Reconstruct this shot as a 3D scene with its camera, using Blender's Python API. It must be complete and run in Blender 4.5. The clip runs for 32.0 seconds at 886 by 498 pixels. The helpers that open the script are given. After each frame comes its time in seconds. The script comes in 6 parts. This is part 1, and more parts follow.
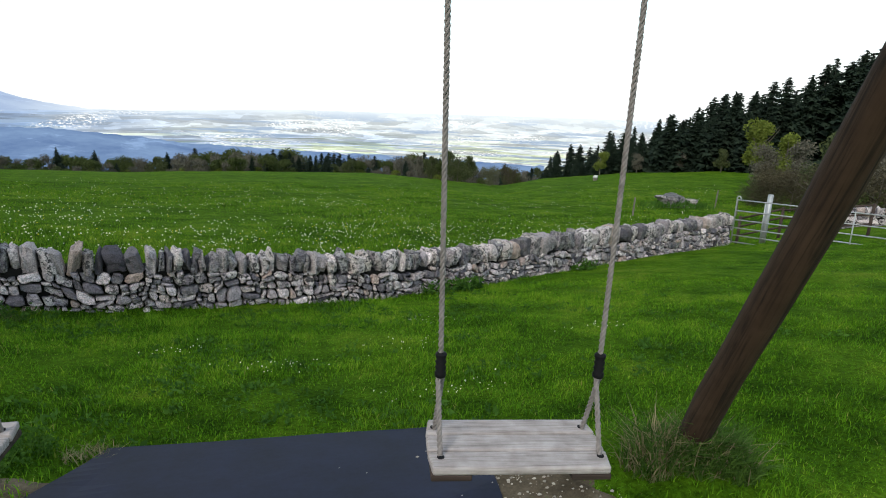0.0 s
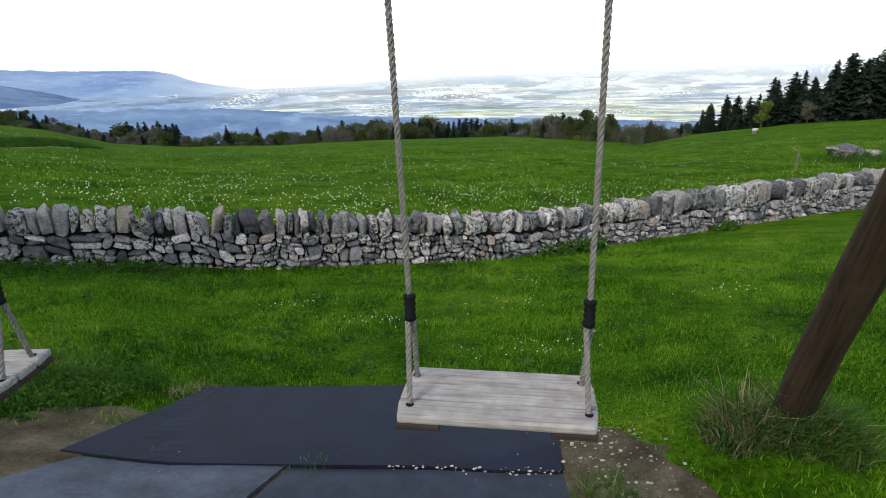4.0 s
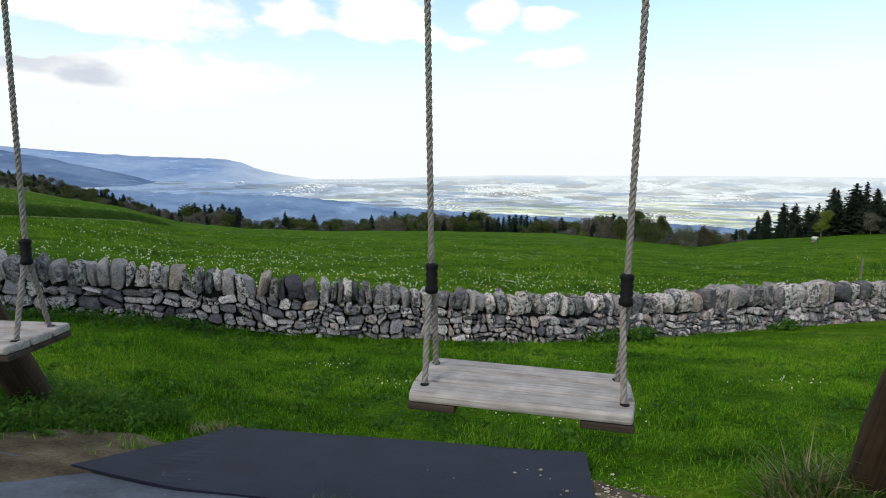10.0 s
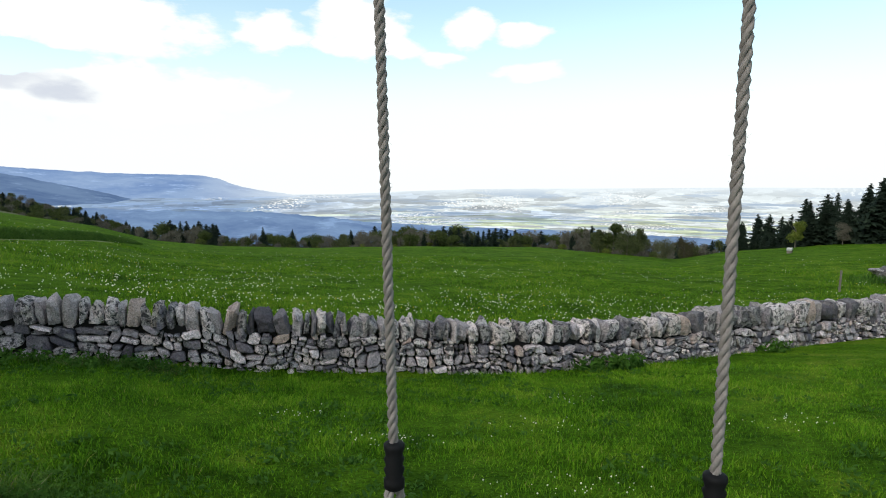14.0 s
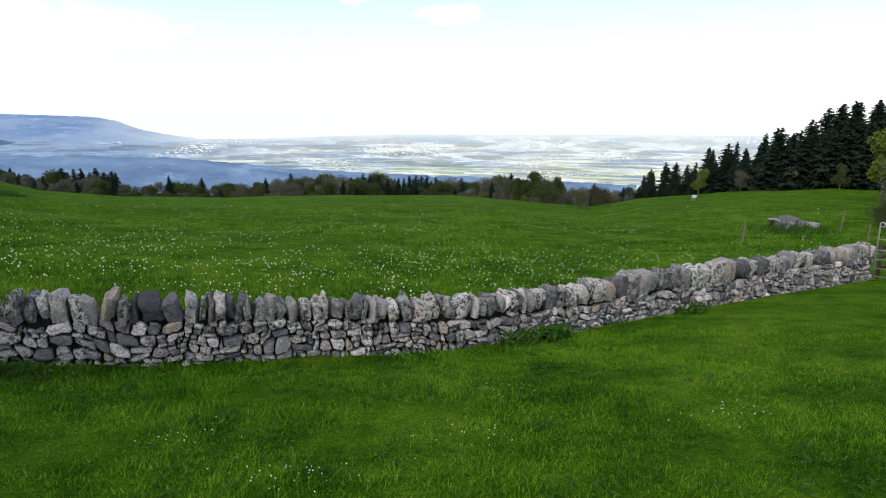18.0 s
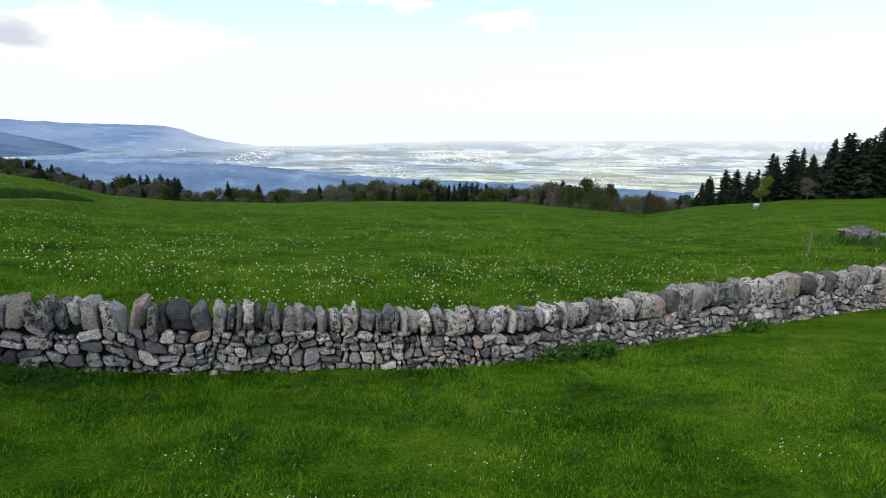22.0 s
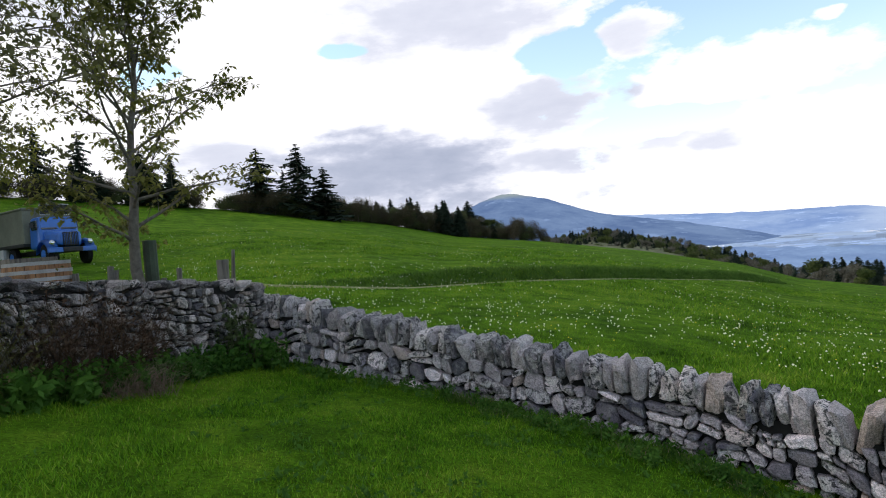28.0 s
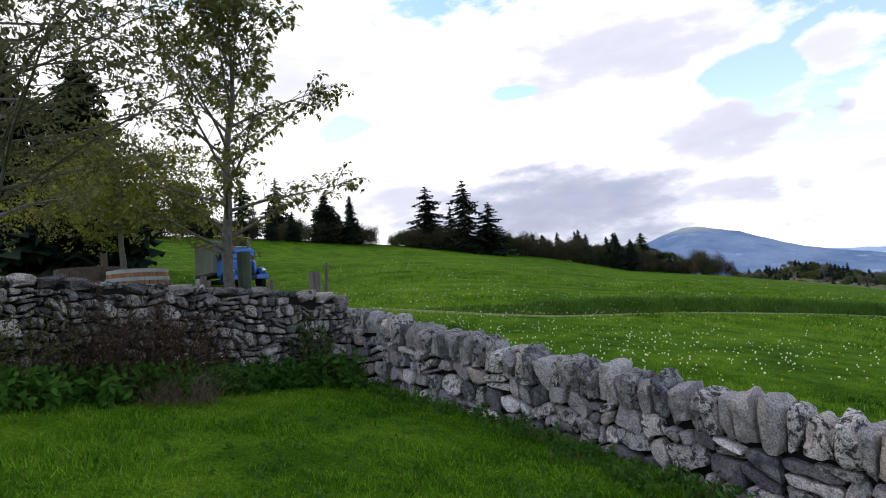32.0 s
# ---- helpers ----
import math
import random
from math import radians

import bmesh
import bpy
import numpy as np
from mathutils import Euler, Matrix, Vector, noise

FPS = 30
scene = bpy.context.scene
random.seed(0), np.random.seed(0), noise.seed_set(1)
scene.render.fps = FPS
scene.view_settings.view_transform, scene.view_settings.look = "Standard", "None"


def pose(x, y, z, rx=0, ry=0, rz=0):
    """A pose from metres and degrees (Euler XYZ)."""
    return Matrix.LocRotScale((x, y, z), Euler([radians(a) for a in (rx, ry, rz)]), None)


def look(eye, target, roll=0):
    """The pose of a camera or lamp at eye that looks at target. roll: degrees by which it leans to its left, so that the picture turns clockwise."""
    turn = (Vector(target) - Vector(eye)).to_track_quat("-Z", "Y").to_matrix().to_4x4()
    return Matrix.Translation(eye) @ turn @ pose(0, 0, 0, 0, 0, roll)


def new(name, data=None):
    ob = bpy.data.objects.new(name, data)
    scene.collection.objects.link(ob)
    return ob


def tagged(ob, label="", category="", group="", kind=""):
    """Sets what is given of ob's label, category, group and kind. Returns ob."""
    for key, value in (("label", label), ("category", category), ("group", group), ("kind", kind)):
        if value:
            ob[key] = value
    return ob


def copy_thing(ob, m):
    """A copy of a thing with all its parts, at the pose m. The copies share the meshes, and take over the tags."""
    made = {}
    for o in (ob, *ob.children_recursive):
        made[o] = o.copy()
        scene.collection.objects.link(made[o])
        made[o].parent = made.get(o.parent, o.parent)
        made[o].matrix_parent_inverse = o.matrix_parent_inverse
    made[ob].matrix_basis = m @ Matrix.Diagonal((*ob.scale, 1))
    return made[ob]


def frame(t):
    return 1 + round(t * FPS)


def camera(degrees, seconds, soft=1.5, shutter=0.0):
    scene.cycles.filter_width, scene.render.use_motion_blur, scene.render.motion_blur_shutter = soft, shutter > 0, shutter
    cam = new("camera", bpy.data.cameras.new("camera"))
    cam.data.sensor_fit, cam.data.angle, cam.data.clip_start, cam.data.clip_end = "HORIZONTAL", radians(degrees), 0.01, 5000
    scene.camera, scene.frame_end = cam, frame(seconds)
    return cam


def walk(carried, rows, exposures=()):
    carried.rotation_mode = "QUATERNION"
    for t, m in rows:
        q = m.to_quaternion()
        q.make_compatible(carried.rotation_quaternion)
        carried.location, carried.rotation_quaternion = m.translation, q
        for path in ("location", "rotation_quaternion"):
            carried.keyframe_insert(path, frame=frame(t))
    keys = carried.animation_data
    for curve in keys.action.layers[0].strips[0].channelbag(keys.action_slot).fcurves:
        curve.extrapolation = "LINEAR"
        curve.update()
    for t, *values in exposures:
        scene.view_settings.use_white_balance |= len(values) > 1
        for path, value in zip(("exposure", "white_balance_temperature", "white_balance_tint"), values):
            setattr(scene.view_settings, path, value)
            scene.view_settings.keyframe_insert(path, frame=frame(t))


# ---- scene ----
cam = camera(74.4, 32.0, soft=1.0)

PATH = [
    (0, (-0.399, -0.396, 2.388), (0.646, 1.239, 1.906), 2.7),
    (0.5, (-0.350, -0.438, 2.386), (0.539, 1.278, 1.874), 2.0),
    (1, (-0.312, -0.451, 2.387), (0.513, 1.289, 1.846), 1.2),
    (1.5, (-0.273, -0.407, 2.391), (0.555, 1.318, 1.810), 0.3),
    (2, (-0.218, -0.308, 2.388), (0.625, 1.403, 1.786), -0.1),
    (2.5, (-0.147, -0.316, 2.379), (0.692, 1.393, 1.767), 0.1),
    (3, (-0.058, -0.390, 2.388), (0.693, 1.360, 1.774), -0.5),
    (3.5, (-0.027, -0.442, 2.366), (0.581, 1.361, 1.751), -1.5),
    (5.5, (0.007, -0.525, 2.052), (0.646, 1.305, 1.557), -1.0),
    (6, (0.011, -0.509, 2.035), (0.671, 1.336, 1.629), -1.0),
    (6.5, (0.009, -0.516, 2.039), (0.618, 1.362, 1.715), -1.5),
    (7, (0.015, -0.521, 2.034), (0.543, 1.387, 1.747), -1.2),
    (7.5, (0.020, -0.507, 2.034), (0.478, 1.420, 1.757), -0.9),
    (8, (0.021, -0.502, 2.036), (0.445, 1.433, 1.757), -0.4),
    (8.5, (0.021, -0.496, 2.036), (0.454, 1.436, 1.752), 0.2),
    (9, (0.020, -0.491, 2.034), (0.474, 1.436, 1.748), 0.4),
    (9.5, (0.023, -0.489, 2.033), (0.494, 1.433, 1.745), 0.6),
    (10, (0.026, -0.481, 2.030), (0.502, 1.439, 1.737), 0.8),
    (10.5, (0.022, -0.469, 2.031), (0.503, 1.449, 1.736), 0.9),
    (11, (0.025, -0.469, 2.041), (0.509, 1.449, 1.744), 0.8),
    (11.5, (0.023, -0.477, 2.065), (0.508, 1.443, 1.785), 0.6),
    (12, (0.027, -0.480, 2.077), (0.514, 1.447, 1.849), 0.2),
    (12.5, (0.030, -0.453, 2.085), (0.522, 1.477, 1.908), -0.3),
    (13, (0.081, -0.303, 2.115), (0.578, 1.627, 1.949), -0.1),
    (13.5, (0.131, -0.186, 2.147), (0.634, 1.741, 1.959), 0.0),
    (14, (0.152, -0.034, 2.162), (0.695, 1.876, 1.917), 0.3),
    (14.5, (0.151, 0.011, 2.304), (0.776, 1.884, 1.989), 0.4),
    (15, (0.157, 0.066, 2.393), (0.809, 1.913, 1.985), -0.4),
    (15.5, (0.216, 0.149, 2.397), (0.906, 1.964, 1.917), -0.1),
    (17.5, (0.427, 0.668, 2.380), (1.200, 2.447, 1.893), 0.8),
    (18, (0.441, 0.746, 2.387), (1.229, 2.535, 1.965), 0.9),
    (18.5, (0.436, 0.772, 2.406), (1.235, 2.562, 2.007), 0.7),
    (19, (0.443, 0.790, 2.412), (1.252, 2.581, 2.041), 0.2),
    (19.5, (0.475, 0.795, 2.427), (1.282, 2.586, 2.050), -0.2),
    (20, (0.582, 0.735, 2.441), (1.363, 2.537, 2.063), 0.1),
    (20.5, (0.651, 0.728, 2.447), (1.339, 2.564, 2.051), 0.5),
    (21, (0.671, 0.811, 2.431), (1.310, 2.660, 2.017), 0.5),
    (21.5, (0.689, 0.895, 2.393), (1.321, 2.745, 1.973), 0.5),
    (22, (0.769, 0.996, 2.373), (1.398, 2.852, 1.970), 0.6),
    (22.5, (0.745, 1.104, 2.343), (1.296, 2.994, 1.994), 0.9),
    (23, (0.675, 1.286, 2.294), (1.013, 3.236, 2.002), 0.1),
    (23.5, (0.608, 1.516, 2.261), (0.731, 3.498, 2.028), -0.2),
    (24, (0.595, 1.715, 2.173), (0.501, 3.702, 1.968), -1.3),
    (24.5, (0.557, 1.861, 2.158), (0.301, 3.839, 2.009), -2.2),
    (26.5, (0.287, 2.299, 2.036), (-0.574, 4.103, 1.973), -2.4),
    (27, (0.203, 2.398, 2.052), (-0.856, 4.094, 2.009), -3.2),
    (27.5, (0.182, 2.477, 2.049), (-1.057, 4.047, 2.027), -3.5),
    (28, (0.197, 2.531, 2.035), (-1.149, 4.010, 2.005), -4.8),
    (28.5, (0.160, 2.556, 2.040), (-1.272, 3.952, 2.000), -5.6),
    (29, (0.136, 2.580, 2.033), (-1.330, 3.939, 1.988), -6.1),
    (29.5, (0.117, 2.620, 2.032), (-1.343, 3.987, 1.988), -6.4),
    (30, (0.126, 2.775, 1.962), (-1.348, 4.126, 1.933), -6.5),
    (30.5, (0.117, 3.084, 1.848), (-1.414, 4.370, 1.828), -6.1),
    (31, (0.038, 3.448, 1.755), (-1.542, 4.675, 1.751), -6.0),
    (31.5, (0.053, 3.789, 1.659), (-1.603, 4.908, 1.727), -5.0),
    (32, (0.033, 4.118, 1.573), (-1.673, 5.152, 1.716), -4.6),
]
walk(cam, [(t, look(eye, target, roll)) for t, eye, target, roll in PATH], exposures=((0, 0.14, 6500, 7), (3.5, 0.14, 6500, 7), (6.5, 0.02, 6500, 6), (12, -0.05, 6500, 6), (15, 0.03, 6500, 6), (20, 0.0, 6500, 6), (24, -0.03, 6500, 7), (27, 0.08, 6500, 10), (28, 0.18, 6500, 12), (30, 0.26, 6500, 13), (32, 0.26, 6500, 14)))

# ---- world and light ----
SUN_DIR = Vector((-0.68, -0.37, 0.63)).normalized()
world = bpy.data.worlds.new("world")
scene.world = world
world.use_nodes = True
wn, wl = world.node_tree.nodes, world.node_tree.links
wn.clear()


def node(tree, kind, **values):
    n = tree.nodes.new(kind)
    for key, value in values.items():
        if key in n.inputs:
            n.inputs[key].default_value = value
    return n


def math_node(tree, op, a, b=None, clamp=False):
    n = tree.nodes.new("ShaderNodeMath")
    n.operation, n.use_clamp = op, clamp
    for i, v in enumerate((a, b)):
        if v is None:
            continue
        if isinstance(v, (int, float)):
            n.inputs[i].default_value = v
        else:
            tree.links.new(v, n.inputs[i])
    return n.outputs[0]


def ramp_node(tree, fac, stops):
    n = tree.nodes.new("ShaderNodeValToRGB")
    while len(n.color_ramp.elements) < len(stops):
        n.color_ramp.elements.new(0.5)
    for e, (p, c) in zip(n.color_ramp.elements, stops):
        e.position, e.color = p, (*c, 1) if len(c) == 3 else c
    tree.links.new(fac, n.inputs[0])
    return n.outputs[0]


def mix_node(tree, fac, a, b, blend="MIX"):
    n = tree.nodes.new("ShaderNodeMix")
    n.data_type, n.blend_type = "RGBA", blend
    for sock, v in ((n.inputs[0], fac), (n.inputs[6], a), (n.inputs[7], b)):
        if isinstance(v, (int, float)):
            sock.default_value = v
        elif isinstance(v, tuple):
            sock.default_value = (*v, 1)
        else:
            tree.links.new(v, sock)
    return n.outputs[2]


# clouds by bearing to the west and height in degrees: centre, half width, half height
WHITE_CLOUDS = ((14.3, 12.3, 10.5, 3.0), (-8.0, 13.7, 4.6, 3.0), (-9.0, 11.8, 6.0, 1.1), (0.2, 12.8, 4.0, 1.9), (7.5, 15.3, 1.7, 0.8), (-18.5, 13.6, 3.2, 1.7),
                (-23.2, 13.0, 2.8, 1.1), (-23.8, 9.9, 4.0, 0.9), (-15.7, 11.2, 2.8, 0.7), (22.6, 17.0, 4.4, 2.3), (14.0, 7.0, 15.0, 2.6), (-12.5, 18.0, 4.0, 1.6))
CLOUD_GAPS = ((29.9, 16.4, 5.6, 2.6), (49.9, 18.5, 3.2, 1.0), (67.0, 16.2, 3.4, 1.3), (21.5, 9.0, 7.0, 1.5))
CLOUD_SHADES = ((31.6, 12.0, 6.5, 3.2, 0.46), (40.5, 20.2, 14.0, 4.4, 0.42), (47.0, 6.8, 17.0, 4.8, 1.0), (33.5, 6.9, 13.0, 1.6, 0.5), (22.0, 7.3, 9.0, 1.0, 0.30), (22.6, 16.8, 4.2, 2.2, 0.34),
                (25.0, 3.1, 6.0, 0.8, 0.45), (17.2, 6.9, 4.0, 1.1, 0.38), (20.5, 3.4, 5.0, 1.4, 0.26), (23.8, 12.2, 2.0, 1.6, 0.5), (62.0, 9.0, 9.0, 2.0, 0.45), (75.0, 21.0, 14.0, 3.0, 0.3))


def build_sky():
    t = world.node_tree
    sky = t.nodes.new("ShaderNodeTexSky")
    sky.sky_type, sky.sun_disc = "NISHITA", False
    sky.sun_elevation = math.asin(SUN_DIR.z)
    sky.sun_rotation = math.atan2(SUN_DIR.x, SUN_DIR.y)
    sky.altitude, sky.air_density, sky.dust_density = 900, 1.0, 0.6
    co = t.nodes.new("ShaderNodeTexCoord")
    sep = t.nodes.new("ShaderNodeSeparateXYZ")
    t.links.new(co.outputs["Generated"], sep.inputs[0])
    x, y, z = sep.outputs
    zc = math_node(t, "MAXIMUM", z, 0.0)
    west = math_node(t, "MULTIPLY", math_node(t, "ARCTAN2", math_node(t, "MULTIPLY", x, -1.0), y), 57.296)
    up = math_node(t, "MULTIPLY", math_node(t, "ARCSINE", z), 57.296)

    def noise_on(u, v, scale_u, scale_v, detail, shift=0.0, rough=0.55):
        comb = t.nodes.new("ShaderNodeCombineXYZ")
        t.links.new(math_node(t, "MULTIPLY", u, scale_u), comb.inputs[0])
        t.links.new(math_node(t, "MULTIPLY", v, scale_v), comb.inputs[1])
        comb.inputs[2].default_value = shift
        n = node(t, "ShaderNodeTexNoise", Scale=1.0, Detail=detail, Roughness=rough)
        t.links.new(comb.outputs[0], n.inputs["Vector"])
        return math_node(t, "SUBTRACT", n.outputs[0], 0.5)

    # slow bends of the outlines, then billows
    wu = math_node(t, "ADD", west, math_node(t, "MULTIPLY", noise_on(west, up, 0.11, 0.22, 3.0), 7.0))
    wv = math_node(t, "ADD", up, math_node(t, "MULTIPLY", noise_on(west, up, 0.13, 0.26, 3.0, 7.3), 2.6))
    billow = noise_on(west, up, 0.30, 0.62, 8.0, 3.1, 0.6)
    soft = noise_on(west, up, 0.16, 0.5, 7.0, 9.7, 0.55)

    def lump(cu, cv, hu, hv):
        a = math_node(t, "MULTIPLY", math_node(t, "SUBTRACT", wu, cu), 1 / hu)
        b = math_node(t, "MULTIPLY", math_node(t, "SUBTRACT", wv, cv), 1 / hv)
        return math_node(t, "SUBTRACT", 1.0, math_node(t, "ADD", math_node(t, "MULTIPLY", a, a), math_node(t, "MULTIPLY", b, b)))

    field = math_node(t, "MULTIPLY", math_node(t, "SUBTRACT", wu, 25.0), 0.12)
    field = math_node(t, "MINIMUM", field, 1.2)
    for c in WHITE_CLOUDS:
        field = math_node(t, "MAXIMUM", field, lump(*c))
    for c in CLOUD_GAPS:
        field = math_node(t, "SUBTRACT", field, math_node(t, "MULTIPLY", math_node(t, "MAXIMUM", lump(*c), 0.0), 2.2))
    # broken cloud overhead
    high = math_node(t, "ADD", math_node(t, "MULTIPLY", noise_on(west, up, 0.05, 0.10, 5.0, 1.7), 3.0), 0.15)
    over = ramp_node(t, math_node(t, "DIVIDE", up, 90.0), [(0.22, (0, 0, 0)), (0.32, (1, 1, 1))])
    field = math_node(t, "ADD", math_node(t, "MULTIPLY", field, math_node(t, "SUBTRACT", 1.0, over)), math_node(t, "MULTIPLY", high, over))
    field = math_node(t, "ADD", field, math_node(t, "MULTIPLY", billow, 2.2))
    mask = ramp_node(t, field, [(0.0, (0, 0, 0)), (0.2, (0.35, 0.35, 0.35)), (0.5, (1, 1, 1))])
    dark = math_node(t, "MULTIPLY", soft, 0.5)
    dark = math_node(t, "MULTIPLY", math_node(t, "MAXIMUM", dark, 0.0), math_node(t, "MINIMUM", math_node(t, "MAXIMUM", math_node(t, "MULTIPLY", math_node(t, "SUBTRACT", west, 12.0), 0.06), 0.0), 1.0))
    for cu, cv, hu, hv, deep in CLOUD_SHADES:
        one = math_node(t, "ADD", lump(cu, cv, hu, hv), math_node(t, "ADD", math_node(t, "MULTIPLY", soft, 1.9), math_node(t, "MULTIPLY", billow, 0.9)))
        one = ramp_node(t, math_node(t, "MULTIPLY", one, 0.5), [(0.0, (0, 0, 0)), (0.15, (0.20, 0.20, 0.20)), (0.40, (0.72, 0.72, 0.72)), (0.75, (1, 1, 1))])
        dark = math_node(t, "MAXIMUM", dark, math_node(t, "MULTIPLY", one, deep))
    shade = ramp_node(t, dark, [(0.0, (1.06, 1.06, 1.08)), (0.12, (0.90, 0.92, 0.97)), (0.30, (0.70, 0.73, 0.83)), (0.55, (0.52, 0.56, 0.68)), (1.0, (0.34, 0.39, 0.51))])
    # strength of the blue sky, with the white band of haze over the horizon
    blue = mix_node(t, 1.0, sky.outputs[0], (0.240, 0.262, 0.220), "MULTIPLY")
    haze = ramp_node(t, zc, [(0.0, (1, 1, 1)), (0.09, (0.95, 0.95, 0.95)), (0.17, (0.48, 0.48, 0.48)), (0.26, (0.24, 0.24, 0.24)), (0.45, (0.06, 0.06, 0.06))])
    clear = mix_node(t, haze, blue, (1.0, 1.02, 1.04))
    c = mix_node(t, mask, clear, shade)
    bg = t.nodes.new("ShaderNodeBackground")
    t.links.new(c, bg.inputs[0])
    bg.inputs[1].default_value = 1.0
    out = t.nodes.new("ShaderNodeOutputWorld")
    t.links.new(bg.outputs[0], out.inputs[0])


build_sky()
sun = new("sun", bpy.data.lights.new("sun", "SUN"))
sun.data.energy, sun.data.angle, sun.data.color = 2.0, radians(20), (1.0, 0.94, 0.85)
sun.matrix_basis = look(SUN_DIR * 50, (0, 0, 0))


# ---- materials ----
def material(name, rough=0.8, metal=0.0, spec=0.3):
    m = bpy.data.materials.new(name)
    m.use_nodes = True
    b = m.node_tree.nodes["Principled BSDF"]
    b.inputs["Roughness"].default_value, b.inputs["Metallic"].default_value = rough, metal
    b.inputs["Specular IOR Level"].default_value = spec
    return m, m.node_tree, b


def bumped(t, b, height, strength, distance):
    n = node(t, "ShaderNodeBump", Strength=strength, Distance=distance)
    t.links.new(height, n.inputs["Height"])
    t.links.new(n.outputs[0], b.inputs["Normal"])


def noise_at(t, scale, detail=4.0, rough=0.55, coord="Object", stretch=None, distort=0.0):
    co = t.nodes.new("ShaderNodeTexCoord")
    n = node(t, "ShaderNodeTexNoise", Scale=scale, Detail=detail, Roughness=rough, Distortion=distort)
    if coord == "World":
        src = t.nodes.new("ShaderNodeNewGeometry").outputs["Position"]
    else:
        src = co.outputs[coord]
    if stretch:
        mp = t.nodes.new("ShaderNodeMapping")
        mp.inputs["Scale"].default_value = stretch
        t.links.new(src, mp.inputs[0])
        src = mp.outputs[0]
    t.links.new(src, n.inputs["Vector"])
    return n.outputs[0]


def plain(name, colour, rough=0.8, metal=0.0, vary=0.12, scale=6.0, bump=0.0, spec=0.3):
    """A single-hued surface with mottling at two scales."""
    m, t, b = material(name, rough, metal, spec)
    a, c = noise_at(t, scale), noise_at(t, scale * 9, 3.0)
    f = math_node(t, "ADD", math_node(t, "MULTIPLY", a, 0.7), math_node(t, "MULTIPLY", c, 0.3))
    lo, hi = tuple(v * (1 - 2 * vary) for v in colour), tuple(min(1, v * (1 + 2 * vary)) for v in colour)
    t.links.new(ramp_node(t, f, [(0.3, lo), (0.7, hi)]), b.inputs["Base Color"])
    if bump:
        bumped(t, b, f, 0.6, bump)
    return m


def stone_material(name, tint=(1, 1, 1), dark=1.0):
    """Grey limestone: every stone its own tone, pale lichen, black spots on some, and fine pitting."""
    m, t, b = material(name, 0.92, 0, 0.2)
    info = t.nodes.new("ShaderNodeObjectInfo")
    isl = t.nodes.new("ShaderNodeNewGeometry")
    r = math_node(t, "FRACT", math_node(t, "ADD", info.outputs["Random"], isl.outputs["Random Per Island"]))
    r2 = math_node(t, "FRACT", math_node(t, "MULTIPLY", r, 7.31))
    base = ramp_node(t, r, [(0.0, (0.09, 0.09, 0.10)), (0.12, (0.20, 0.20, 0.22)), (0.22, (0.54, 0.52, 0.50)), (0.36, (0.19, 0.185, 0.19)), (0.5, (0.72, 0.69, 0.65)),
                            (0.62, (0.33, 0.315, 0.305)), (0.74, (0.085, 0.09, 0.11)), (0.84, (0.84, 0.81, 0.77)), (0.95, (0.50, 0.46, 0.41)), (1.0, (0.44, 0.36, 0.29))])
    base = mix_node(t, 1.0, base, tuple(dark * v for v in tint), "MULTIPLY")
    big = noise_at(t, 8.0, 5.0, 0.62, "World")
    lichen = ramp_node(t, big, [(0.44, (0, 0, 0)), (0.56, (1, 1, 1))])
    lichen = math_node(t, "MULTIPLY", lichen, math_node(t, "MULTIPLY", r2, 0.55))
    c = mix_node(t, lichen, base, tuple(dark * v for v in (0.68, 0.66, 0.61)))
    spots = ramp_node(t, noise_at(t, 17.0, 6.0, 0.7, "World", distort=0.6), [(0.43, (1, 1, 1)), (0.51, (0, 0, 0))])
    spots = math_node(t, "MULTIPLY", spots, ramp_node(t, r2, [(0.30, (0.3, 0.3, 0.3)), (0.7, (0.95, 0.95, 0.95))]))
    c = mix_node(t, spots, c, tuple(dark * v for v in (0.042, 0.042, 0.045)))
    fine = noise_at(t, 75.0, 5.0, 0.75, "World")
    c = mix_node(t, 0.8, c, ramp_node(t, fine, [(0.36, (0.22, 0.22, 0.22)), (0.58, (1.32, 1.30, 1.30))]), "MULTIPLY")
    t.links.new(c, b.inputs["Base Color"])
    bumped(t, b, math_node(t, "ADD", math_node(t, "MULTIPLY", fine, 0.4), noise_at(t, 20.0, 5.0, 0.65, "World")), 1.0, 0.03)
    return m


def wood_material(name, light, dark_c, rough=0.75, scale=1.0, axis=0, cracks=True):
    """Weathered wood with grain along one local axis."""
    m, t, b = material(name, rough, 0, 0.25)
    st = [34.0 * scale] * 3
    st[axis] = 1.3 * scale
    g = noise_at(t, 1.0, 6.0, 0.65, "Object", tuple(st), 0.6)
    c = ramp_node(t, g, [(0.30, dark_c), (0.52, light), (0.75, tuple(min(1, v * 1.15) for v in light))])
    blot = ramp_node(t, noise_at(t, 5.0 * scale, 4.0), [(0.35, (0.72, 0.70, 0.68)), (0.65, (1, 1, 1))])
    c = mix_node(t, 1.0, c, blot, "MULTIPLY")
    t.links.new(c, b.inputs["Base Color"])
    bumped(t, b, g, 0.7, 0.004)
    return m


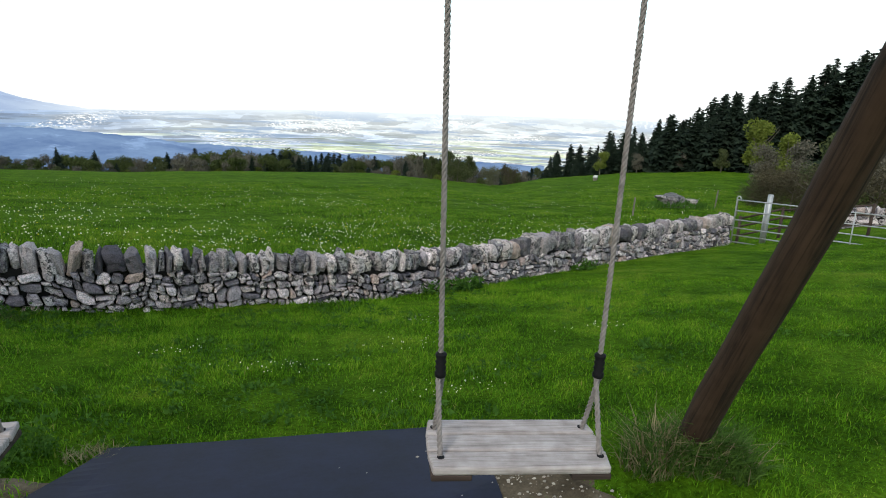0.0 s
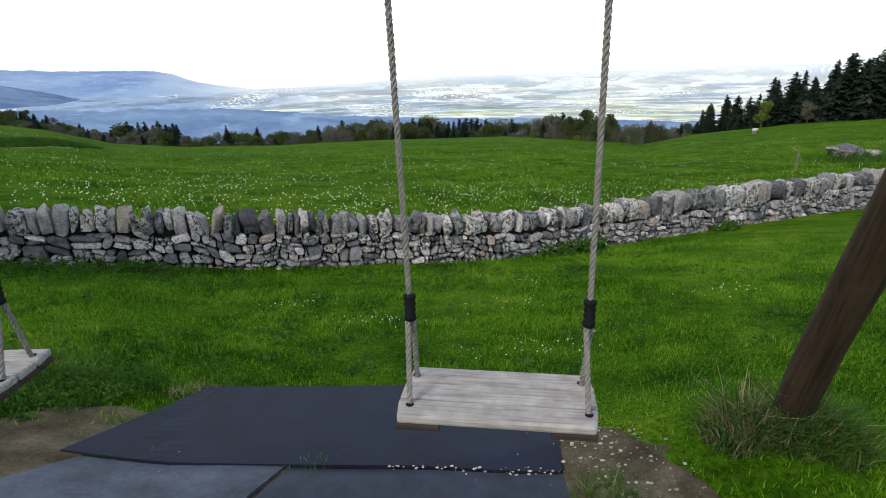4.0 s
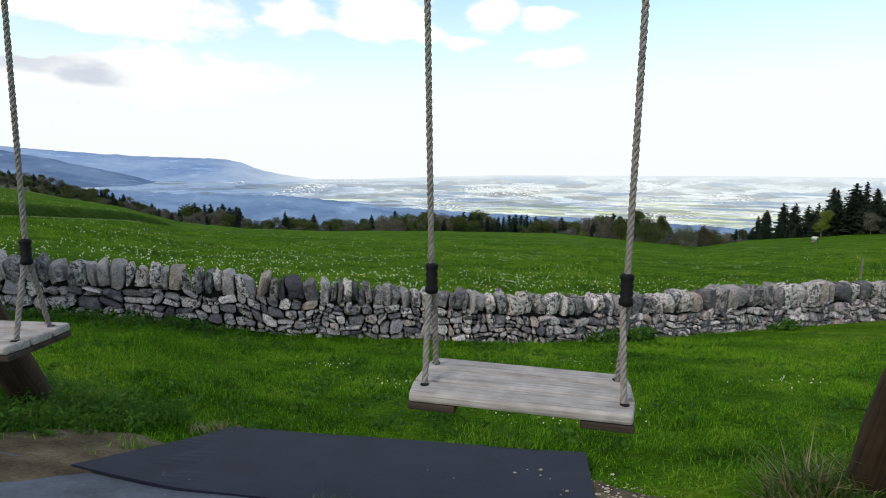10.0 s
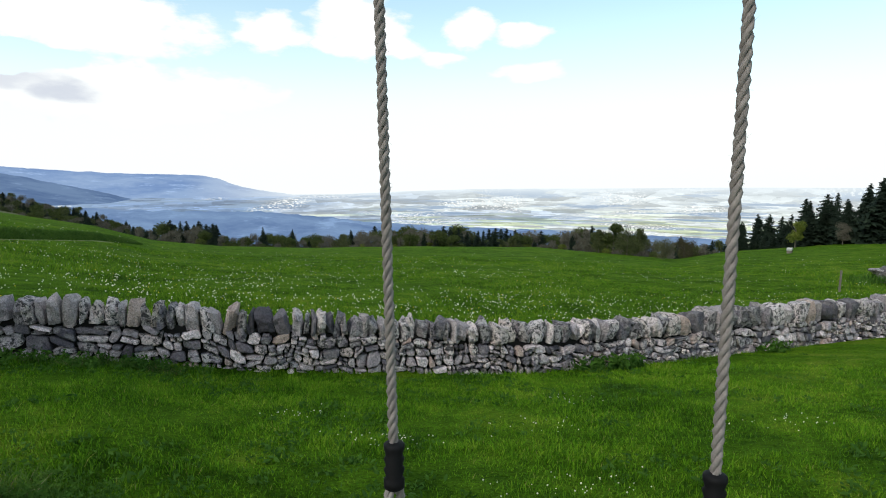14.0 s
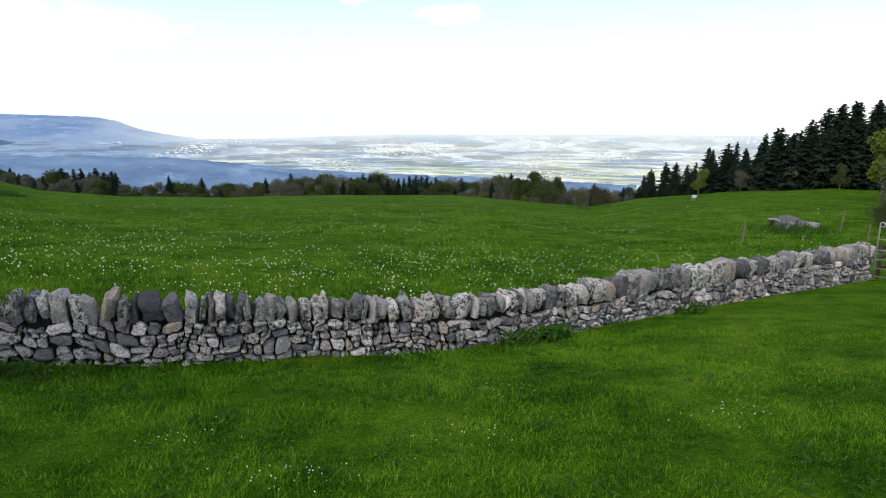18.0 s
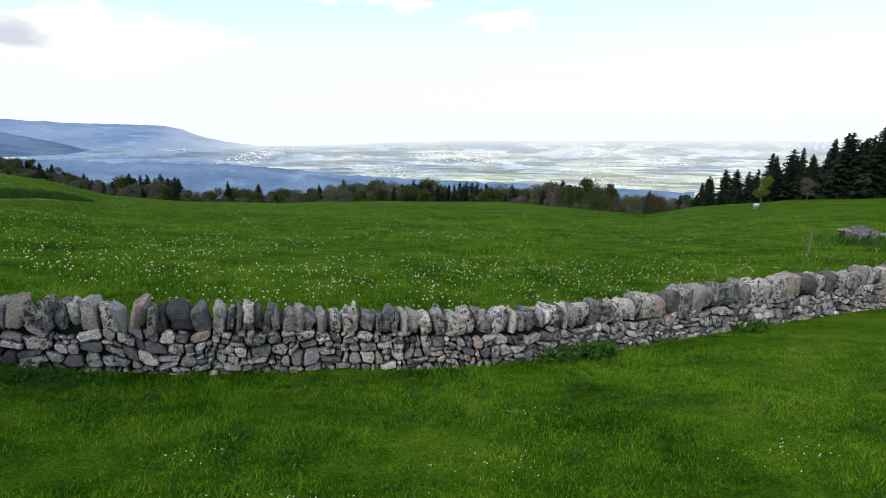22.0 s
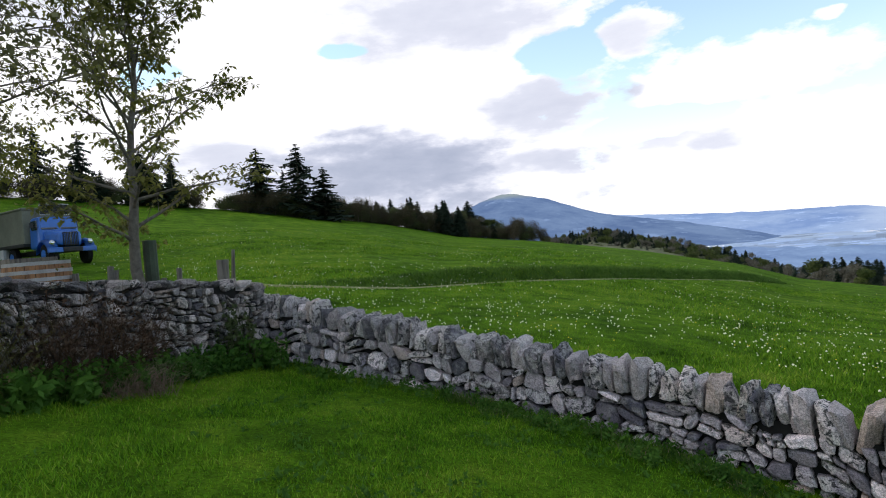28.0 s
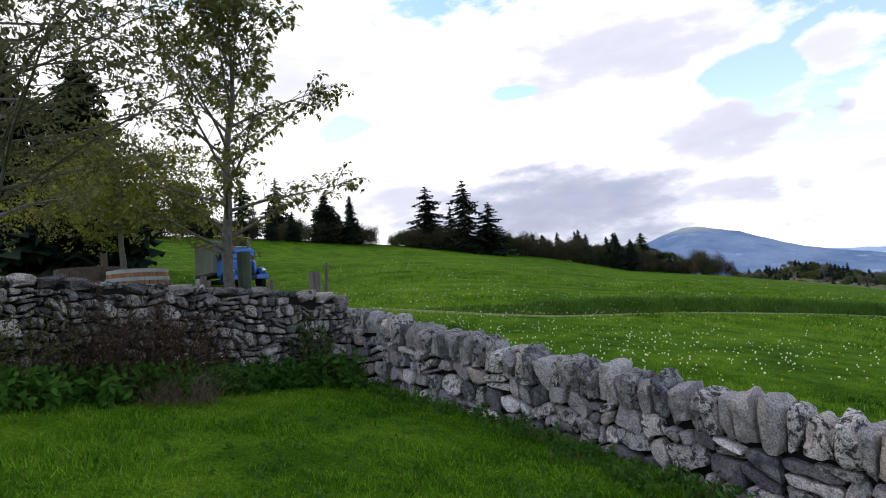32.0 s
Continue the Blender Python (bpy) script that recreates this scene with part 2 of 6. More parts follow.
def leaf_material(name, a, bcol, trans=0.35):
    m, t, b = material(name, 0.8, 0, 0.08)
    isl = t.nodes.new("ShaderNodeNewGeometry")
    big = noise_at(t, 0.9, 3.0, 0.5, "World")
    f = math_node(t, "ADD", math_node(t, "MULTIPLY", isl.outputs["Random Per Island"], 0.5), math_node(t, "MULTIPLY", math_node(t, "SUBTRACT", big, 0.22), 0.95))
    c = ramp_node(t, f, [(0.12, a), (0.85, bcol)])
    t.links.new(c, b.inputs["Base Color"])
    tr = t.nodes.new("ShaderNodeBsdfTranslucent")
    t.links.new(c, tr.inputs[0])
    mixs = t.nodes.new("ShaderNodeMixShader")
    mixs.inputs[0].default_value = trans
    t.links.new(b.outputs[0], mixs.inputs[1]), t.links.new(tr.outputs[0], mixs.inputs[2])
    t.links.new(mixs.outputs[0], t.nodes["Material Output"].inputs[0])
    return m


def turf_tone(t, random_part=None):
    """Colour of spring grass: dark lush, fresh and yellowish thin patches at several scales."""
    big = noise_at(t, 0.11, 4.0, 0.55, "World")
    patch = noise_at(t, 0.62, 4.0, 0.6, "World")
    mid = noise_at(t, 2.6, 4.0, 0.62, "World")
    f = math_node(t, "ADD", math_node(t, "MULTIPLY", patch, 0.70), math_node(t, "MULTIPLY", math_node(t, "SUBTRACT", mid, 0.215), 0.55))
    if random_part:
        f = math_node(t, "ADD", f, math_node(t, "MULTIPLY", math_node(t, "SUBTRACT", random_part, 0.5), 0.36))
    f = math_node(t, "ADD", f, math_node(t, "MULTIPLY", math_node(t, "SUBTRACT", big, 0.5), 0.35))
    return ramp_node(t, f, [(0.28, (0.018, 0.048, 0.003)), (0.40, (0.047, 0.112, 0.005)), (0.52, (0.078, 0.170, 0.008)), (0.62, (0.115, 0.205, 0.012)), (0.76, (0.185, 0.24, 0.030))])


def ground_material():
    """Spring turf with fine grain."""
    m, t, b = material("turf", 1.0, 0, 0.02)
    fine = noise_at(t, 30.0, 4.0, 0.7, "World")
    c = mix_node(t, 0.85, turf_tone(t), ramp_node(t, fine, [(0.3, (0.12, 0.12, 0.12)), (0.7, (1.05, 1.05, 1.0))]), "MULTIPLY")
    t.links.new(c, b.inputs["Base Color"])
    bumped(t, b, math_node(t, "ADD", fine, math_node(t, "MULTIPLY", noise_at(t, 1.3, 5.0, 0.6, "World"), 2.0)), 0.8, 0.03)
    return m


def grass_material(name, bright, trans):
    """Blades whose tone follows the turf's patches, each blade a little apart."""
    m, t, b = material(name, 0.75, 0, 0.1)
    isl = t.nodes.new("ShaderNodeNewGeometry")
    c = mix_node(t, 1.0, turf_tone(t, isl.outputs["Random Per Island"]), bright, "MULTIPLY")
    straw = ramp_node(t, isl.outputs["Random Per Island"], [(0.985, (0, 0, 0)), (0.99, (0.6, 0.6, 0.6))])
    c = mix_node(t, straw, c, (0.30, 0.25, 0.09))
    t.links.new(c, b.inputs["Base Color"])
    tr = t.nodes.new("ShaderNodeBsdfTranslucent")
    t.links.new(c, tr.inputs[0])
    mixs = t.nodes.new("ShaderNodeMixShader")
    mixs.inputs[0].default_value = trans
    t.links.new(b.outputs[0], mixs.inputs[1]), t.links.new(tr.outputs[0], mixs.inputs[2])
    t.links.new(mixs.outputs[0], t.nodes["Material Output"].inputs[0])
    return m


MAT_TURF = ground_material()
MAT_STONE = stone_material("limestone", (1.09, 1.0, 1.10), 1.04)
MAT_CAP = stone_material("coping_limestone", (1.08, 1.0, 1.06), 0.92)
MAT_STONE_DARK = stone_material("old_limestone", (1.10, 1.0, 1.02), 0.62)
# near black, so that shade in the open joints is painted in
MAT_CORE = plain("wall_core_gap_shade", (0.014, 0.013, 0.012), 1.0)
MAT_SEAT = wood_material("seat_wood", (0.42, 0.38, 0.375), (0.22, 0.19, 0.18), 0.75, 3.6)
MAT_BATTEN = wood_material("batten_wood", (0.065, 0.045, 0.038), (0.02, 0.016, 0.014))
MAT_LOG = wood_material("log_wood", (0.056, 0.034, 0.021), (0.006, 0.005, 0.004), 0.85, 1.6, 2)
MAT_POST = wood_material("grey_post", (0.20, 0.18, 0.16), (0.07, 0.06, 0.055), 0.85, 0.7, 2)
MAT_ROPE = plain("rope", (0.23, 0.207, 0.198), 0.9, 0, 0.16, 60.0, 0.002)
MAT_RUBBER = plain("black_rubber", (0.007, 0.007, 0.008), 0.65, 0, 0.2, 20.0, 0.0, 0.15)
MAT_MAT = plain("rubber_mat", (0.0090, 0.0110, 0.027), 0.72, 0, 0.22, 4.0, 0.002, 0.27)
MAT_STEEL = plain("galvanised_steel", (0.42, 0.43, 0.44), 0.55, 0.7, 0.1, 8.0)


# ---- helpers for things ----
def part(name, bm, mat, parent=None, label="", smooth=False):
    """One bmesh as one mesh object, under a thing or part where one is given."""
    me = bpy.data.meshes.new(name)
    bm.to_mesh(me)
    bm.free()
    if smooth:
        me.shade_smooth()
    me.materials.append(mat)
    ob = new(name, me)
    if parent:
        ob.parent = parent
    return tagged(ob, label)


def raw(name, verts, faces, mat, parent=None, smooth=False):
    me = bpy.data.meshes.new(name)
    me.from_pydata([tuple(v) for v in verts], [], faces)
    if smooth:
        me.shade_smooth()
    me.materials.append(mat)
    ob = new(name, me)
    if parent:
        ob.parent = parent
    return ob


def bulk(name, verts, faces, mat, parent=None, smooth=False):
    """Many equal-sided faces from numpy arrays in one mesh."""
    verts, faces = np.asarray(verts, np.float32), np.asarray(faces, np.int32)
    me = bpy.data.meshes.new(name)
    k = faces.shape[1]
    me.vertices.add(len(verts)), me.loops.add(faces.size), me.polygons.add(len(faces))
    me.vertices.foreach_set("co", verts.ravel())
    me.loops.foreach_set("vertex_index", faces.ravel())
    me.polygons.foreach_set("loop_start", np.arange(0, faces.size, k, dtype=np.int32))
    me.polygons.foreach_set("use_smooth", np.full(len(faces), smooth))
    me.update(calc_edges=True)
    me.materials.append(mat)
    ob = new(name, me)
    if parent:
        ob.parent = parent
    return ob


def thing(name, m, label, category, group="", kind=""):
    ob = new(name)
    ob.matrix_basis = m
    ob.empty_display_size = 0.1
    return tagged(ob, label, category, group, kind)


def box(bm, size, at=(0, 0, 0), bevel=0.0, turn=None):
    m = Matrix.Translation(at) @ (turn.to_4x4() if turn else Matrix()) @ Matrix.Diagonal((*size, 1))
    vs = bmesh.ops.create_cube(bm, size=1, matrix=m)["verts"]
    if bevel:
        es = list({e for v in vs for e in v.link_edges})
        bmesh.ops.bevel(bm, geom=es, offset=bevel, segments=2, affect="EDGES", profile=0.5)
    return bm


def tube(bm, points, radii, sides=10, cap=True):
    """A round bar along points, with a radius at each."""
    pts = [Vector(p) for p in points]
    rings, side = [], None
    for i, p in enumerate(pts):
        d = (pts[min(i + 1, len(pts) - 1)] - pts[max(i - 1, 0)]).normalized()
        if side is None:
            side = d.orthogonal().normalized()
        side = (side - d * side.dot(d)).normalized()
        up = d.cross(side)
        r = radii[i] if hasattr(radii, "__len__") else radii
        rings.append([bm.verts.new(p + r * (math.cos(a) * side + math.sin(a) * up)) for a in [2 * math.pi * k / sides for k in range(sides)]])
    for a, b in zip(rings, rings[1:]):
        for k in range(sides):
            bm.faces.new((a[k], a[(k + 1) % sides], b[(k + 1) % sides], b[k]))
    if cap:
        bm.faces.new(rings[0][::-1]), bm.faces.new(rings[-1])
    return bm


# ---- the lie of the land ----
WALL_X = (-8.2, -7.5, -6.2, -4.4, -3.0, -1.7, -0.5, 1.7, 3.9, 6.0, 8.2, 9.5, 11.6, 14.1, 16.85)
WALL_Y = (7.3, 7.68, 7.75, 8.08, 8.25, 8.32, 8.42, 8.36, 8.2, 8.6, 9.0, 9.2, 9.5, 9.78, 10.05)
BASE_Z = (0.36, 0.31, 0.21, 0.06, -0.10, -0.30, -0.60, -0.81, -0.90, -1.06, -1.18, -1.25, -1.34, -1.43, -1.50)
TOP_Z = (1.45, 1.32, 1.12, 0.86, 0.68, 0.55, 0.35, 0.10, -0.10, -0.25, -0.30, -0.36, -0.42, -0.46, -0.50)
CREST_AZ = (-180, -75, -62, -57, -51, -42, -38, -33, -25, -4, 5, 10.7, 15, 23, 32, 39.7, 46.7, 57.4, 67, 77, 89, 110, 180)
CREST_EL = (-2, -4.4, -4.4, -4.5, -5.1, -6.4, -7.3, -7.1, -6.7, -6.8, -6.4, -5.6, -4.2, -2.5, -0.9, 0.2, 2.0, 3.9, 5.2, 6.2, 6.9, 7, -2)
CREST_R = (60, 90, 100, 105, 105, 95, 80, 90, 100, 105, 105, 110, 115, 120, 120, 115, 105, 95, 90, 85, 80, 70, 60)
EYE_Z = 2.1
TRACK_Y = (6.5, 8.6, 11.3, 14.1, 16, 21.8, 30, 42, 52)
TRACK_X = (-28, -21.5, -16.75, -14.6, -14.0, -13.65, -13.0, -12.4, -12.3)


def wall_y(x):
    return np.interp(x, WALL_X, WALL_Y)


def height(x, y):
    """The height of the ground in metres."""
    x, y = np.asarray(x, float), np.asarray(y, float)
    r, az = np.hypot(x, y), np.degrees(np.arctan2(-x, y))
    zb, yw = np.interp(x, WALL_X, BASE_Z), wall_y(x)
    d = yw - y
    inside = zb + np.where(d < 6.9, 0.2 * d, 0.2 * 6.9 + 0.03 * (d - 6.9)) - 0.06 * np.clip(-1.7 - x, 0, 3) * np.clip(d / 4, 0, 1) + 0.02 * np.clip(-0.4 - x, 0, 1.5) * np.clip(d / 4, 0, 1)
    # the turf swells round the eastern log leg
    inside = inside + 0.24 * np.exp(-((x - 2.04) ** 2 + (y - 1.06) ** 2) / 0.34)
    rc = np.interp(az, CREST_AZ, CREST_R)
    zc = EYE_Z + rc * np.tan(np.radians(np.interp(az, CREST_AZ, CREST_EL)))
    rw = 9.0
    s = np.clip((r - rw) / (rc - rw), 0, 1) ** np.interp(az, (20, 55, 68, 95), (1.0, 1.22, 1.62, 1.62))
    start = np.interp(az, (-90, -60, -20, 15, 45, 70, 90), (-1.3, -1.25, -0.8, -0.2, 0.35, 0.95, 1.15))
    field = start + (zc - start) * s
    # fall to the plain of the valley behind the crest
    f = np.clip((r - rc) / 700, 0, 1)
    far = zc + (-86 - zc) * (1 - (1 - f) ** 1.6) - 0.03 * np.clip(r - rc, 0, 60)
    z = np.where(r < rc, field, far)
    # a low bank that runs north over the western meadow
    q = np.clip((np.interp(y, TRACK_Y, TRACK_X) - 0.22 - x) / 0.8, 0, 1)
    z = z + 0.42 * q * q * (3 - 2 * q) * np.clip((y - 13) / 6, 0, 1) * np.clip((75 - y) / 25, 0, 1) * np.clip((60 + x) / 30, 0, 1)
    w = np.clip((d + 0.1) / 0.5, 0, 1) * np.clip((x + 9.6) / 1.2, 0, 1)
    w = w * w * (3 - 2 * w)
    return z * (1 - w) + inside * w


def build_ground():
    az = np.concatenate([np.linspace(-180, -80, 26)[:-1], np.linspace(-80, 95, 420)[:-1], np.linspace(95, 180, 22)[:-1]])
    rad = np.concatenate([np.linspace(0.01, 12, 62), np.geomspace(12.2, 130, 170), np.geomspace(135, 900, 30)])
    a = np.radians(az)[:, None]
    x, y = (-np.sin(a) * rad).ravel(), (np.cos(a) * rad).ravel()
    z = height(x, y)
    rr = np.hypot(x, y)
    z = z + 0.015 * np.sin(x * 2.1 + np.sin(y * 1.7)) * np.cos(y * 1.9) + np.where(rr > 11, 0.05 * np.sin(x * 0.31 + 1) * np.cos(y * 0.27 + np.sin(x * 0.2)), 0)
    n, k = len(az), len(rad)
    i, j = np.meshgrid(np.arange(n), np.arange(k - 1), indexing="ij")
    i2 = (i + 1) % n
    quads = np.stack([i * k + j, i * k + j + 1, i2 * k + j + 1, i2 * k + j], -1).reshape(-1, 4)
    verts = np.stack([x, y, z], -1)
    ob = bulk("ground", verts, quads[:, ::-1], MAT_TURF, smooth=True)
    return tagged(ob, "green spring turf on a sloping alpine pasture", "ground", kind="structure")


build_ground()


# ---- far distance: plain of the valley, ridges ----
def distance_material(name, kind):
    """Far country with haze painted into its colour; air alone sets its tone, so all of it glows."""
    m, t, b = material(name, 1.0, 0, 0.0)
    geo = t.nodes.new("ShaderNodeNewGeometry").outputs["Position"]
    if kind == "plain":
        # bearing and depression as coordinates, so that fields keep an even size to the eye
        sp = t.nodes.new("ShaderNodeSeparateXYZ")
        t.links.new(geo, sp.inputs[0])
        ln = t.nodes.new("ShaderNodeVectorMath")
        ln.operation = "LENGTH"
        t.links.new(geo, ln.inputs[0])
        bearing = math_node(t, "ARCTAN2", sp.outputs[0], sp.outputs[1])
        depth = math_node(t, "DIVIDE", 78.0, ln.outputs["Value"])
        warp = noise_at(t, 0.012, 4.0, 0.6, "World")
        cb = t.nodes.new("ShaderNodeCombineXYZ")
        t.links.new(bearing, cb.inputs[0])
        t.links.new(math_node(t, "ADD", depth, math_node(t, "MULTIPLY", warp, 0.0028)), cb.inputs[1])

        def scaled(kind_of, su, sv, **values):
            mp = t.nodes.new("ShaderNodeMapping")
            mp.inputs["Scale"].default_value = (su, sv, 1)
            t.links.new(cb.outputs[0], mp.inputs[0])
            n = node(t, kind_of, **values)
            t.links.new(mp.outputs[0], n.inputs["Vector"])
            return n

        def plots(su, sv, stops):
            v = scaled("ShaderNodeTexVoronoi", su, sv, Scale=1.0, Randomness=1.0)
            sep = t.nodes.new("ShaderNodeSeparateColor")
            t.links.new(v.outputs["Color"], sep.inputs[0])
            return ramp_node(t, sep.outputs[0], stops), sep.outputs[1]

        def grey(v):
            return (v, v, v)

        # patches of sun and shade painted in, then fields, woods in long lines, and villages
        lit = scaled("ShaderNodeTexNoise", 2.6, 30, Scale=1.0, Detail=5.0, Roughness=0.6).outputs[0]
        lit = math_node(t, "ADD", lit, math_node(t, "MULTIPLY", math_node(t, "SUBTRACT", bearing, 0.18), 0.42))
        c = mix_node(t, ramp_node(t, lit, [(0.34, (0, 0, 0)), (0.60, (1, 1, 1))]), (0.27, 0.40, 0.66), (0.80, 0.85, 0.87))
        f1, pick = plots(15, 260, [(0.0, grey(0.50)), (0.25, grey(0.72)), (0.45, grey(1.22)), (0.7, grey(0.92)), (0.85, grey(1.30)), (1.0, grey(0.60))])
        f2, _ = plots(48, 620, [(0.0, grey(0.62)), (0.4, grey(0.90)), (0.7, grey(1.18)), (1.0, grey(0.76))])
        c = mix_node(t, 0.9, c, f1, "MULTIPLY")
        c = mix_node(t, 0.8, c, f2, "MULTIPLY")
        green = math_node(t, "MULTIPLY", ramp_node(t, pick, [(0.5, grey(0)), (0.55, grey(1))]), ramp_node(t, math_node(t, "MULTIPLY", depth, 8.0), [(0.25, grey(0)), (0.45, grey(1.0))]))
        c = mix_node(t, green, c, mix_node(t, 1.0, c, (0.96, 1.0, 0.70), "MULTIPLY"))
        lines = ramp_node(t, scaled("ShaderNodeTexNoise", 6, 170, Scale=1.0, Detail=6.0, Roughness=0.66).outputs[0], [(0.41, grey(0.92)), (0.48, grey(0))])
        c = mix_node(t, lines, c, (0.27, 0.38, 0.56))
        dots = ramp_node(t, scaled("ShaderNodeTexNoise", 190, 700, Scale=1.0, Detail=3.0, Roughness=0.7).outputs[0], [(0.52, grey(0)), (0.58, grey(1.0))])
        town = ramp_node(t, scaled("ShaderNodeTexNoise", 6, 50, Scale=1.0, Detail=2.0).outputs[0], [(0.50, grey(0)), (0.58, grey(1))])
        c = mix_node(t, math_node(t, "MULTIPLY", dots, town), c, (1.1, 1.08, 1.06))
        # painted haze: the colour pales to blue-white with distance, less so in the west
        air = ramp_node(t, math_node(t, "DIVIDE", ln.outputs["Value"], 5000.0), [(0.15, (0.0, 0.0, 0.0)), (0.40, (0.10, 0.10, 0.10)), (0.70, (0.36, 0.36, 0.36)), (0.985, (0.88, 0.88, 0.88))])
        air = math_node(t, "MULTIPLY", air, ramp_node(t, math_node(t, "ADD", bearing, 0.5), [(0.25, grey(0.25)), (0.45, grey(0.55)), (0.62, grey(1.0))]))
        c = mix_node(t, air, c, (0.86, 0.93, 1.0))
    else:
        # woods, clearings and light painted on the slopes; painted haze pales the far range towards its eastern end
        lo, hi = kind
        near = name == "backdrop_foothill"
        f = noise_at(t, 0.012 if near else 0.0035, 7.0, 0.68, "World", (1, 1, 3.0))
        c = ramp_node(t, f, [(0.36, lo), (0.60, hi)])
        open_land_light = ramp_node(t, noise_at(t, 0.022 if near else 0.006, 5.0, 0.7, "World", (1, 1, 4.0)), [(0.57, (0, 0, 0)), (0.66, (0.45, 0.45, 0.45))])
        c = mix_node(t, open_land_light, c, tuple(min(1.0, 1.45 * v + 0.05) for v in hi))
        sp = t.nodes.new("ShaderNodeSeparateXYZ")
        t.links.new(geo, sp.inputs[0])
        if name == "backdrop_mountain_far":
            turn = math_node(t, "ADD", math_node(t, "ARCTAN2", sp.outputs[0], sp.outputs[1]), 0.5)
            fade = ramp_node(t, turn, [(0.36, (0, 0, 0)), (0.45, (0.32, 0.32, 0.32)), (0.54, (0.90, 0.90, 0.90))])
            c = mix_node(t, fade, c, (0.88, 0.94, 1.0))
        elif not near:
            # the bald summit, its sunlit tone painted in
            top = ramp_node(t, math_node(t, "ADD", math_node(t, "DIVIDE", sp.outputs[2], 300.0), math_node(t, "MULTIPLY", math_node(t, "SUBTRACT", f, 0.5), 0.12)), [(0.68, (0, 0, 0)), (0.76, (1, 1, 1))])
            c = mix_node(t, top, c, (0.27, 0.33, 0.36))
    # black base: the painted daylight and haze show only as emission
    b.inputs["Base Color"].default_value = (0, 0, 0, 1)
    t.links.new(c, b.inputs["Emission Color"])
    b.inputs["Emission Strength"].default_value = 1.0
    return m


def build_plain():
    az = np.radians(np.linspace(-85, 60, 150))[:, None]
    rad = np.geomspace(640, 4930, 40)
    x, y = (-np.sin(az) * rad).ravel(), (np.cos(az) * rad).ravel()
    r = np.hypot(x, y)
    rise = np.clip((r - 2600) / 2330, 0, 1)
    rise = rise * rise
    rim = np.interp(np.degrees(np.arctan2(-x, y)), (-75, -46, -34, -28, -19, -12, -6, 10), (-30, -62, -78, -85, -98, -119, -146, -150))
    low = -78 - 38 * np.clip((r - 640) / 1400, 0, 1)
    z = low + (rim - low) * rise + 2.5 * np.sin(x * 0.0031) * np.cos(y * 0.0023) * np.clip((r - 1200) / 800, 0, 1)
    k = len(rad)
    i, j = np.meshgrid(np.arange(149), np.arange(k - 1), indexing="ij")
    quads = np.stack([i * k + j, (i + 1) * k + j, (i + 1) * k + j + 1, i * k + j + 1], -1).reshape(-1, 4)
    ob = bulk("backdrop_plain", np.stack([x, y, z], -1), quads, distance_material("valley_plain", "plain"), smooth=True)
    tagged(ob, "hazy valley plain with pale fields and villages", "valley", kind="structure")


def build_ridge(name, radius, azs, els, foot, depth, kind, label, rough):
    """A far range: a crest line over azimuths, with a slope towards the viewer."""
    a = np.linspace(azs[0], azs[-1], 160)
    el = np.interp(a, azs, els)
    rows = 9
    verts = []
    for i, (ad, e) in enumerate(zip(a, el)):
        top = EYE_Z + radius * math.tan(radians(e)) + rough * noise.noise((ad * 0.9, radius, 0)) + rough * 0.5 * noise.noise((ad * 3.7, radius, 2))
        for k in range(rows):
            f = k / (rows - 1)
            rr = radius - depth * f + depth * 0.12 * math.sin(ad * 1.3 + k) * f * (1 - f)
            zz = top + (foot - top) * f ** 1.15
            verts.append((-math.sin(radians(ad)) * rr, math.cos(radians(ad)) * rr, zz))
    faces = [(i * rows + k, i * rows + k + 1, (i + 1) * rows + k + 1, (i + 1) * rows + k) for i in range(159) for k in range(rows - 1)]
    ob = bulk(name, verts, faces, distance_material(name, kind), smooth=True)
    tagged(ob, label, "mountain", kind="structure")


build_plain()
# each pair of slope tones is blue because haze is painted in
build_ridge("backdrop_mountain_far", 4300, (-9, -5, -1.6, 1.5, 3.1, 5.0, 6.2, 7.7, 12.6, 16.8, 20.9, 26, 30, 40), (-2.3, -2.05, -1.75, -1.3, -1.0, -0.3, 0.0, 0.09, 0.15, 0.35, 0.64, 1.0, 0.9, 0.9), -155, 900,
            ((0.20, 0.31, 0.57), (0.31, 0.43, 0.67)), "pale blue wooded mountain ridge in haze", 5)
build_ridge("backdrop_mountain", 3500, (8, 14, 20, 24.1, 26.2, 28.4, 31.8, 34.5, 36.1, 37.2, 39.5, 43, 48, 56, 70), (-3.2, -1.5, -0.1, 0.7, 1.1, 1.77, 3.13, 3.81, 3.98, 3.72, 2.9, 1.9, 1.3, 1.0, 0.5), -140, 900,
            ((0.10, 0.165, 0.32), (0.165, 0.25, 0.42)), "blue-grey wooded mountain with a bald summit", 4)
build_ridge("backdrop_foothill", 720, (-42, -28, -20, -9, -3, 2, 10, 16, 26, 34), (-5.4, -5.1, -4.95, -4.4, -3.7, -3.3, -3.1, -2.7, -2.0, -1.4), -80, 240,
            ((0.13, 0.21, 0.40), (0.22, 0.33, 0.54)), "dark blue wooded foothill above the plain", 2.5)


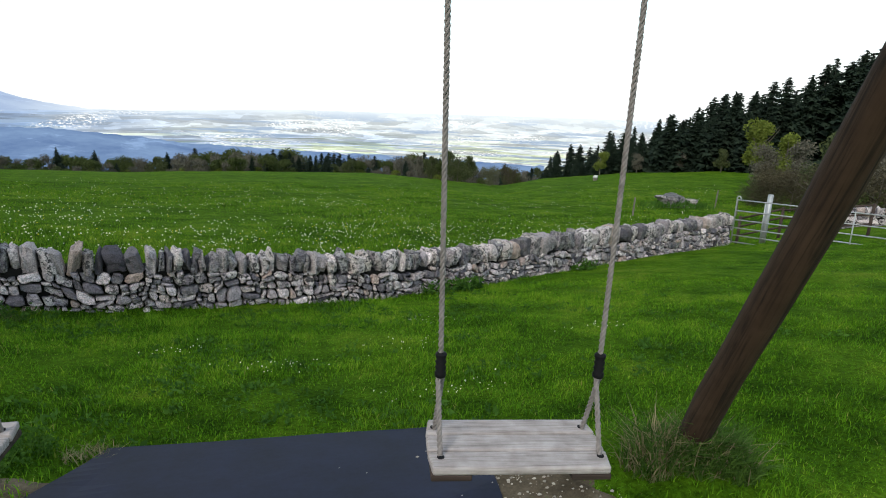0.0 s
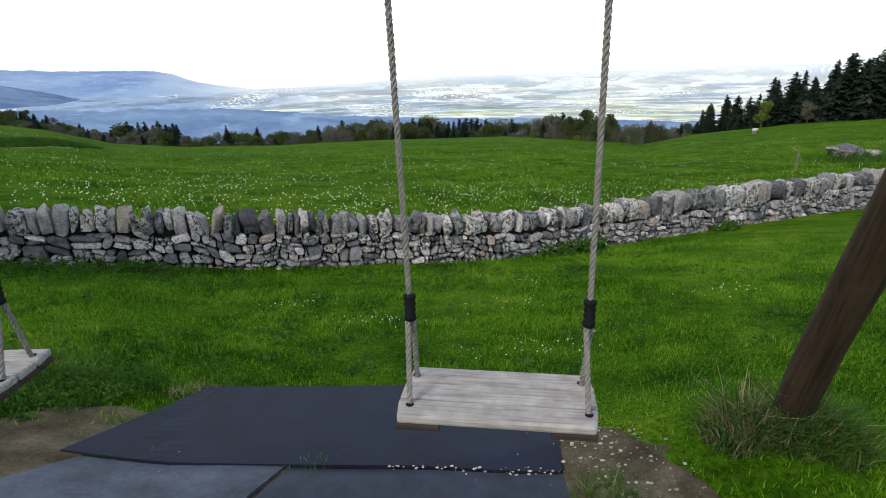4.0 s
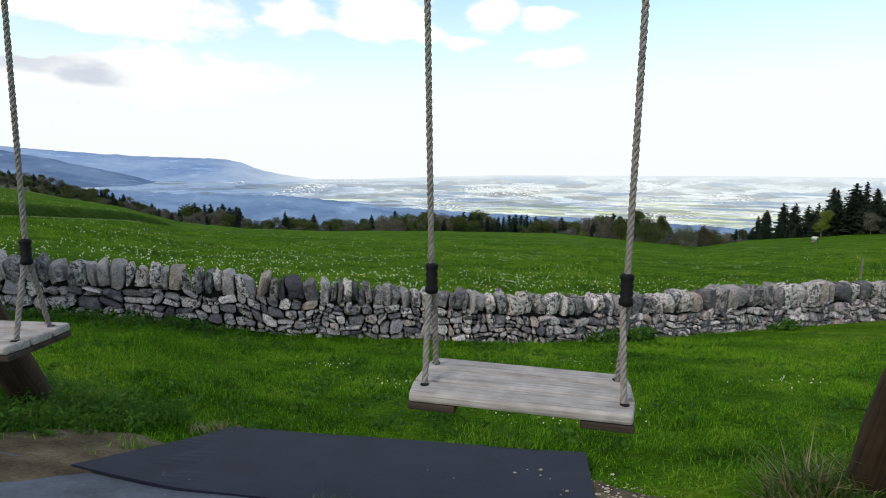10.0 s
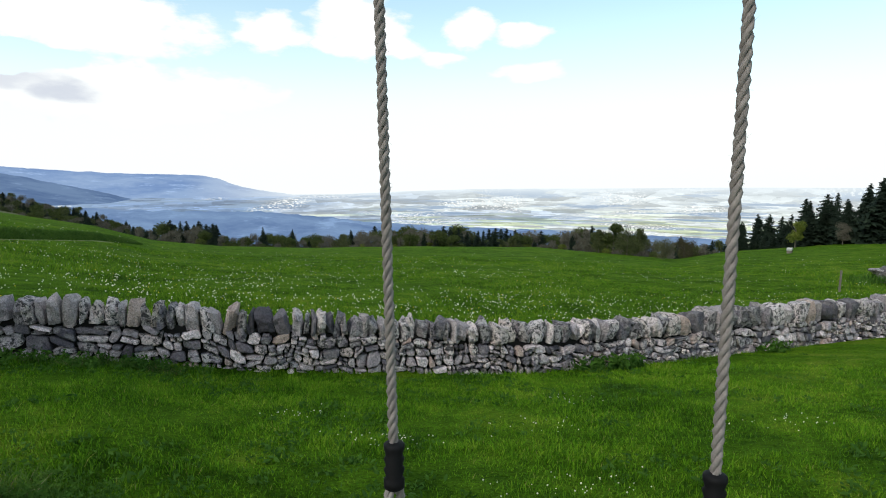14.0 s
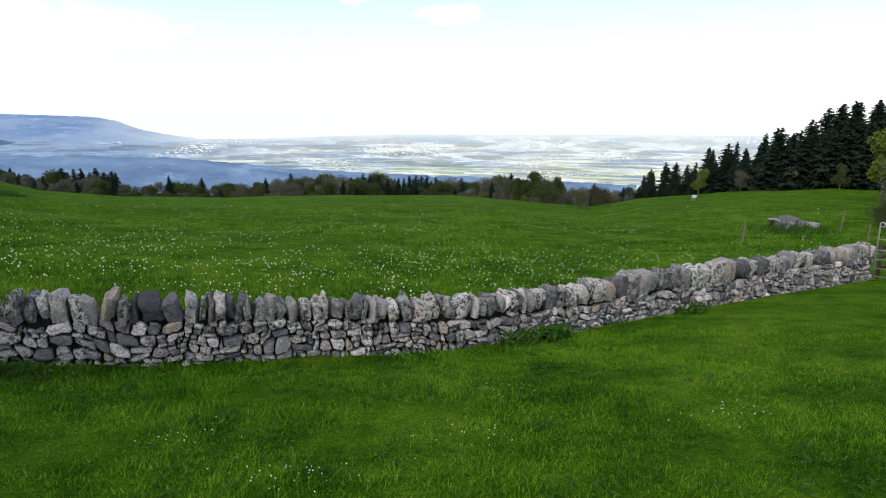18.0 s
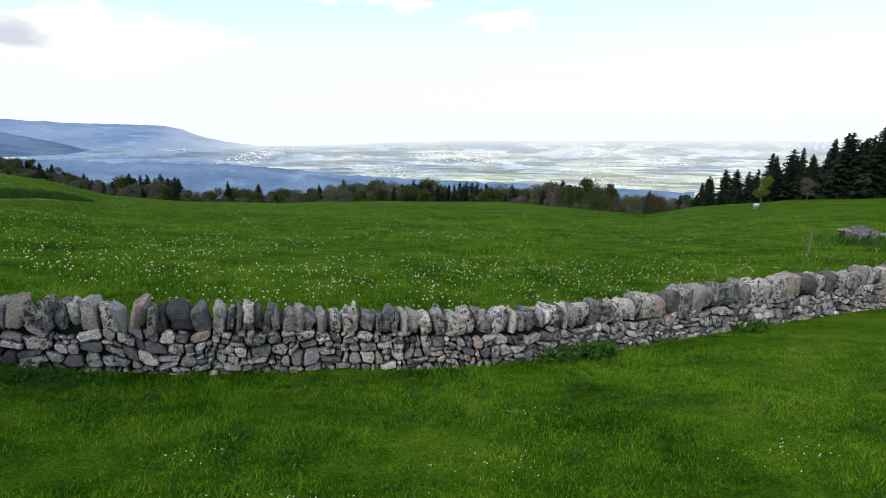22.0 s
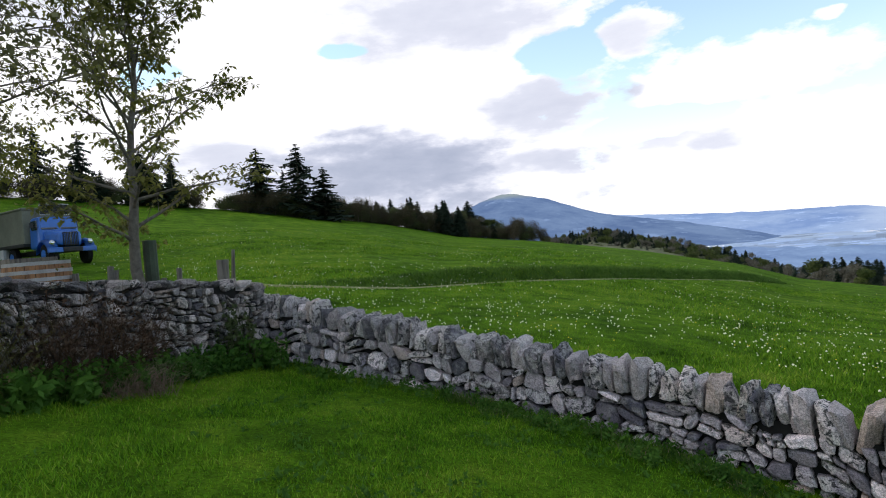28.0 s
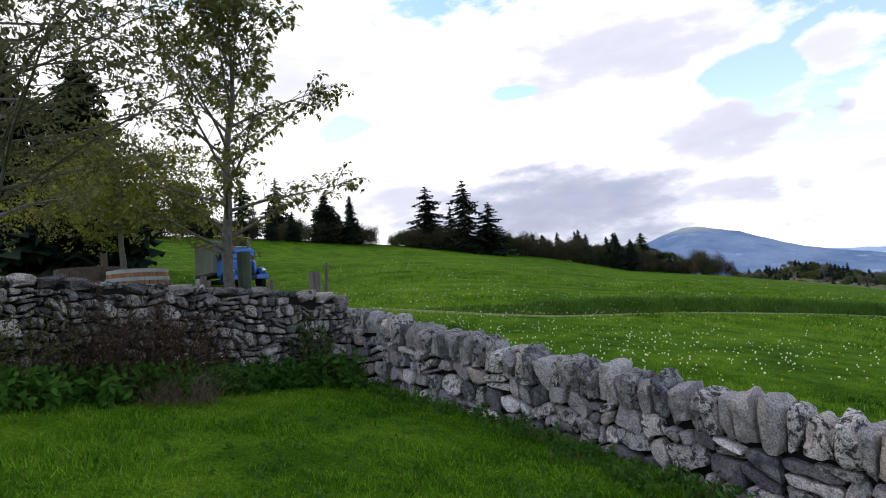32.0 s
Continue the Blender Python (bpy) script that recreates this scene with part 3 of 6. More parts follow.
# ---- dry stone walls ----
def rubble_cells(length, high_at, course, rng, aspect=(0.8, 1.9), grow=1.0, wild=0.0):
    """Rubble brought to rough courses: slabs, blocks, pairs and chips. Yields outlines in (s, h)."""
    top = max(high_at(length * i / 20) for i in range(21))
    lines = [-0.10]
    while lines[-1] < top:
        lines.append(lines[-1] + course * rng.uniform(0.7, 1.45))
    lines.append(lines[-1] + course)
    seed = rng.uniform(0, 90)

    def coarse(s):
        return float(np.interp(s, (2.0, 5.5, 8.5), (grow, 1 + 0.8 * (grow - 1), 1.0)))

    def level(s, k):
        return (lines[k] + 0.1) * coarse(s) - 0.1 + course * (0.50 * noise.noise((s * 1.7, k * 3.7, seed)) + 0.30 * noise.noise((s * 5.5, k * 5.1, seed))
                                                          + wild * noise.noise((s * 3.1, k * 0.45, seed + 7)))

    for k in range(len(lines) - 2):
        s, lean = -0.3 * rng.random(), 0.0
        while s < length:
            high = (lines[k + 1] - lines[k]) * coarse(s)
            kind = rng.random()
            w = high * (rng.uniform(*aspect) if kind < 0.62 else rng.uniform(1.2, 2.0) if kind < 0.78 else rng.uniform(0.55, 0.95) if kind < 0.92 else rng.uniform(1.0, 1.5))
            w = min(w, 0.40)
            lean1 = rng.uniform(-0.42, 0.42) * high
            rects = [(0.0, 1.0, 0.0, 1.0)]
            if 0.62 <= kind < 0.78:
                f = rng.uniform(0.34, 0.66)
                rects = [(0, 1, 0, f), (0, 1, f, 1)]
                if rng.random() < 0.4:
                    g = rng.uniform(0.3, 0.7)
                    rects = [(0, 1, 0, f), (0, g, f, 1), (g, 1, f, 1)]
            elif kind >= 0.92:
                f, g = rng.uniform(0.4, 0.6), rng.uniform(0.35, 0.65)
                rects = [(0, g, 0, f), (g, 1, 0, f), (0, 1 - g, f, 1), (1 - g, 1, f, 1)]
            for u0, u1, f0, f1 in rects:
                def at(u, f):
                    g = min(f, 1.0)
                    x = s + lean * g + (w + (lean1 - lean) * g) * u
                    lo, hi = level(x, k), level(x, k + 1)
                    return (x, lo + (hi - lo) * f)
                cs = [at(u0, f0), at(u1, f0), at(u1, f1), at(u0, f1)]
                poly = []
                for i in range(4):
                    p, q, r = cs[i], cs[(i + 1) % 4], cs[i - 1]
                    a, b = rng.uniform(0.08, 0.38), rng.uniform(0.08, 0.38)
                    poly.append((p[0] + (r[0] - p[0]) * a, p[1] + (r[1] - p[1]) * a))
                    poly.append((p[0] + (q[0] - p[0]) * b, p[1] + (q[1] - p[1]) * b))
                cx, cy = sum(p[0] for p in poly) / 8, sum(p[1] for p in poly) / 8
                lim = high_at(min(max(cx, 0), length))
                if 0 < cx < length and -0.06 < cy < lim - 0.01 and w > 0.02:
                    yield [(x, min(y, lim + 0.02)) for x, y in poly]
            s, lean = s + w, lean1


def stone_geometry(poly, place, rng, proud=0.05):
    """Vertices and faces of one face stone: a rough broken outline, chipped rim and uneven face."""
    c = np.mean(poly, 0)
    out = []
    for k in range(len(poly)):
        a, b = np.array(poly[k]), np.array(poly[(k + 1) % len(poly)])
        out.append(a)
        if np.hypot(*(b - a)) > 0.11:
            out.append((a + b) / 2 + np.array([rng.uniform(-0.008, 0.008), rng.uniform(-0.008, 0.008)]))
    p = np.array(out)
    ang = rng.uniform(-0.22, 0.22)
    d = (p - c) @ np.array([[math.cos(ang), math.sin(ang)], [-math.sin(ang), math.cos(ang)]])
    ln = np.hypot(d[:, 0], d[:, 1])[:, None] + 1e-9
    base = c + d * np.maximum(0.55, (ln - rng.uniform(0.006, 0.018)) / ln)
    lift = proud * rng.uniform(0.1, 1.2)
    tilt = np.array([rng.uniform(-0.22, 0.22), rng.uniform(-0.35, 0.15)])
    rim = rng.uniform(0.008, 0.018)
    verts, n = [], len(p)
    for ring, dep, jit in ((0, -0.15, 0), (0, lift - rim, 0.004), (1, lift, 0.004), (2, lift + 0.004, 0.007)):
        for q, l in zip(base, ln[:, 0]):
            shrink = 1.0 if ring == 0 else max(0.6, 1 - rim / l) if ring == 1 else 0.45
            e = c + (q - c) * shrink
            o = dep + (float(np.dot(e - c, tilt)) if dep > -0.1 else 0) + rng.uniform(-jit, jit)
            verts.append(place(e[0] + rng.uniform(-jit, jit), e[1] + rng.uniform(-jit, jit), o))
    faces = []
    for ring in range(3):
        for k in range(n):
            faces.append((ring * n + k, ring * n + (k + 1) % n, (ring + 1) * n + (k + 1) % n, (ring + 1) * n + k))
    faces.append(tuple(3 * n + k for k in range(n)))
    return verts, faces


def cap_meshes(count, mat, seed, blocky=0.78):
    """Rough upright coping slabs with broken faces, unit size, standing on z = 0."""
    rng = random.Random(seed)
    made = []
    for i in range(count):
        bm = bmesh.new()
        bmesh.ops.create_cube(bm, size=1)
        bmesh.ops.subdivide_edges(bm, edges=bm.edges[:], cuts=4, use_grid_fill=True)
        off = Vector((rng.uniform(0, 90), rng.uniform(0, 90), rng.uniform(0, 90)))
        lean, narrow, slope = rng.uniform(-0.14, 0.14), rng.uniform(-0.1, 0.25), rng.uniform(-0.35, 0.35)
        # flat breaks across corners and edges, most of them near the top
        cuts = []
        for _ in range(7):
            n = Vector((rng.uniform(-1, 1), rng.uniform(-1, 1), rng.uniform(-0.5, 1.0)))
            if n.length > 0.3:
                n.normalize()
                cuts.append((n, rng.uniform(0.46, 0.66)))
        for v in bm.verts:
            c = v.co.copy()
            v.co = c.lerp(c.normalized() * 0.62, 1 - blocky)
            v.co += 0.13 * Vector((noise.noise(c * 1.5 + off), noise.noise(c * 1.5 + off + Vector((7, 3, 1))), 1.3 * noise.noise(c * 1.5 + off + Vector((2, 9, 5)))))
            for n, d in cuts:
                over = v.co.dot(n) - d
                if over > 0:
                    v.co -= n * over
            v.co += 0.055 * Vector((noise.noise(c * 5 + off), noise.noise(c * 5 - off), noise.noise(c * 5 + off * 2)))
            if v.co.z > 0:
                v.co.x *= 1 - narrow * v.co.z
                v.co.z += v.co.z * slope * v.co.x
            v.co.x += lean * v.co.z
            v.co.z += 0.5
        me = bpy.data.meshes.new("capstone")
        bm.to_mesh(me)
        bm.free()
        me.materials.append(mat)
        made.append(me)
    return made


def arc(xs, ys):
    """Running length along a polyline, and a function giving place and facing at a length."""
    p = np.stack([xs, ys], -1)
    s = np.concatenate([[0], np.cumsum(np.hypot(*np.diff(p, axis=0).T))])
    return s, lambda u: (float(np.interp(u, s, xs)), float(np.interp(u, s, ys)))


def build_wall(name, xs, ys, base, top, mat, label, course, seed, cap=0.33, near=(0, 0), core=0.42, side=1, boulders=None, proud=0.05, cap_mat=None, aspect=(0.8, 1.9), grow=1.0, wild=0.0):
    """A dry stone wall along a line: core near black for shade in the joints, face stones, upright coping."""
    rng = random.Random(seed)
    s, at = arc(np.array(xs), np.array(ys))
    length = s[-1]
    fb, ft = (lambda u: float(np.interp(u, s, base))), (lambda u: float(np.interp(u, s, top)))
    caps = (lambda u: float(np.interp(u, cap[0], cap[1]))) if isinstance(cap, tuple) else (lambda u: cap)

    def frame_at(u):
        a, b = at(max(0, u - 0.25)), at(min(length, u + 0.25))
        d = Vector((b[0] - a[0], b[1] - a[1], 0)).normalized()
        return Vector((*at(u), 0)), d, Vector((d.y, -d.x, 0)) * side

    # the core, a little behind the faces
    verts, faces, steps = [], [], 60
    for i in range(steps + 1):
        u = length * i / steps
        p, d, nrm = frame_at(u)
        for off in (core / 2 - 0.12, -core / 2):
            for z in (fb(u) - 0.5, ft(u) - caps(u) + 0.03):
                verts.append(p + nrm * off + Vector((0, 0, z)))
    for i in range(steps):
        a, b = 4 * i, 4 * i + 4
        faces += [(a, b, b + 1, a + 1), (a + 1, b + 1, b + 3, a + 3), (a + 3, b + 3, b + 2, a + 2)]
    faces += [(0, 1, 3, 2), (4 * steps, 4 * steps + 2, 4 * steps + 3, 4 * steps + 1)]
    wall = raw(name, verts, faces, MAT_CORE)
    tagged(wall, label, "wall", kind="structure")
    rest_v, rest_f, count = [], [], 0
    for poly in rubble_cells(length, lambda u: ft(u) - fb(u) - caps(u) + 0.05, course, rng, aspect, grow, wild):
        uc = sum(p[0] for p in poly) / len(poly)
        p0, d, nrm = frame_at(uc)

        def place(u, h, o):
            q = p0 + d * (u - uc)
            return (q.x + nrm.x * (core / 2 - 0.05 + o), q.y + nrm.y * (core / 2 - 0.05 + o), fb(u) + h - 0.06)

        v, f = stone_geometry(poly, place, rng, proud)
        if near[0] < uc < near[1] and count < 300:
            count += 1
            raw("stone", v, f, mat, wall)
        else:
            k = len(rest_v)
            rest_v += v
            rest_f += [tuple(i + k for i in q) for q in f]
    rest = raw("stones", rest_v, rest_f, mat, wall)
    tagged(rest, kind="stuff")
    if cap:
        shapes = cap_meshes(26, cap_mat or mat, seed + 1, 0.9)
        blocks = cap_meshes(12, cap_mat or mat, seed + 2, 0.78)
        u = 0.0
        while u < length - 0.05:
            big = boulders and boulders[0] < u < boulders[1]
            here = caps(u)
            w = rng.choice((0.085, 0.10, 0.11, 0.12, 0.13, 0.14, 0.15, 0.16, 0.18, 0.22, 0.27)) if not big else rng.uniform(0.15, 0.33)
            w *= 0.75 + 0.9 * here if here > 0.2 else 1.0
            hh = here * rng.uniform(0.84, 1.16)
            p, d, nrm = frame_at(u + w / 2)
            ob = new("capstone", rng.choice(blocks if big or w > 0.2 else shapes))
            ang = math.atan2(d.y, d.x)
            ob.matrix_basis = (Matrix.Translation(p + Vector((0, 0, ft(u + w / 2) - here - 0.015)) + nrm * rng.uniform(-0.03, 0.035))
                               @ pose(0, 0, 0, rng.uniform(-6, 6), rng.uniform(-12, 12), math.degrees(ang) + rng.uniform(-9, 9) + rng.choice((0, 180)))
                               @ Matrix.Diagonal((w * rng.uniform(0.88, 1.04), core * rng.uniform(0.78, 1.02), hh, 1)))
            ob.parent = wall
            u += w * rng.uniform(0.95, 1.06)
    return wall


build_wall("wall_field", WALL_X, WALL_Y, BASE_Z, TOP_Z, MAT_STONE, "grey dry stone wall with upright coping stones", 0.098, 5, ((0, 5, 7.5, 9, 13, 15, 26), (0.27, 0.30, 0.32, 0.28, 0.28, 0.35, 0.35)), (4.5, 9.0), boulders=(14.2, 30), cap_mat=MAT_CAP, grow=1.38, wild=1.3)
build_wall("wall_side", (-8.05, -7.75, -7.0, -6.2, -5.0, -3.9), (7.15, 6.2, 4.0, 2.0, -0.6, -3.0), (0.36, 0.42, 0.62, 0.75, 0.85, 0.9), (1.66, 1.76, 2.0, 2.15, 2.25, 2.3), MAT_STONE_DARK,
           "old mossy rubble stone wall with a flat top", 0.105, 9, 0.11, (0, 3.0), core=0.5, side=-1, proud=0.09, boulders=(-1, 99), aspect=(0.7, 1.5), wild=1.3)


# ---- swings ----
U, N = Vector((0.928, -0.372, 0)), Vector((0.372, 0.928, 0))
SWING_C = Vector((0.45, 0.57, 0))


def on_set(u, n, z):
    return SWING_C + U * u + N * n + Vector((0, 0, z))


def log_bar(name, a, b, r0, r1, seed, parent):
    """A round log from a to b, built along its own z axis so that the grain follows it."""
    ln = (b - a).length
    pts, rad = [], []
    for i in range(17):
        f = i / 16
        pts.append(Vector((0.012 * noise.noise((f * 4, seed, 0)), 0.012 * noise.noise((f * 4, seed, 5)), ln * f)))
        rad.append((r0 + (r1 - r0) * f) * (1 + 0.05 * noise.noise((f * 11, seed, 9))))
    bm = tube(bmesh.new(), pts, rad, 20)
    for v in bm.verts:
        v.co.xy *= 1 + 0.012 * noise.noise((v.co.x * 30, v.co.y * 30, v.co.z * 3 + seed))
    ob = part(name, bm, MAT_LOG, parent, smooth=True)
    ob.matrix_basis = Matrix.Translation(a) @ (b - a).to_track_quat("Z", "Y").to_matrix().to_4x4()
    return ob


def build_swing_frame():
    frame_ob = thing("swing_stand", pose(0, 0, 0), "heavy round-log swing stand on the grass", "swing stand")
    for u0, n0, z0, u1, seed, r in ((1.33, 1.34, 0.30, 1.01, 1, 0.075), (-2.66, 1.76, 0.38, -1.95, 2, 0.090)):
        log_bar("leg", on_set(u0, n0, z0), on_set(u1, -0.08, 3.05), r, r * 0.89, seed, frame_ob)
    log_bar("beam", on_set(-2.7, 0.06, 2.99), on_set(1.45, 0.06, 2.99), 0.08, 0.08, 3, frame_ob)


def twisted_rope(bm, a, b, r=0.0068, pitch=0.044, strands=3):
    length = (b - a).length
    steps = max(6, int(length / 0.009))
    d = (b - a).normalized()
    e = d.orthogonal().normalized()
    g = d.cross(e)
    for s in range(strands):
        pts = []
        for i in range(steps + 1):
            f = i / steps
            ang = 2 * math.pi * (f * length / pitch + s / strands)
            pts.append(a.lerp(b, f) + 0.58 * r * (math.cos(ang) * e + math.sin(ang) * g))
        tube(bm, pts, r * 0.50, 6)
    rng = random.Random(int(length * 1000))
    for i in range(int(length / 0.0035)):
        p = a.lerp(b, rng.random())
        ang = rng.uniform(0, 2 * math.pi)
        out = math.cos(ang) * e + math.sin(ang) * g
        root = p + out * r * 0.95
        tip = root + (out * rng.uniform(0.3, 1.0) + d * rng.uniform(-0.9, 0.9)) * rng.uniform(0.002, 0.008)
        side = d.cross(out) * 0.0004
        bm.faces.new([bm.verts.new(q) for q in (root - side, root + side, tip)])
    return bm


def build_swing(u0, n0, z0, turn, label):
    """A plank seat on two split ropes. Local x along the seat, y away from the viewer."""
    sw = thing("swing", Matrix.Translation(on_set(u0, n0, z0)) @ pose(0, 0, 0, 0, 0, -21.8 + turn), label, "swing", "swings")
    w, d, th = 0.432, 0.218, 0.021
    for k in range(3):
        bm = bmesh.new()
        box(bm, (w, d / 3 - 0.0055, th), (0, d * (k - 1) / 3, -th / 2), 0.006)
        if k != 1:
            for v in bm.verts:
                if abs(v.co.x) > w / 2 - 0.012 and v.co.y * (k - 1) > d / 2 - 0.012:
                    v.co.x *= 0.965
        part("seat_board", bm, MAT_SEAT, sw)
    for sx in (-1, 1):
        bm = bmesh.new()
        box(bm, (0.095, d * 0.95, 0.016), (sx * (w / 2 - 0.052), 0, -th - 0.0085), 0.004)
        part("batten", bm, MAT_BATTEN, sw, "dark brown batten under the seat")
        x = sx * 0.191
        knot = Vector((x, 0, 0.205))
        for sy in (-1, 1):
            part("bridle_rope", twisted_rope(bmesh.new(), Vector((x - 0.004 * sy, sy * (d / 2 - 0.045), -0.02)), knot + Vector((0.006 * sy, 0, -0.02))), MAT_ROPE, sw, smooth=True)
            # flat black disc on the board, standing in for the dark of a hole
            bm = bmesh.new()
            tube(bm, [(x - 0.004 * sy, sy * (d / 2 - 0.045), 0.0005), (x - 0.004 * sy, sy * (d / 2 - 0.045), 0.002)], 0.0088, 12)
            part("rope_hole_disc", bm, MAT_RUBBER, sw)
        part("rope", twisted_rope(bmesh.new(), knot - Vector((0, 0, 0.01)), Vector((x - 0.012 + 0.018 * sx, 0, 2.93 - z0))), MAT_ROPE, sw, smooth=True)
        bm = bmesh.new()
        zs = [0.172 + q for q in (0.0, 0.003, 0.013, 0.017, 0.027, 0.031, 0.041, 0.045, 0.055, 0.06, 0.063)]
        rs = [0.0095, 0.0135, 0.0135, 0.0105, 0.0135, 0.0105, 0.0135, 0.0105, 0.0135, 0.0135, 0.0095]
        tube(bm, [(x, 0, z) for z in zs], rs, 16)
        part("ferrule", bm, MAT_RUBBER, sw, "black ribbed rubber ferrule", smooth=True)
    return sw


build_swing_frame()
build_swing(0.004, 0.008, 1.592, -5.4, "weathered plank swing seat hanging on twisted ropes")
build_swing(-1.38, 0.09, 1.60, 4, "second weathered plank swing on twisted ropes")


# ---- rubber mats ----
def build_mat(name_seed, corners, lift, label):
    """A thick rubber mat that follows the ground, given by its corners in plan."""
    rng = random.Random(name_seed)
    n = 14
    top, verts, faces = [], [], []
    c = [Vector((*p, 0)) for p in corners]
    for j in range(n + 1):
        for i in range(n + 1):
            f, g = i / n, j / n
            p = c[0].lerp(c[1], f).lerp(c[3].lerp(c[2], f), g)
            z = float(height(p.x, p.y)) + lift + 0.006 * noise.noise((p.x * 2, p.y * 2, name_seed))
            verts.append((p.x, p.y, z))
    k = (n + 1) ** 2
    verts += [(x, y, z - 0.035) for x, y, z in verts]
    for j in range(n):
        for i in range(n):
            a = j * (n + 1) + i
            faces += [(a, a + 1, a + n + 2, a + n + 1), (k + a, k + a + n + 1, k + a + n + 2, k + a + 1)]
    rim = [i for i in range(n)] + [i * (n + 1) + n for i in range(n)] + [k - 1 - i for i in range(n)] + [(n - i) * (n + 1) for i in range(n)]
    for a, b in zip(rim, rim[1:] + rim[:1]):
        faces.append((a, k + a, k + b, b))
    ob = raw("rubber_mat", verts, faces, MAT_MAT)
    tagged(ob, label, "mat", "rubber mats under the swings")


build_mat(1, ((-0.885, 2.0), (1.08, 1.30), (1.53, 2.25), (-0.385, 2.84)), 0.029, "black rubber fall mat lying on worn earth")
# lighter than the other mats: sheen of the sky put into the base colour
MAT_MAT = plain("sheen_grey_rubber", (0.076, 0.084, 0.114), 0.7, 0, 0.25, 5.0, 0.002, 0.2)
build_mat(2, ((-1.95, 1.25), (-0.66, 0.80), (-0.01, 1.69), (-1.28, 2.12)), 0.018, "rubber mat, grey with painted sheen, butted against others")
MAT_MAT = plain("dark_rubber", (0.021, 0.024, 0.042), 0.65, 0, 0.25, 9.0, 0.004, 0.4)
build_mat(3, ((-0.63, 0.80), (0.72, 0.18), (1.07, 1.285), (0.01, 1.672)), 0.017, "dark rubber mat with grass in its joint")


# ---- worn earth and pebbles round the mats ----
def earth_material():
    m, t, b = material("worn_earth", 0.95, 0, 0.15)
    a, c = noise_at(t, 5.0, 5.0, 0.6, "World"), noise_at(t, 60.0, 4.0, 0.7, "World")
    col = ramp_node(t, a, [(0.3, (0.050, 0.038, 0.022)), (0.5, (0.105, 0.082, 0.054)), (0.72, (0.19, 0.155, 0.11))])
    col = mix_node(t, 0.6, col, ramp_node(t, c, [(0.35, (0.45, 0.43, 0.4)), (0.7, (1.2, 1.2, 1.2))]), "MULTIPLY")
    t.links.new(col, b.inputs["Base Color"])
    bumped(t, b, c, 0.8, 0.012)
    return m


MAT_EARTH = earth_material()


def build_patch(cx, cy, rx, ry, turn, seed, label, lift=0.009):
    """A thin worn patch lying on the slope, with a ragged outline."""
    verts, faces, rings, seg = [], [], 6, 44
    for k in range(rings + 1):
        for i in range(seg):
            a = 2 * math.pi * i / seg
            f = k / rings * (1 + 0.22 * noise.noise((math.cos(a) * 2.5, math.sin(a) * 2.5, seed)) + 0.1 * noise.noise((math.cos(a) * 7, math.sin(a) * 7, seed)))
            x, y = rx * f * math.cos(a), ry * f * math.sin(a)
            c, s = math.cos(radians(turn)), math.sin(radians(turn))
            px, py = cx + c * x - s * y, cy + s * x + c * y
            verts.append((px, py, float(height(px, py)) + (lift if k < rings else -0.02)))
    for k in range(rings):
        for i in range(seg):
            faces.append((k * seg + i, (k + 1) * seg + i, (k + 1) * seg + (i + 1) % seg, k * seg + (i + 1) % seg))
    tagged(raw("earth_patch", verts, faces, MAT_EARTH, smooth=True), label, "bare ground", kind="structure")


build_patch(0.1, 1.2, 1.75, 1.25, -23, 1, "bare brown earth under the rubber mats")
build_patch(1.31, 1.25, 0.22, 0.80, 7, 2, "stony worn earth beside the mats", 0.019)
build_patch(-1.1, 2.1, 0.35, 0.65, -45, 3, "worn brown earth path at the grass edge", 0.019)


def rock_points(rng):
    """Corners of a small rough stone: a squashed, jittered octahedron with its edges broken."""
    v = np.array([(1, 0, 0), (0, 1, 0), (-1, 0, 0), (0, -1, 0), (0.6, 0.6, 0.6), (-0.6, 0.6, 0.55), (-0.6, -0.6, 0.6), (0.6, -0.6, 0.5), (0, 0, 0.9), (0, 0, -0.6)])
    f = [(0, 4, 7), (0, 1, 4), (1, 5, 4), (1, 2, 5), (2, 6, 5), (2, 3, 6), (3, 7, 6), (3, 0, 7), (4, 8, 7), (4, 5, 8), (5, 6, 8), (6, 7, 8), (1, 0, 9), (2, 1, 9), (3, 2, 9), (0, 3, 9)]
    return v * (1 + rng.uniform(-0.22, 0.22, v.shape)), np.array(f)


def build_pebbles():
    rng = np.random.default_rng(4)
    verts, faces, n = [], [], 0
    spots = []
    for i in range(420):
        k = rng.random()
        if k < 0.82:
            spots.append((1.34 + rng.normal(0, 0.12), 1.4 + rng.normal(0, 0.34), rng.choice((0.002, 0.003, 0.003, 0.004, 0.006, 0.009))))
        elif k < 0.95:
            f = rng.random()
            spots.append((0.36 + 0.72 * f + rng.normal(0, 0.012), 1.535 - 0.26 * f + rng.normal(0, 0.012), rng.choice((0.002, 0.003, 0.005, 0.007))))
        else:
            spots.append((rng.uniform(-0.9, 1.2), rng.uniform(1.0, 2.2), rng.choice((0.002, 0.003))))
    for x, y, r in spots:
        v, f = rock_points(rng)
        on_mat = 0.034 if -1.0 < x < 1.15 and y < 2.4 else 0.018
        v = v * r * (1.2, 0.9, 0.7) + (x, y, float(height(x, y)) + on_mat + r * 0.3)
        verts.append(v), faces.append(f + n)
        n += len(v)
    ob = bulk("pebbles", np.vstack(verts), np.vstack(faces), MAT_PEBBLE)
    tagged(ob, "pale limestone pebbles scattered round the mats", "pebbles", kind="stuff")


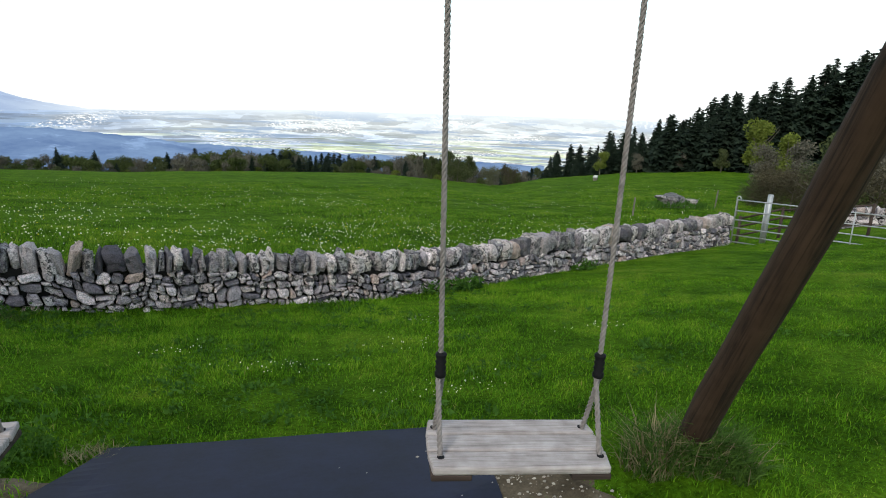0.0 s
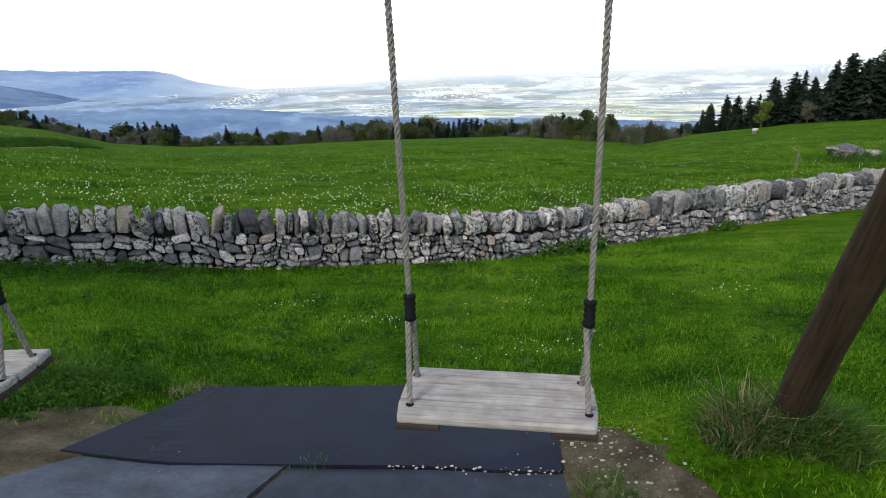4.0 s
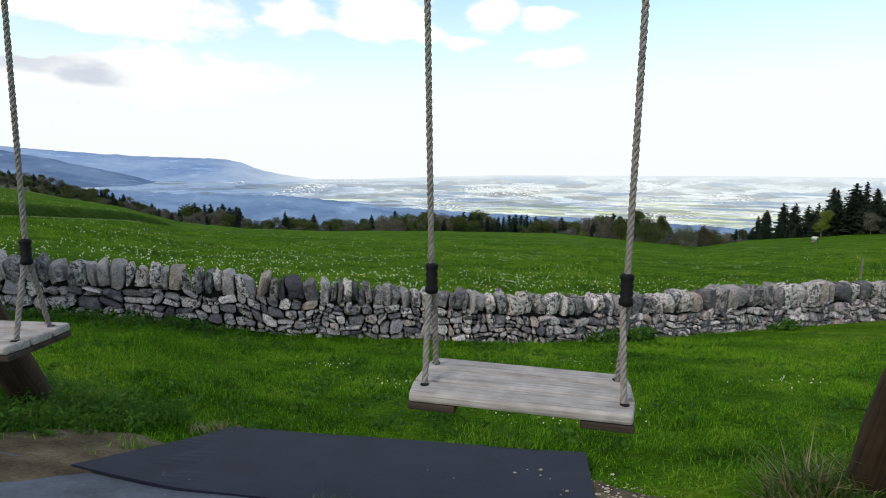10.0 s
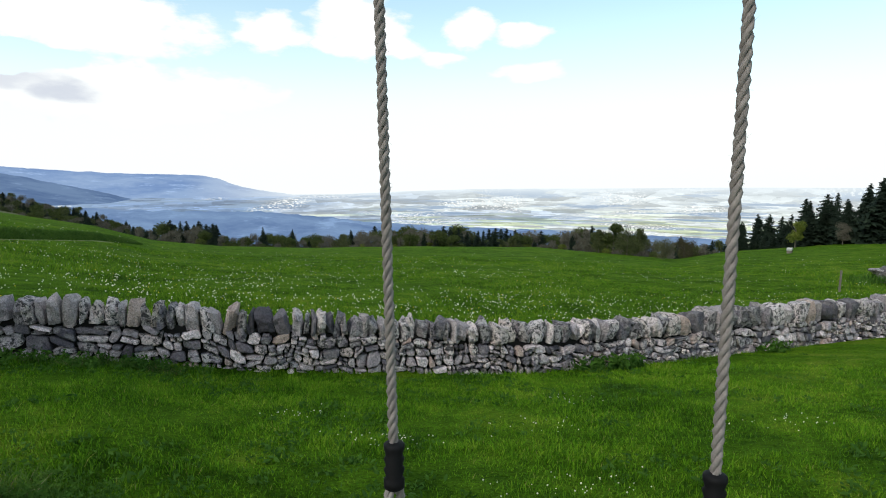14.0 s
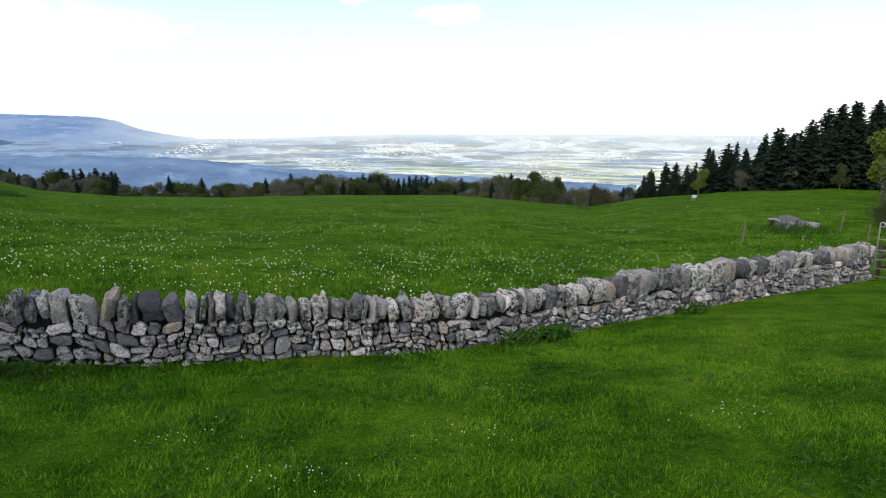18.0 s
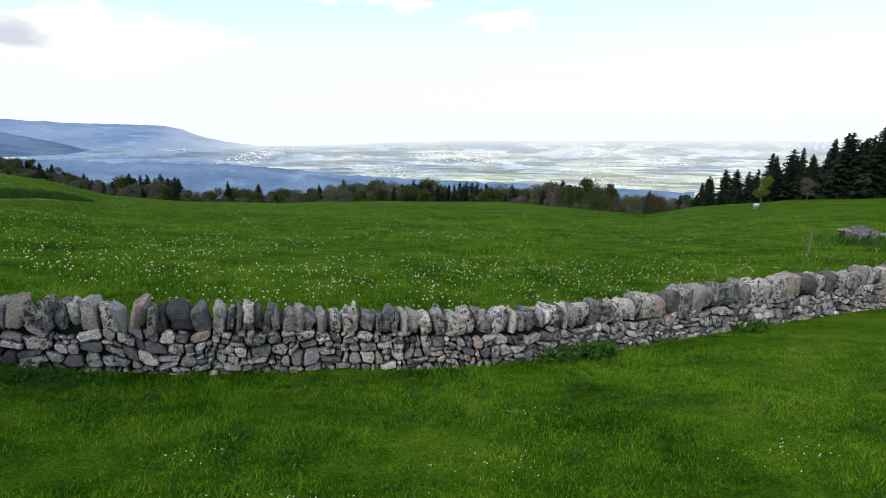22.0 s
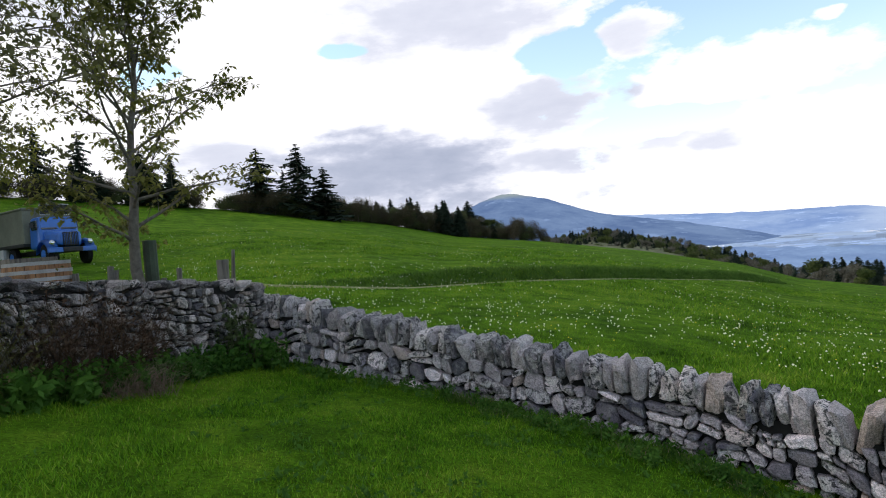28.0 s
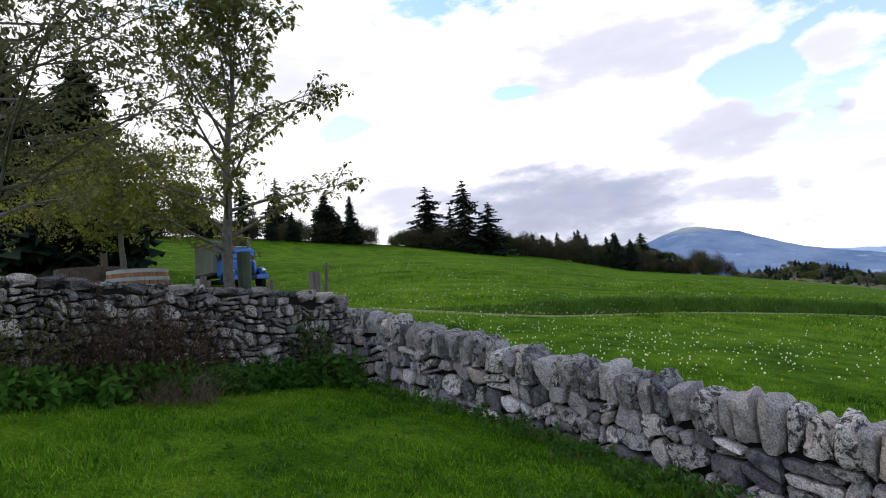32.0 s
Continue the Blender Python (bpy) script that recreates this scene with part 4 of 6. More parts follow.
MAT_PEBBLE = leaf_material("pebble", (0.13, 0.11, 0.085), (0.50, 0.45, 0.38), 0.0)
build_pebbles()


# ---- plants ----
MAT_GRASS = grass_material("grass_blades", (1.18, 1.32, 0.94), 0.25)
MAT_MEADOW = grass_material("meadow_blades", (1.12, 1.15, 1.1), 0.25)
MAT_DRY = leaf_material("dry_grass", (0.12, 0.10, 0.05), (0.30, 0.26, 0.15), 0.2)
MAT_TUFT = leaf_material("rank_grass", (0.018, 0.052, 0.009), (0.105, 0.19, 0.035), 0.3)
MAT_WEED = leaf_material("weed_leaves", (0.025, 0.075, 0.012), (0.08, 0.17, 0.025), 0.3)
MAT_SPRUCE = leaf_material("spruce_needles", (0.007, 0.014, 0.010), (0.028, 0.042, 0.027), 0.06)
MAT_BUD = leaf_material("spring_leaves", (0.030, 0.045, 0.014), (0.10, 0.125, 0.04), 0.25)
MAT_LIME = leaf_material("yellow_green_leaves", (0.085, 0.115, 0.02), (0.21, 0.25, 0.05), 0.35)
MAT_TWIG = leaf_material("bare_twigs", (0.062, 0.058, 0.046), (0.17, 0.16, 0.125), 0.1)
MAT_SCRUB = leaf_material("hawthorn_twigs", (0.034, 0.029, 0.018), (0.095, 0.083, 0.05), 0.1)
MAT_ASH = leaf_material("budding_leaves", (0.058, 0.058, 0.026), (0.18, 0.172, 0.08), 0.2)
MAT_OLIVE = leaf_material("olive_leaves", (0.034, 0.048, 0.020), (0.115, 0.135, 0.055), 0.25)
MAT_GREYLEAF = leaf_material("grey_green_leaves", (0.055, 0.062, 0.034), (0.17, 0.175, 0.10), 0.25)
MAT_BARK = plain("bark", (0.12, 0.105, 0.09), 0.95, 0, 0.25, 14.0, 0.01)
MAT_WHITE = plain("petal_white", (0.80, 0.77, 0.62), 0.8, 0, 0.05)
MAT_YELLOW = plain("petal_yellow", (0.75, 0.55, 0.03), 0.7, 0, 0.1)


def blades(name, x, y, z, h, w, mat, lean, seed, label, category="grass", simple=False):
    """One mesh of many bent blades; each is a narrow quad and a tip, or one plain tip where they stand far off."""
    rng = np.random.default_rng(seed)
    n = len(x)
    a = rng.uniform(0, 2 * np.pi, n)
    d = np.stack([np.cos(a), np.sin(a), 0 * a], -1)
    b = a + rng.uniform(-0.9, 0.9, n) + np.pi / 2
    ln = np.stack([np.cos(b), np.sin(b), 0 * b], -1) * (lean * h * rng.uniform(0.2, 1.3, n))[:, None]
    p = np.stack([x, y, z - 0.006], -1)
    up = np.array([0, 0, 1.0]) * h[:, None]
    w = w[:, None] / 2
    if simple:
        v = np.stack([p - d * w, p + d * w, p + up * 0.97 + ln], 1).reshape(-1, 3)
        ob = bulk(name, v, np.arange(3 * n).reshape(-1, 3), mat)
        return tagged(ob, label, category, kind="stuff")
    v = np.stack([p - d * w, p + d * w, p + d * w * 0.75 + up * 0.6 + ln * 0.35, p - d * w * 0.75 + up * 0.6 + ln * 0.35, p + up * 0.97 + ln], 1).reshape(-1, 3)
    k = np.arange(n)[:, None] * 5
    f = np.vstack([np.hstack([k, k + 1, k + 2]), np.hstack([k, k + 2, k + 3]), np.hstack([k + 3, k + 2, k + 4])])
    ob = bulk(name, v, f, mat)
    return tagged(ob, label, category, kind="stuff")


def inside_quad(x, y, corners, grow=0.0):
    """Whether spots lie inside a convex outline given counter-clockwise."""
    ok = np.ones(len(x), bool)
    for (ax, ay), (bx, by) in zip(corners, corners[1:] + corners[:1]):
        ln = math.hypot(bx - ax, by - ay)
        ok &= ((bx - ax) * (y - ay) - (by - ay) * (x - ax)) / ln > -grow
    return ok


def on_mats(x, y):
    """Whether a spot is on the mats or the worn earth."""
    edge = 0.03 * np.sin(x * 9) + 0.03 * np.sin(x * 23 + y * 17)
    m1 = inside_quad(x, y, [(-0.885, 2.0), (1.08, 1.30), (1.53, 2.25), (-0.385, 2.84)], -0.015)
    near = inside_quad(x, y, [(-1.95, 0.9), (0.75, -0.2), (1.2, 1.35), (-0.9, 2.05), (-1.4, 2.15)], 0.0)
    left = inside_quad(x, y, [(-2.3, 1.5), (-0.88, 1.95), (-0.60, 2.46), (-1.05, 2.27), (-2.3, 2.2)], 0.0) & (edge > -0.05)
    right = ((x - 1.31 + 0.12 * (y - 1.2)) / 0.17) ** 2 + ((y - 1.25) / 0.72) ** 2 < 1 + edge * 4
    return m1 | near | left | right


def scatter_lawn():
    rng = np.random.default_rng(11)
    n = 640000
    # thicker towards the camera's side of the lawn
    x, y = rng.uniform(-9, 19, n), rng.uniform(0.1, 9.8, n)
    near = np.exp(-((x - 0.3) / 8.0) ** 2) * 0.85 + 0.2
    keep = (rng.random(n) < near) & (y < wall_y(x) - 0.16) & ~on_mats(x, y) & (x > -7.75 + 0.33 * (6.6 - y) * 1.0)
    x, y = x[keep], y[keep]
    clump = np.array([noise.noise((a * 1.1, b * 1.1, 3)) + 0.7 * noise.noise((a * 3.6, b * 3.6, 8)) for a, b in zip(x, y)])
    gap = wall_y(x) - y
    h = (0.022 + 0.040 * np.clip(clump + 0.25, 0, 1.1) + 0.035 * np.exp(-(gap - 0.2) / 0.25)) * rng.uniform(0.5, 1.5, len(x))
    w = rng.uniform(0.0032, 0.0075, len(x)) * (1 + 0.06 * y)
    close = np.hypot(x - 0.3, y - 1.0) < 3.4
    z = height(x, y)
    for sel, plain_tip, label in ((close, False, "short green lawn grass round the mats"), (~close, True, "short green lawn grass on the slope up to the wall")):
        blades("lawn_grass", x[sel], y[sel], z[sel], h[sel], w[sel] * (1.35 if plain_tip else 1.0), MAT_GRASS, 0.9, 1, label, simple=plain_tip)


def scatter_meadow():
    rng = np.random.default_rng(12)
    n = 300000
    az = np.radians(rng.uniform(-72, 84, n))
    r = 9.0 + 45 * rng.random(n) ** 1.9
    x, y = -np.sin(az) * r, np.cos(az) * r
    ok = (y > wall_y(x) + 0.2) | (x < -9.3)
    x, y, r = x[ok], y[ok], r[ok]
    h = (0.045 + 0.03 * np.sin(x * 0.8) * np.cos(y * 0.6)) * rng.uniform(0.5, 1.6, len(x))
    w = 0.012 + 0.0008 * r
    blades("meadow_grass", x, y, height(x, y), np.abs(h) + 0.02, w, MAT_MEADOW, 0.8, 2, "long green meadow grass beyond the wall", simple=True)


def balls(name, x, y, z, r, mat, label, category):
    """Many small flower heads as low-sided balls in one mesh."""
    o = np.array([(1, 0, 0), (-1, 0, 0), (0, 1, 0), (0, -1, 0), (0, 0, 1), (0, 0, -1)], float)
    f = np.array([(0, 2, 4), (2, 1, 4), (1, 3, 4), (3, 0, 4), (2, 0, 5), (1, 2, 5), (3, 1, 5), (0, 3, 5)])
    v = (np.stack([x, y, z], -1)[:, None] + o[None] * np.asarray(r)[:, None, None]).reshape(-1, 3)
    fs = (np.arange(len(x))[:, None, None] * 6 + f[None]).reshape(-1, 3)
    return tagged(bulk(name, v, fs, mat, smooth=True), label, category, kind="stuff")


def scatter_flowers():
    rng = np.random.default_rng(13)
    n = 25000
    az = np.radians(rng.uniform(-70, 80, n))
    r = 9.2 + 55 * rng.random(n) ** 1.5
    x, y = -np.sin(az) * r, np.cos(az) * r
    patch = np.array([noise.noise((a * 0.16, b * 0.16, 7)) + 0.6 * noise.noise((a * 0.6, b * 0.6, 2)) for a, b in zip(x, y)])
    ok = ((y > wall_y(x) + 0.4) | (x < -9.5)) & (patch > -0.45 + 0.95 * rng.random(n)) & (rng.random(n) < np.interp(r, (9, 20, 40, 64), (1.0, 0.8, 0.3, 0.12))) & (np.degrees(az) > -58)
    x, y, r = x[ok], y[ok], r[ok]
    balls("dandelion_clocks", x, y, height(x, y) + rng.uniform(0.08, 0.19, len(x)), rng.uniform(0.008, 0.0235, len(x)), MAT_WHITE, "white dandelion seed heads scattered over the meadow", "flowers")
    k = rng.random(len(x)) < 0.12
    balls("dandelions", x[k] + 0.2, y[k] + 0.3, height(x[k] + 0.2, y[k] + 0.3) + 0.1, np.full(k.sum(), 0.014), MAT_YELLOW, "yellow dandelion flowers in the meadow", "flowers")
    n = 150
    c = rng.integers(0, 6, n)
    cx = np.array([0.9, 0.3, 2.4, 3.4, 1.9, 4.6])[c] + rng.normal(0, 0.25, n)
    cy = np.array([4.3, 5.4, 4.6, 5.7, 2.9, 4.0])[c] + rng.normal(0, 0.16, n)
    k = ~on_mats(cx, cy)
    balls("daisies", cx[k], cy[k], height(cx[k], cy[k]) + 0.05, rng.uniform(0.004, 0.008, k.sum()), MAT_WHITE, "small white daisies in the lawn", "flowers")


def scatter_weeds():
    """Broad-leaved weeds and clover among the lawn grass."""
    rng = np.random.default_rng(17)
    v, f = [], []
    for _ in range(2200):
        x, y = rng.normal(0.3, 4.2), rng.uniform(2.2, 8.6)
        if y > wall_y(x) - 0.3 or x < -6.2 or noise.noise((x * 0.9, y * 0.9, 4)) < 0.0 or on_mats(np.array([x]), np.array([y]))[0]:
            continue
        leaf_cloud(v, f, (x, y, float(height(x, y)) + 0.03), rng.uniform(0.05, 0.11), 8, rng.uniform(0.014, 0.03), rng, 0.3)
    tagged(bulk("lawn_weeds", np.array(v), np.array(f), MAT_WEED), "dark broad-leaved weeds among the lawn grass", "weeds", kind="stuff")


scatter_lawn()
scatter_meadow()
scatter_flowers()


def grass_tuft(cx, cy, n, hmax, spread, dry, seed, label, lift=0.0, wide=0.0055, lean=1.5):
    rng = np.random.default_rng(seed)
    a, q = rng.uniform(0, 2 * np.pi, n), spread * np.sqrt(rng.random(n))
    x, y = cx + q * np.cos(a), cy + q * np.sin(a)
    h = hmax * rng.uniform(0.35, 1.0, n) * (1 - 0.4 * q / spread)
    ob = thing("grass_tuft", pose(0, 0, 0), label, "grass tuft", "grass tufts")
    k = rng.random(n) < dry
    for name, sel, mat in (("green_grass", ~k, MAT_TUFT), ("dry_grass", k, MAT_DRY)):
        if sel.sum():
            o = blades(name, x[sel], y[sel], height(x[sel], y[sel]) + lift * rng.random(sel.sum()) * (1 - q[sel] / spread), h[sel], np.full(sel.sum(), wide), mat, lean, seed + 5, "")
            o.parent = ob
            for key in ("label", "category"):
                if key in o:
                    del o[key]



legL = on_set(-2.62, 1.55, 0)
grass_tuft(1.97, 1.02, 800, 0.23, 0.15, 0.12, 1, "tall half-dry grass tuft round a log leg", 0.12, 0.007, 1.3)
grass_tuft(1.80, 1.12, 620, 0.26, 0.14, 0.40, 2, "pale dry grass tuft beside a log leg", 0.10, 0.007, 1.3)
grass_tuft(2.10, 0.93, 900, 0.22, 0.15, 0.06, 3, "long green grass tuft at a log leg", 0.06, 0.007, 1.3)
grass_tuft(legL.x, legL.y, 1900, 0.14, 0.5, 0.04, 4, "leafy green grass round a log leg")
grass_tuft(-0.46, 2.80, 220, 0.09, 0.13, 0.7, 5, "dry straw tuft at the mat's corner")
grass_tuft(0.10, 1.69, 190, 0.055, 0.10, 0.1, 6, "small grass tuft in the mats' joint")
grass_tuft(1.17, 1.10, 420, 0.10, 0.13, 0.1, 7, "low grass tuft on worn earth")


def leaf_cloud(bmv, bmf, centre, radius, count, size, rng, squash=0.7):
    """Adds small folded leaves round a centre to lists of vertices and faces."""
    for _ in range(count):
        d = rng.normal(0, 1, 3)
        d = d / np.linalg.norm(d) * radius * rng.random() ** 0.5
        c = np.array(centre) + d * (1, 1, squash)
        a = rng.normal(0, 1, 3)
        a /= np.linalg.norm(a)
        b = np.cross(a, rng.normal(0, 1, 3))
        b /= np.linalg.norm(b) + 1e-9
        s = size * rng.uniform(0.6, 1.3)
        k = len(bmv)
        bmv += [c - a * s, c + b * s * 0.45, c + a * s, c - b * s * 0.45]
        bmf.append((k, k + 1, k + 2, k + 3))


scatter_weeds()


def build_conifer(name, label, h, r, seed, levels=17, per=8, bare=0.08, gaps=0.12):
    """A spruce: straight trunk and whorls of drooping, ragged boughs."""
    rng = random.Random(seed)
    tree = thing(name, pose(0, 0, 0), label, "tree")
    part("trunk", tube(bmesh.new(), [(0, 0, -1.5), (0.05, 0, h * 0.5), (0, 0, h)], [0.022 * h, 0.013 * h, 0.002 * h], 7), MAT_BARK, tree)
    v, f = [], []
    lop = [rng.uniform(0.72, 1.18) for _ in range(5)]
    for i in range(levels):
        t = i / (levels - 1)
        z = h * (bare + (1 - bare) * t)
        reach = r * (1 - t) ** 0.72 * rng.uniform(0.78, 1.15) + 0.02 * h
        for k in range(per):
            if rng.random() < gaps:
                continue
            z = h * (bare + (1 - bare) * min(1.0, max(0.0, t + rng.uniform(-0.55, 0.55) / levels)))
            a = 2 * math.pi * (k + rng.random() * 0.9) / per + i * 0.7
            ln = reach * rng.uniform(0.6, 1.15) * lop[int(a * 0.796) % 5]
            dx, dy = math.cos(a), math.sin(a)
            drop = -0.30 * ln * rng.uniform(0.4, 1.4)
            # a bough of hanging, ragged fans
            for s in range(5):
                f0, f1 = s / 5, (s + 1.5) / 5
                wd = 0.34 * ln * (1 - 0.5 * f0) * rng.uniform(0.6, 1.35) + 0.008 * h
                p0 = Vector((dx * ln * f0, dy * ln * f0, z + drop * f0 ** 1.5))
                p1 = Vector((dx * ln * f1, dy * ln * f1, z + drop * f1 ** 1.5 + 0.05 * ln * (s == 4)))
                sd = Vector((-dy, dx, 0)) * wd
                hang = Vector((0, 0, -wd))
                k0 = len(v)
                v += [p0, p0.lerp(p1, 0.6) + sd + hang * rng.uniform(0.3, 1.0), p1, p0.lerp(p1, 0.6) - sd + hang * rng.uniform(0.3, 1.0)]
                f.append((k0, k0 + 1, k0 + 2, k0 + 3))
                if rng.random() < 0.6:
                    q = p0.lerp(p1, rng.random())
                    k0 = len(v)
                    v += [q - sd * 0.3, q + hang * rng.uniform(0.5, 1.1) + sd * rng.uniform(-0.5, 0.5), q + sd * 0.35, q + Vector((dx, dy, 0.3)) * wd * 0.6]
                    f.append((k0, k0 + 1, k0 + 2, k0 + 3))
    bulk("crown", np.array([tuple(p) for p in v]), np.array(f), MAT_SPRUCE, tree)
    return tree


def build_broadleaf(name, label, mat, h, r, seed, leaves=3600, size=0.2, base=0.04, twig=MAT_BARK):
    """A tree or bush seen from afar: forked stem and an uneven crown of single leaves with gaps."""
    rng = np.random.default_rng(seed)
    rs = random.Random(seed)
    tree = thing(name, pose(0, 0, 0), label, "tree" if "tree" in name else "bush")
    part("trunk", tube(bmesh.new(), [(0, 0, -1.0), (0.05, 0, h * 0.35), (0, 0.05, h * 0.85)], [0.02 * h, 0.014 * h, 0.004 * h], 7), twig, tree)
    for k in range(6):
        a, z = rs.uniform(0, 6.28), h * rs.uniform(0.2, 0.6)
        e = r * rs.uniform(0.5, 0.85)
        bm = tube(bmesh.new(), [(0, 0, z), (math.cos(a) * e * 0.5, math.sin(a) * e * 0.5, z + h * 0.10), (math.cos(a) * e, math.sin(a) * e, z + h * 0.25)], [0.009 * h, 0.006 * h, 0.002 * h], 5)
        part("limb", bm, twig, tree)
    lobes = [(rs.uniform(-0.55, 0.55) * r, rs.uniform(-0.55, 0.55) * r, h * (base + (1 - base) * rs.uniform(0.18, 0.86)), rs.uniform(0.35, 0.62)) for _ in range(11)] + [(0, 0, h * 0.8, 0.5), (0, 0, h * 0.45, 0.75)]
    v, f = [], []
    for lx, ly, lz, q in lobes:
        leaf_cloud(v, f, (lx, ly, lz), r * q, leaves // len(lobes), size, rng, 0.95)
    bulk("crown", np.array(v), np.array(f), mat, tree)
    return tree


def planted(src, x, y, s, turn, sink=0.0, z=None, widen=1.0):
    """A copy of a tree at a place on the ground, scaled."""
    zz = float(height(x, y)) if z is None else z
    ob = copy_thing(src, pose(x, y, zz - sink, 0, 0, turn))
    ob.scale = (s * widen, s * widen, s)
    return ob


def polar(az, r):
    return -math.sin(radians(az)) * r, math.cos(radians(az)) * r


def build_woods():
    rng = random.Random(21)
    con = [build_conifer("spruce_tree", "dark green spruce tree at the wood's edge", 10, 2.7, 31 + k, 30, 12) for k in range(4)]
    con += [build_conifer("spruce_tree", "tall thin dark spruce tree at the wood's edge", 10, 2.1, 41 + k, 30, 11, gaps=0.12) for k in range(2)]
    con += [build_conifer("spruce_tree", "tall open spruce with separate drooping boughs on the brow", 10, 2.5, 46 + k, 17, 9, 0.05, 0.16) for k in range(2)]
    dec = [build_broadleaf("broadleaf_tree", "spring broadleaf tree just coming into leaf", MAT_BUD, 7.4, 2.3, 51),
           build_broadleaf("broadleaf_tree", "bare brown broadleaf tree in early spring", MAT_TWIG, 7.4, 2.2, 52, 3600, 0.16),
           build_broadleaf("broadleaf_tree", "olive-green broadleaf tree in early leaf", MAT_OLIVE, 7.4, 2.4, 53),
           build_broadleaf("broadleaf_tree", "slim grey-brown broadleaf tree in bud", MAT_TWIG, 7.4, 1.8, 57, 3600, 0.16)]
    lime = build_broadleaf("broadleaf_tree", "bright yellow-green tree in fresh leaf", MAT_LIME, 7.4, 2.0, 54)
    bush = build_broadleaf("bush", "rounded olive-green bush on the meadow", MAT_OLIVE, 2.7, 1.6, 55, 5000, 0.06, 0.0)
    scrub = build_broadleaf("bush", "brown twiggy hawthorn bush beside the field", MAT_SCRUB, 2.8, 1.7, 56, 6000, 0.055, 0.0)
    # the line of trees behind the brow of the meadow: azimuth, elevation of the tops
    for near, step in ((0, 1.0), (1, 1.3)):
        az = 12.8
        while az > -41.5:
            r = rng.uniform(160, 185) - 28 * near
            top = np.interp(az, (-41.5, -38, -36, -34, -32, -29, -27, -23, -18, -14.4, -12, -9, -7, -2, 1, 4.5, 5.6, 8.9, 11, 12.8), (-5.2, -5.7, -5.7, -5.0, -4.5, -4.7, -5.1, -4.9, -4.65, -4.8, -4.8, -4.8, -5.5, -5.5, -5.3, -5.2, -4.25, -3.95, -4.2, -4.6))
            top += rng.uniform(-0.55, 0.12) - near * rng.uniform(0.35, 0.9)
            x, y = polar(az, r)
            h = EYE_Z + r * math.tan(radians(top)) - float(height(x, y))
            kind = np.interp(az, (-41.5, -38, -36, -33, -31.5, -29, -28, -24, -23, -14.6, -14, -9, -8, 4.8, 5.4, 10.8, 11.4), (0.7, 0.5, 0.05, 0.1, 0.35, 0.3, 0.25, 0.3, 0.7, 0.7, 0.08, 0.08, 0.10, 0.10, 0.95, 0.95, 0.5)) * (1 - 0.6 * near)
            if rng.random() < kind:
                planted(rng.choice(con[:6]), x, y, h / 10, rng.uniform(0, 360), widen=rng.uniform(0.95, 1.4))
                az -= rng.uniform(0.25, 0.65) * step
            else:
                if near and rng.random() < 0.3:
                    planted(lime, x, y, h / 10, rng.uniform(0, 360), widen=1.3)
                grey = -14.4 < az < -8.5 or -28 < az < -24
                planted(rng.choice((dec[1], dec[3], dec[1], dec[0])) if grey else rng.choice(dec), x, y, h / 7.4, rng.uniform(0, 360), widen=rng.uniform(0.95, 1.25))
                az -= rng.uniform(0.35, 0.8) * step
    for a, top in ((1.3, -4.75), (-1.4, -5.0), (-38.2, -5.2), (-6.9, -5.1)):
        x, y = polar(a, 165)
        planted(con[1], x, y, (EYE_Z + 165 * math.tan(radians(top)) - float(height(x, y))) / 10, 40 * a, widen=0.8)
    # the spruce wood to the east
    for row, (r0, dh) in enumerate(((104, 0.0), (110, 0.2), (118, 0.1), (126, -0.2))):
        az = -42.2 - 0.3 * row
        while az > -80:
            r = r0 + rng.uniform(-3, 3)
            top = np.interp(az, (-80, -70, -66.5, -63, -59, -57, -54, -52, -49, -46, -43.5, -42), (9, 7.0, 5.6, 3.7, 2.4, 1.8, 0.3, -0.5, -1.3, -2.9, -3.6, -4.6)) + rng.uniform(-1.9, 0.35) - dh
            x, y = polar(az, r)
            h = EYE_Z + r * math.tan(radians(top)) - float(height(x, y))
            planted(rng.choice(con[:6]), x, y, max(0.3, h / 10), rng.uniform(0, 360), widen=rng.uniform(0.85, 1.3) * (1.0 if h > 7 else 1.2))
            az -= rng.uniform(0.7, 1.7)
    for a, r, s, src in ((-47.2, 98, 0.55, lime), (-57.6, 97, 0.5, dec[2]), (-50.5, 100, 0.45, dec[1]), (-54, 100, 0.5, dec[1]), (-60.6, 70, 0.95, lime), (-62.5, 68, 0.75, lime),
                         (-63.5, 55, 0.62, dec[1]), (-61, 52, 0.55, dec[1]), (-66, 50, 0.7, dec[2]), (-69, 48, 0.75, dec[1])):
        planted(src, *polar(a, r), s, rng.uniform(0, 360))
    for a, r, s in ((-60.5, 40, 0.95), (-62.0, 38, 1.1), (-63.6, 37, 1.2), (-65.3, 36, 1.3), (-67.2, 35, 1.3), (-69.5, 35, 1.4), (-72, 34, 1.4), (-61.3, 43, 1.2), (-64.4, 42, 1.4)):
        planted(scrub if rng.random() < 0.65 else bush, *polar(a, r), s * 0.7, rng.uniform(0, 360))
    # the single bush below the brow
    x, y = polar(-36.9, 76)
    lone = build_broadleaf("bush", "rounded grey-green bush alone below the meadow's brow", MAT_GREYLEAF, 2.55, 1.55, 58, 7000, 0.05, 0.0)
    lone.matrix_basis = pose(x, y, float(height(x, y)))
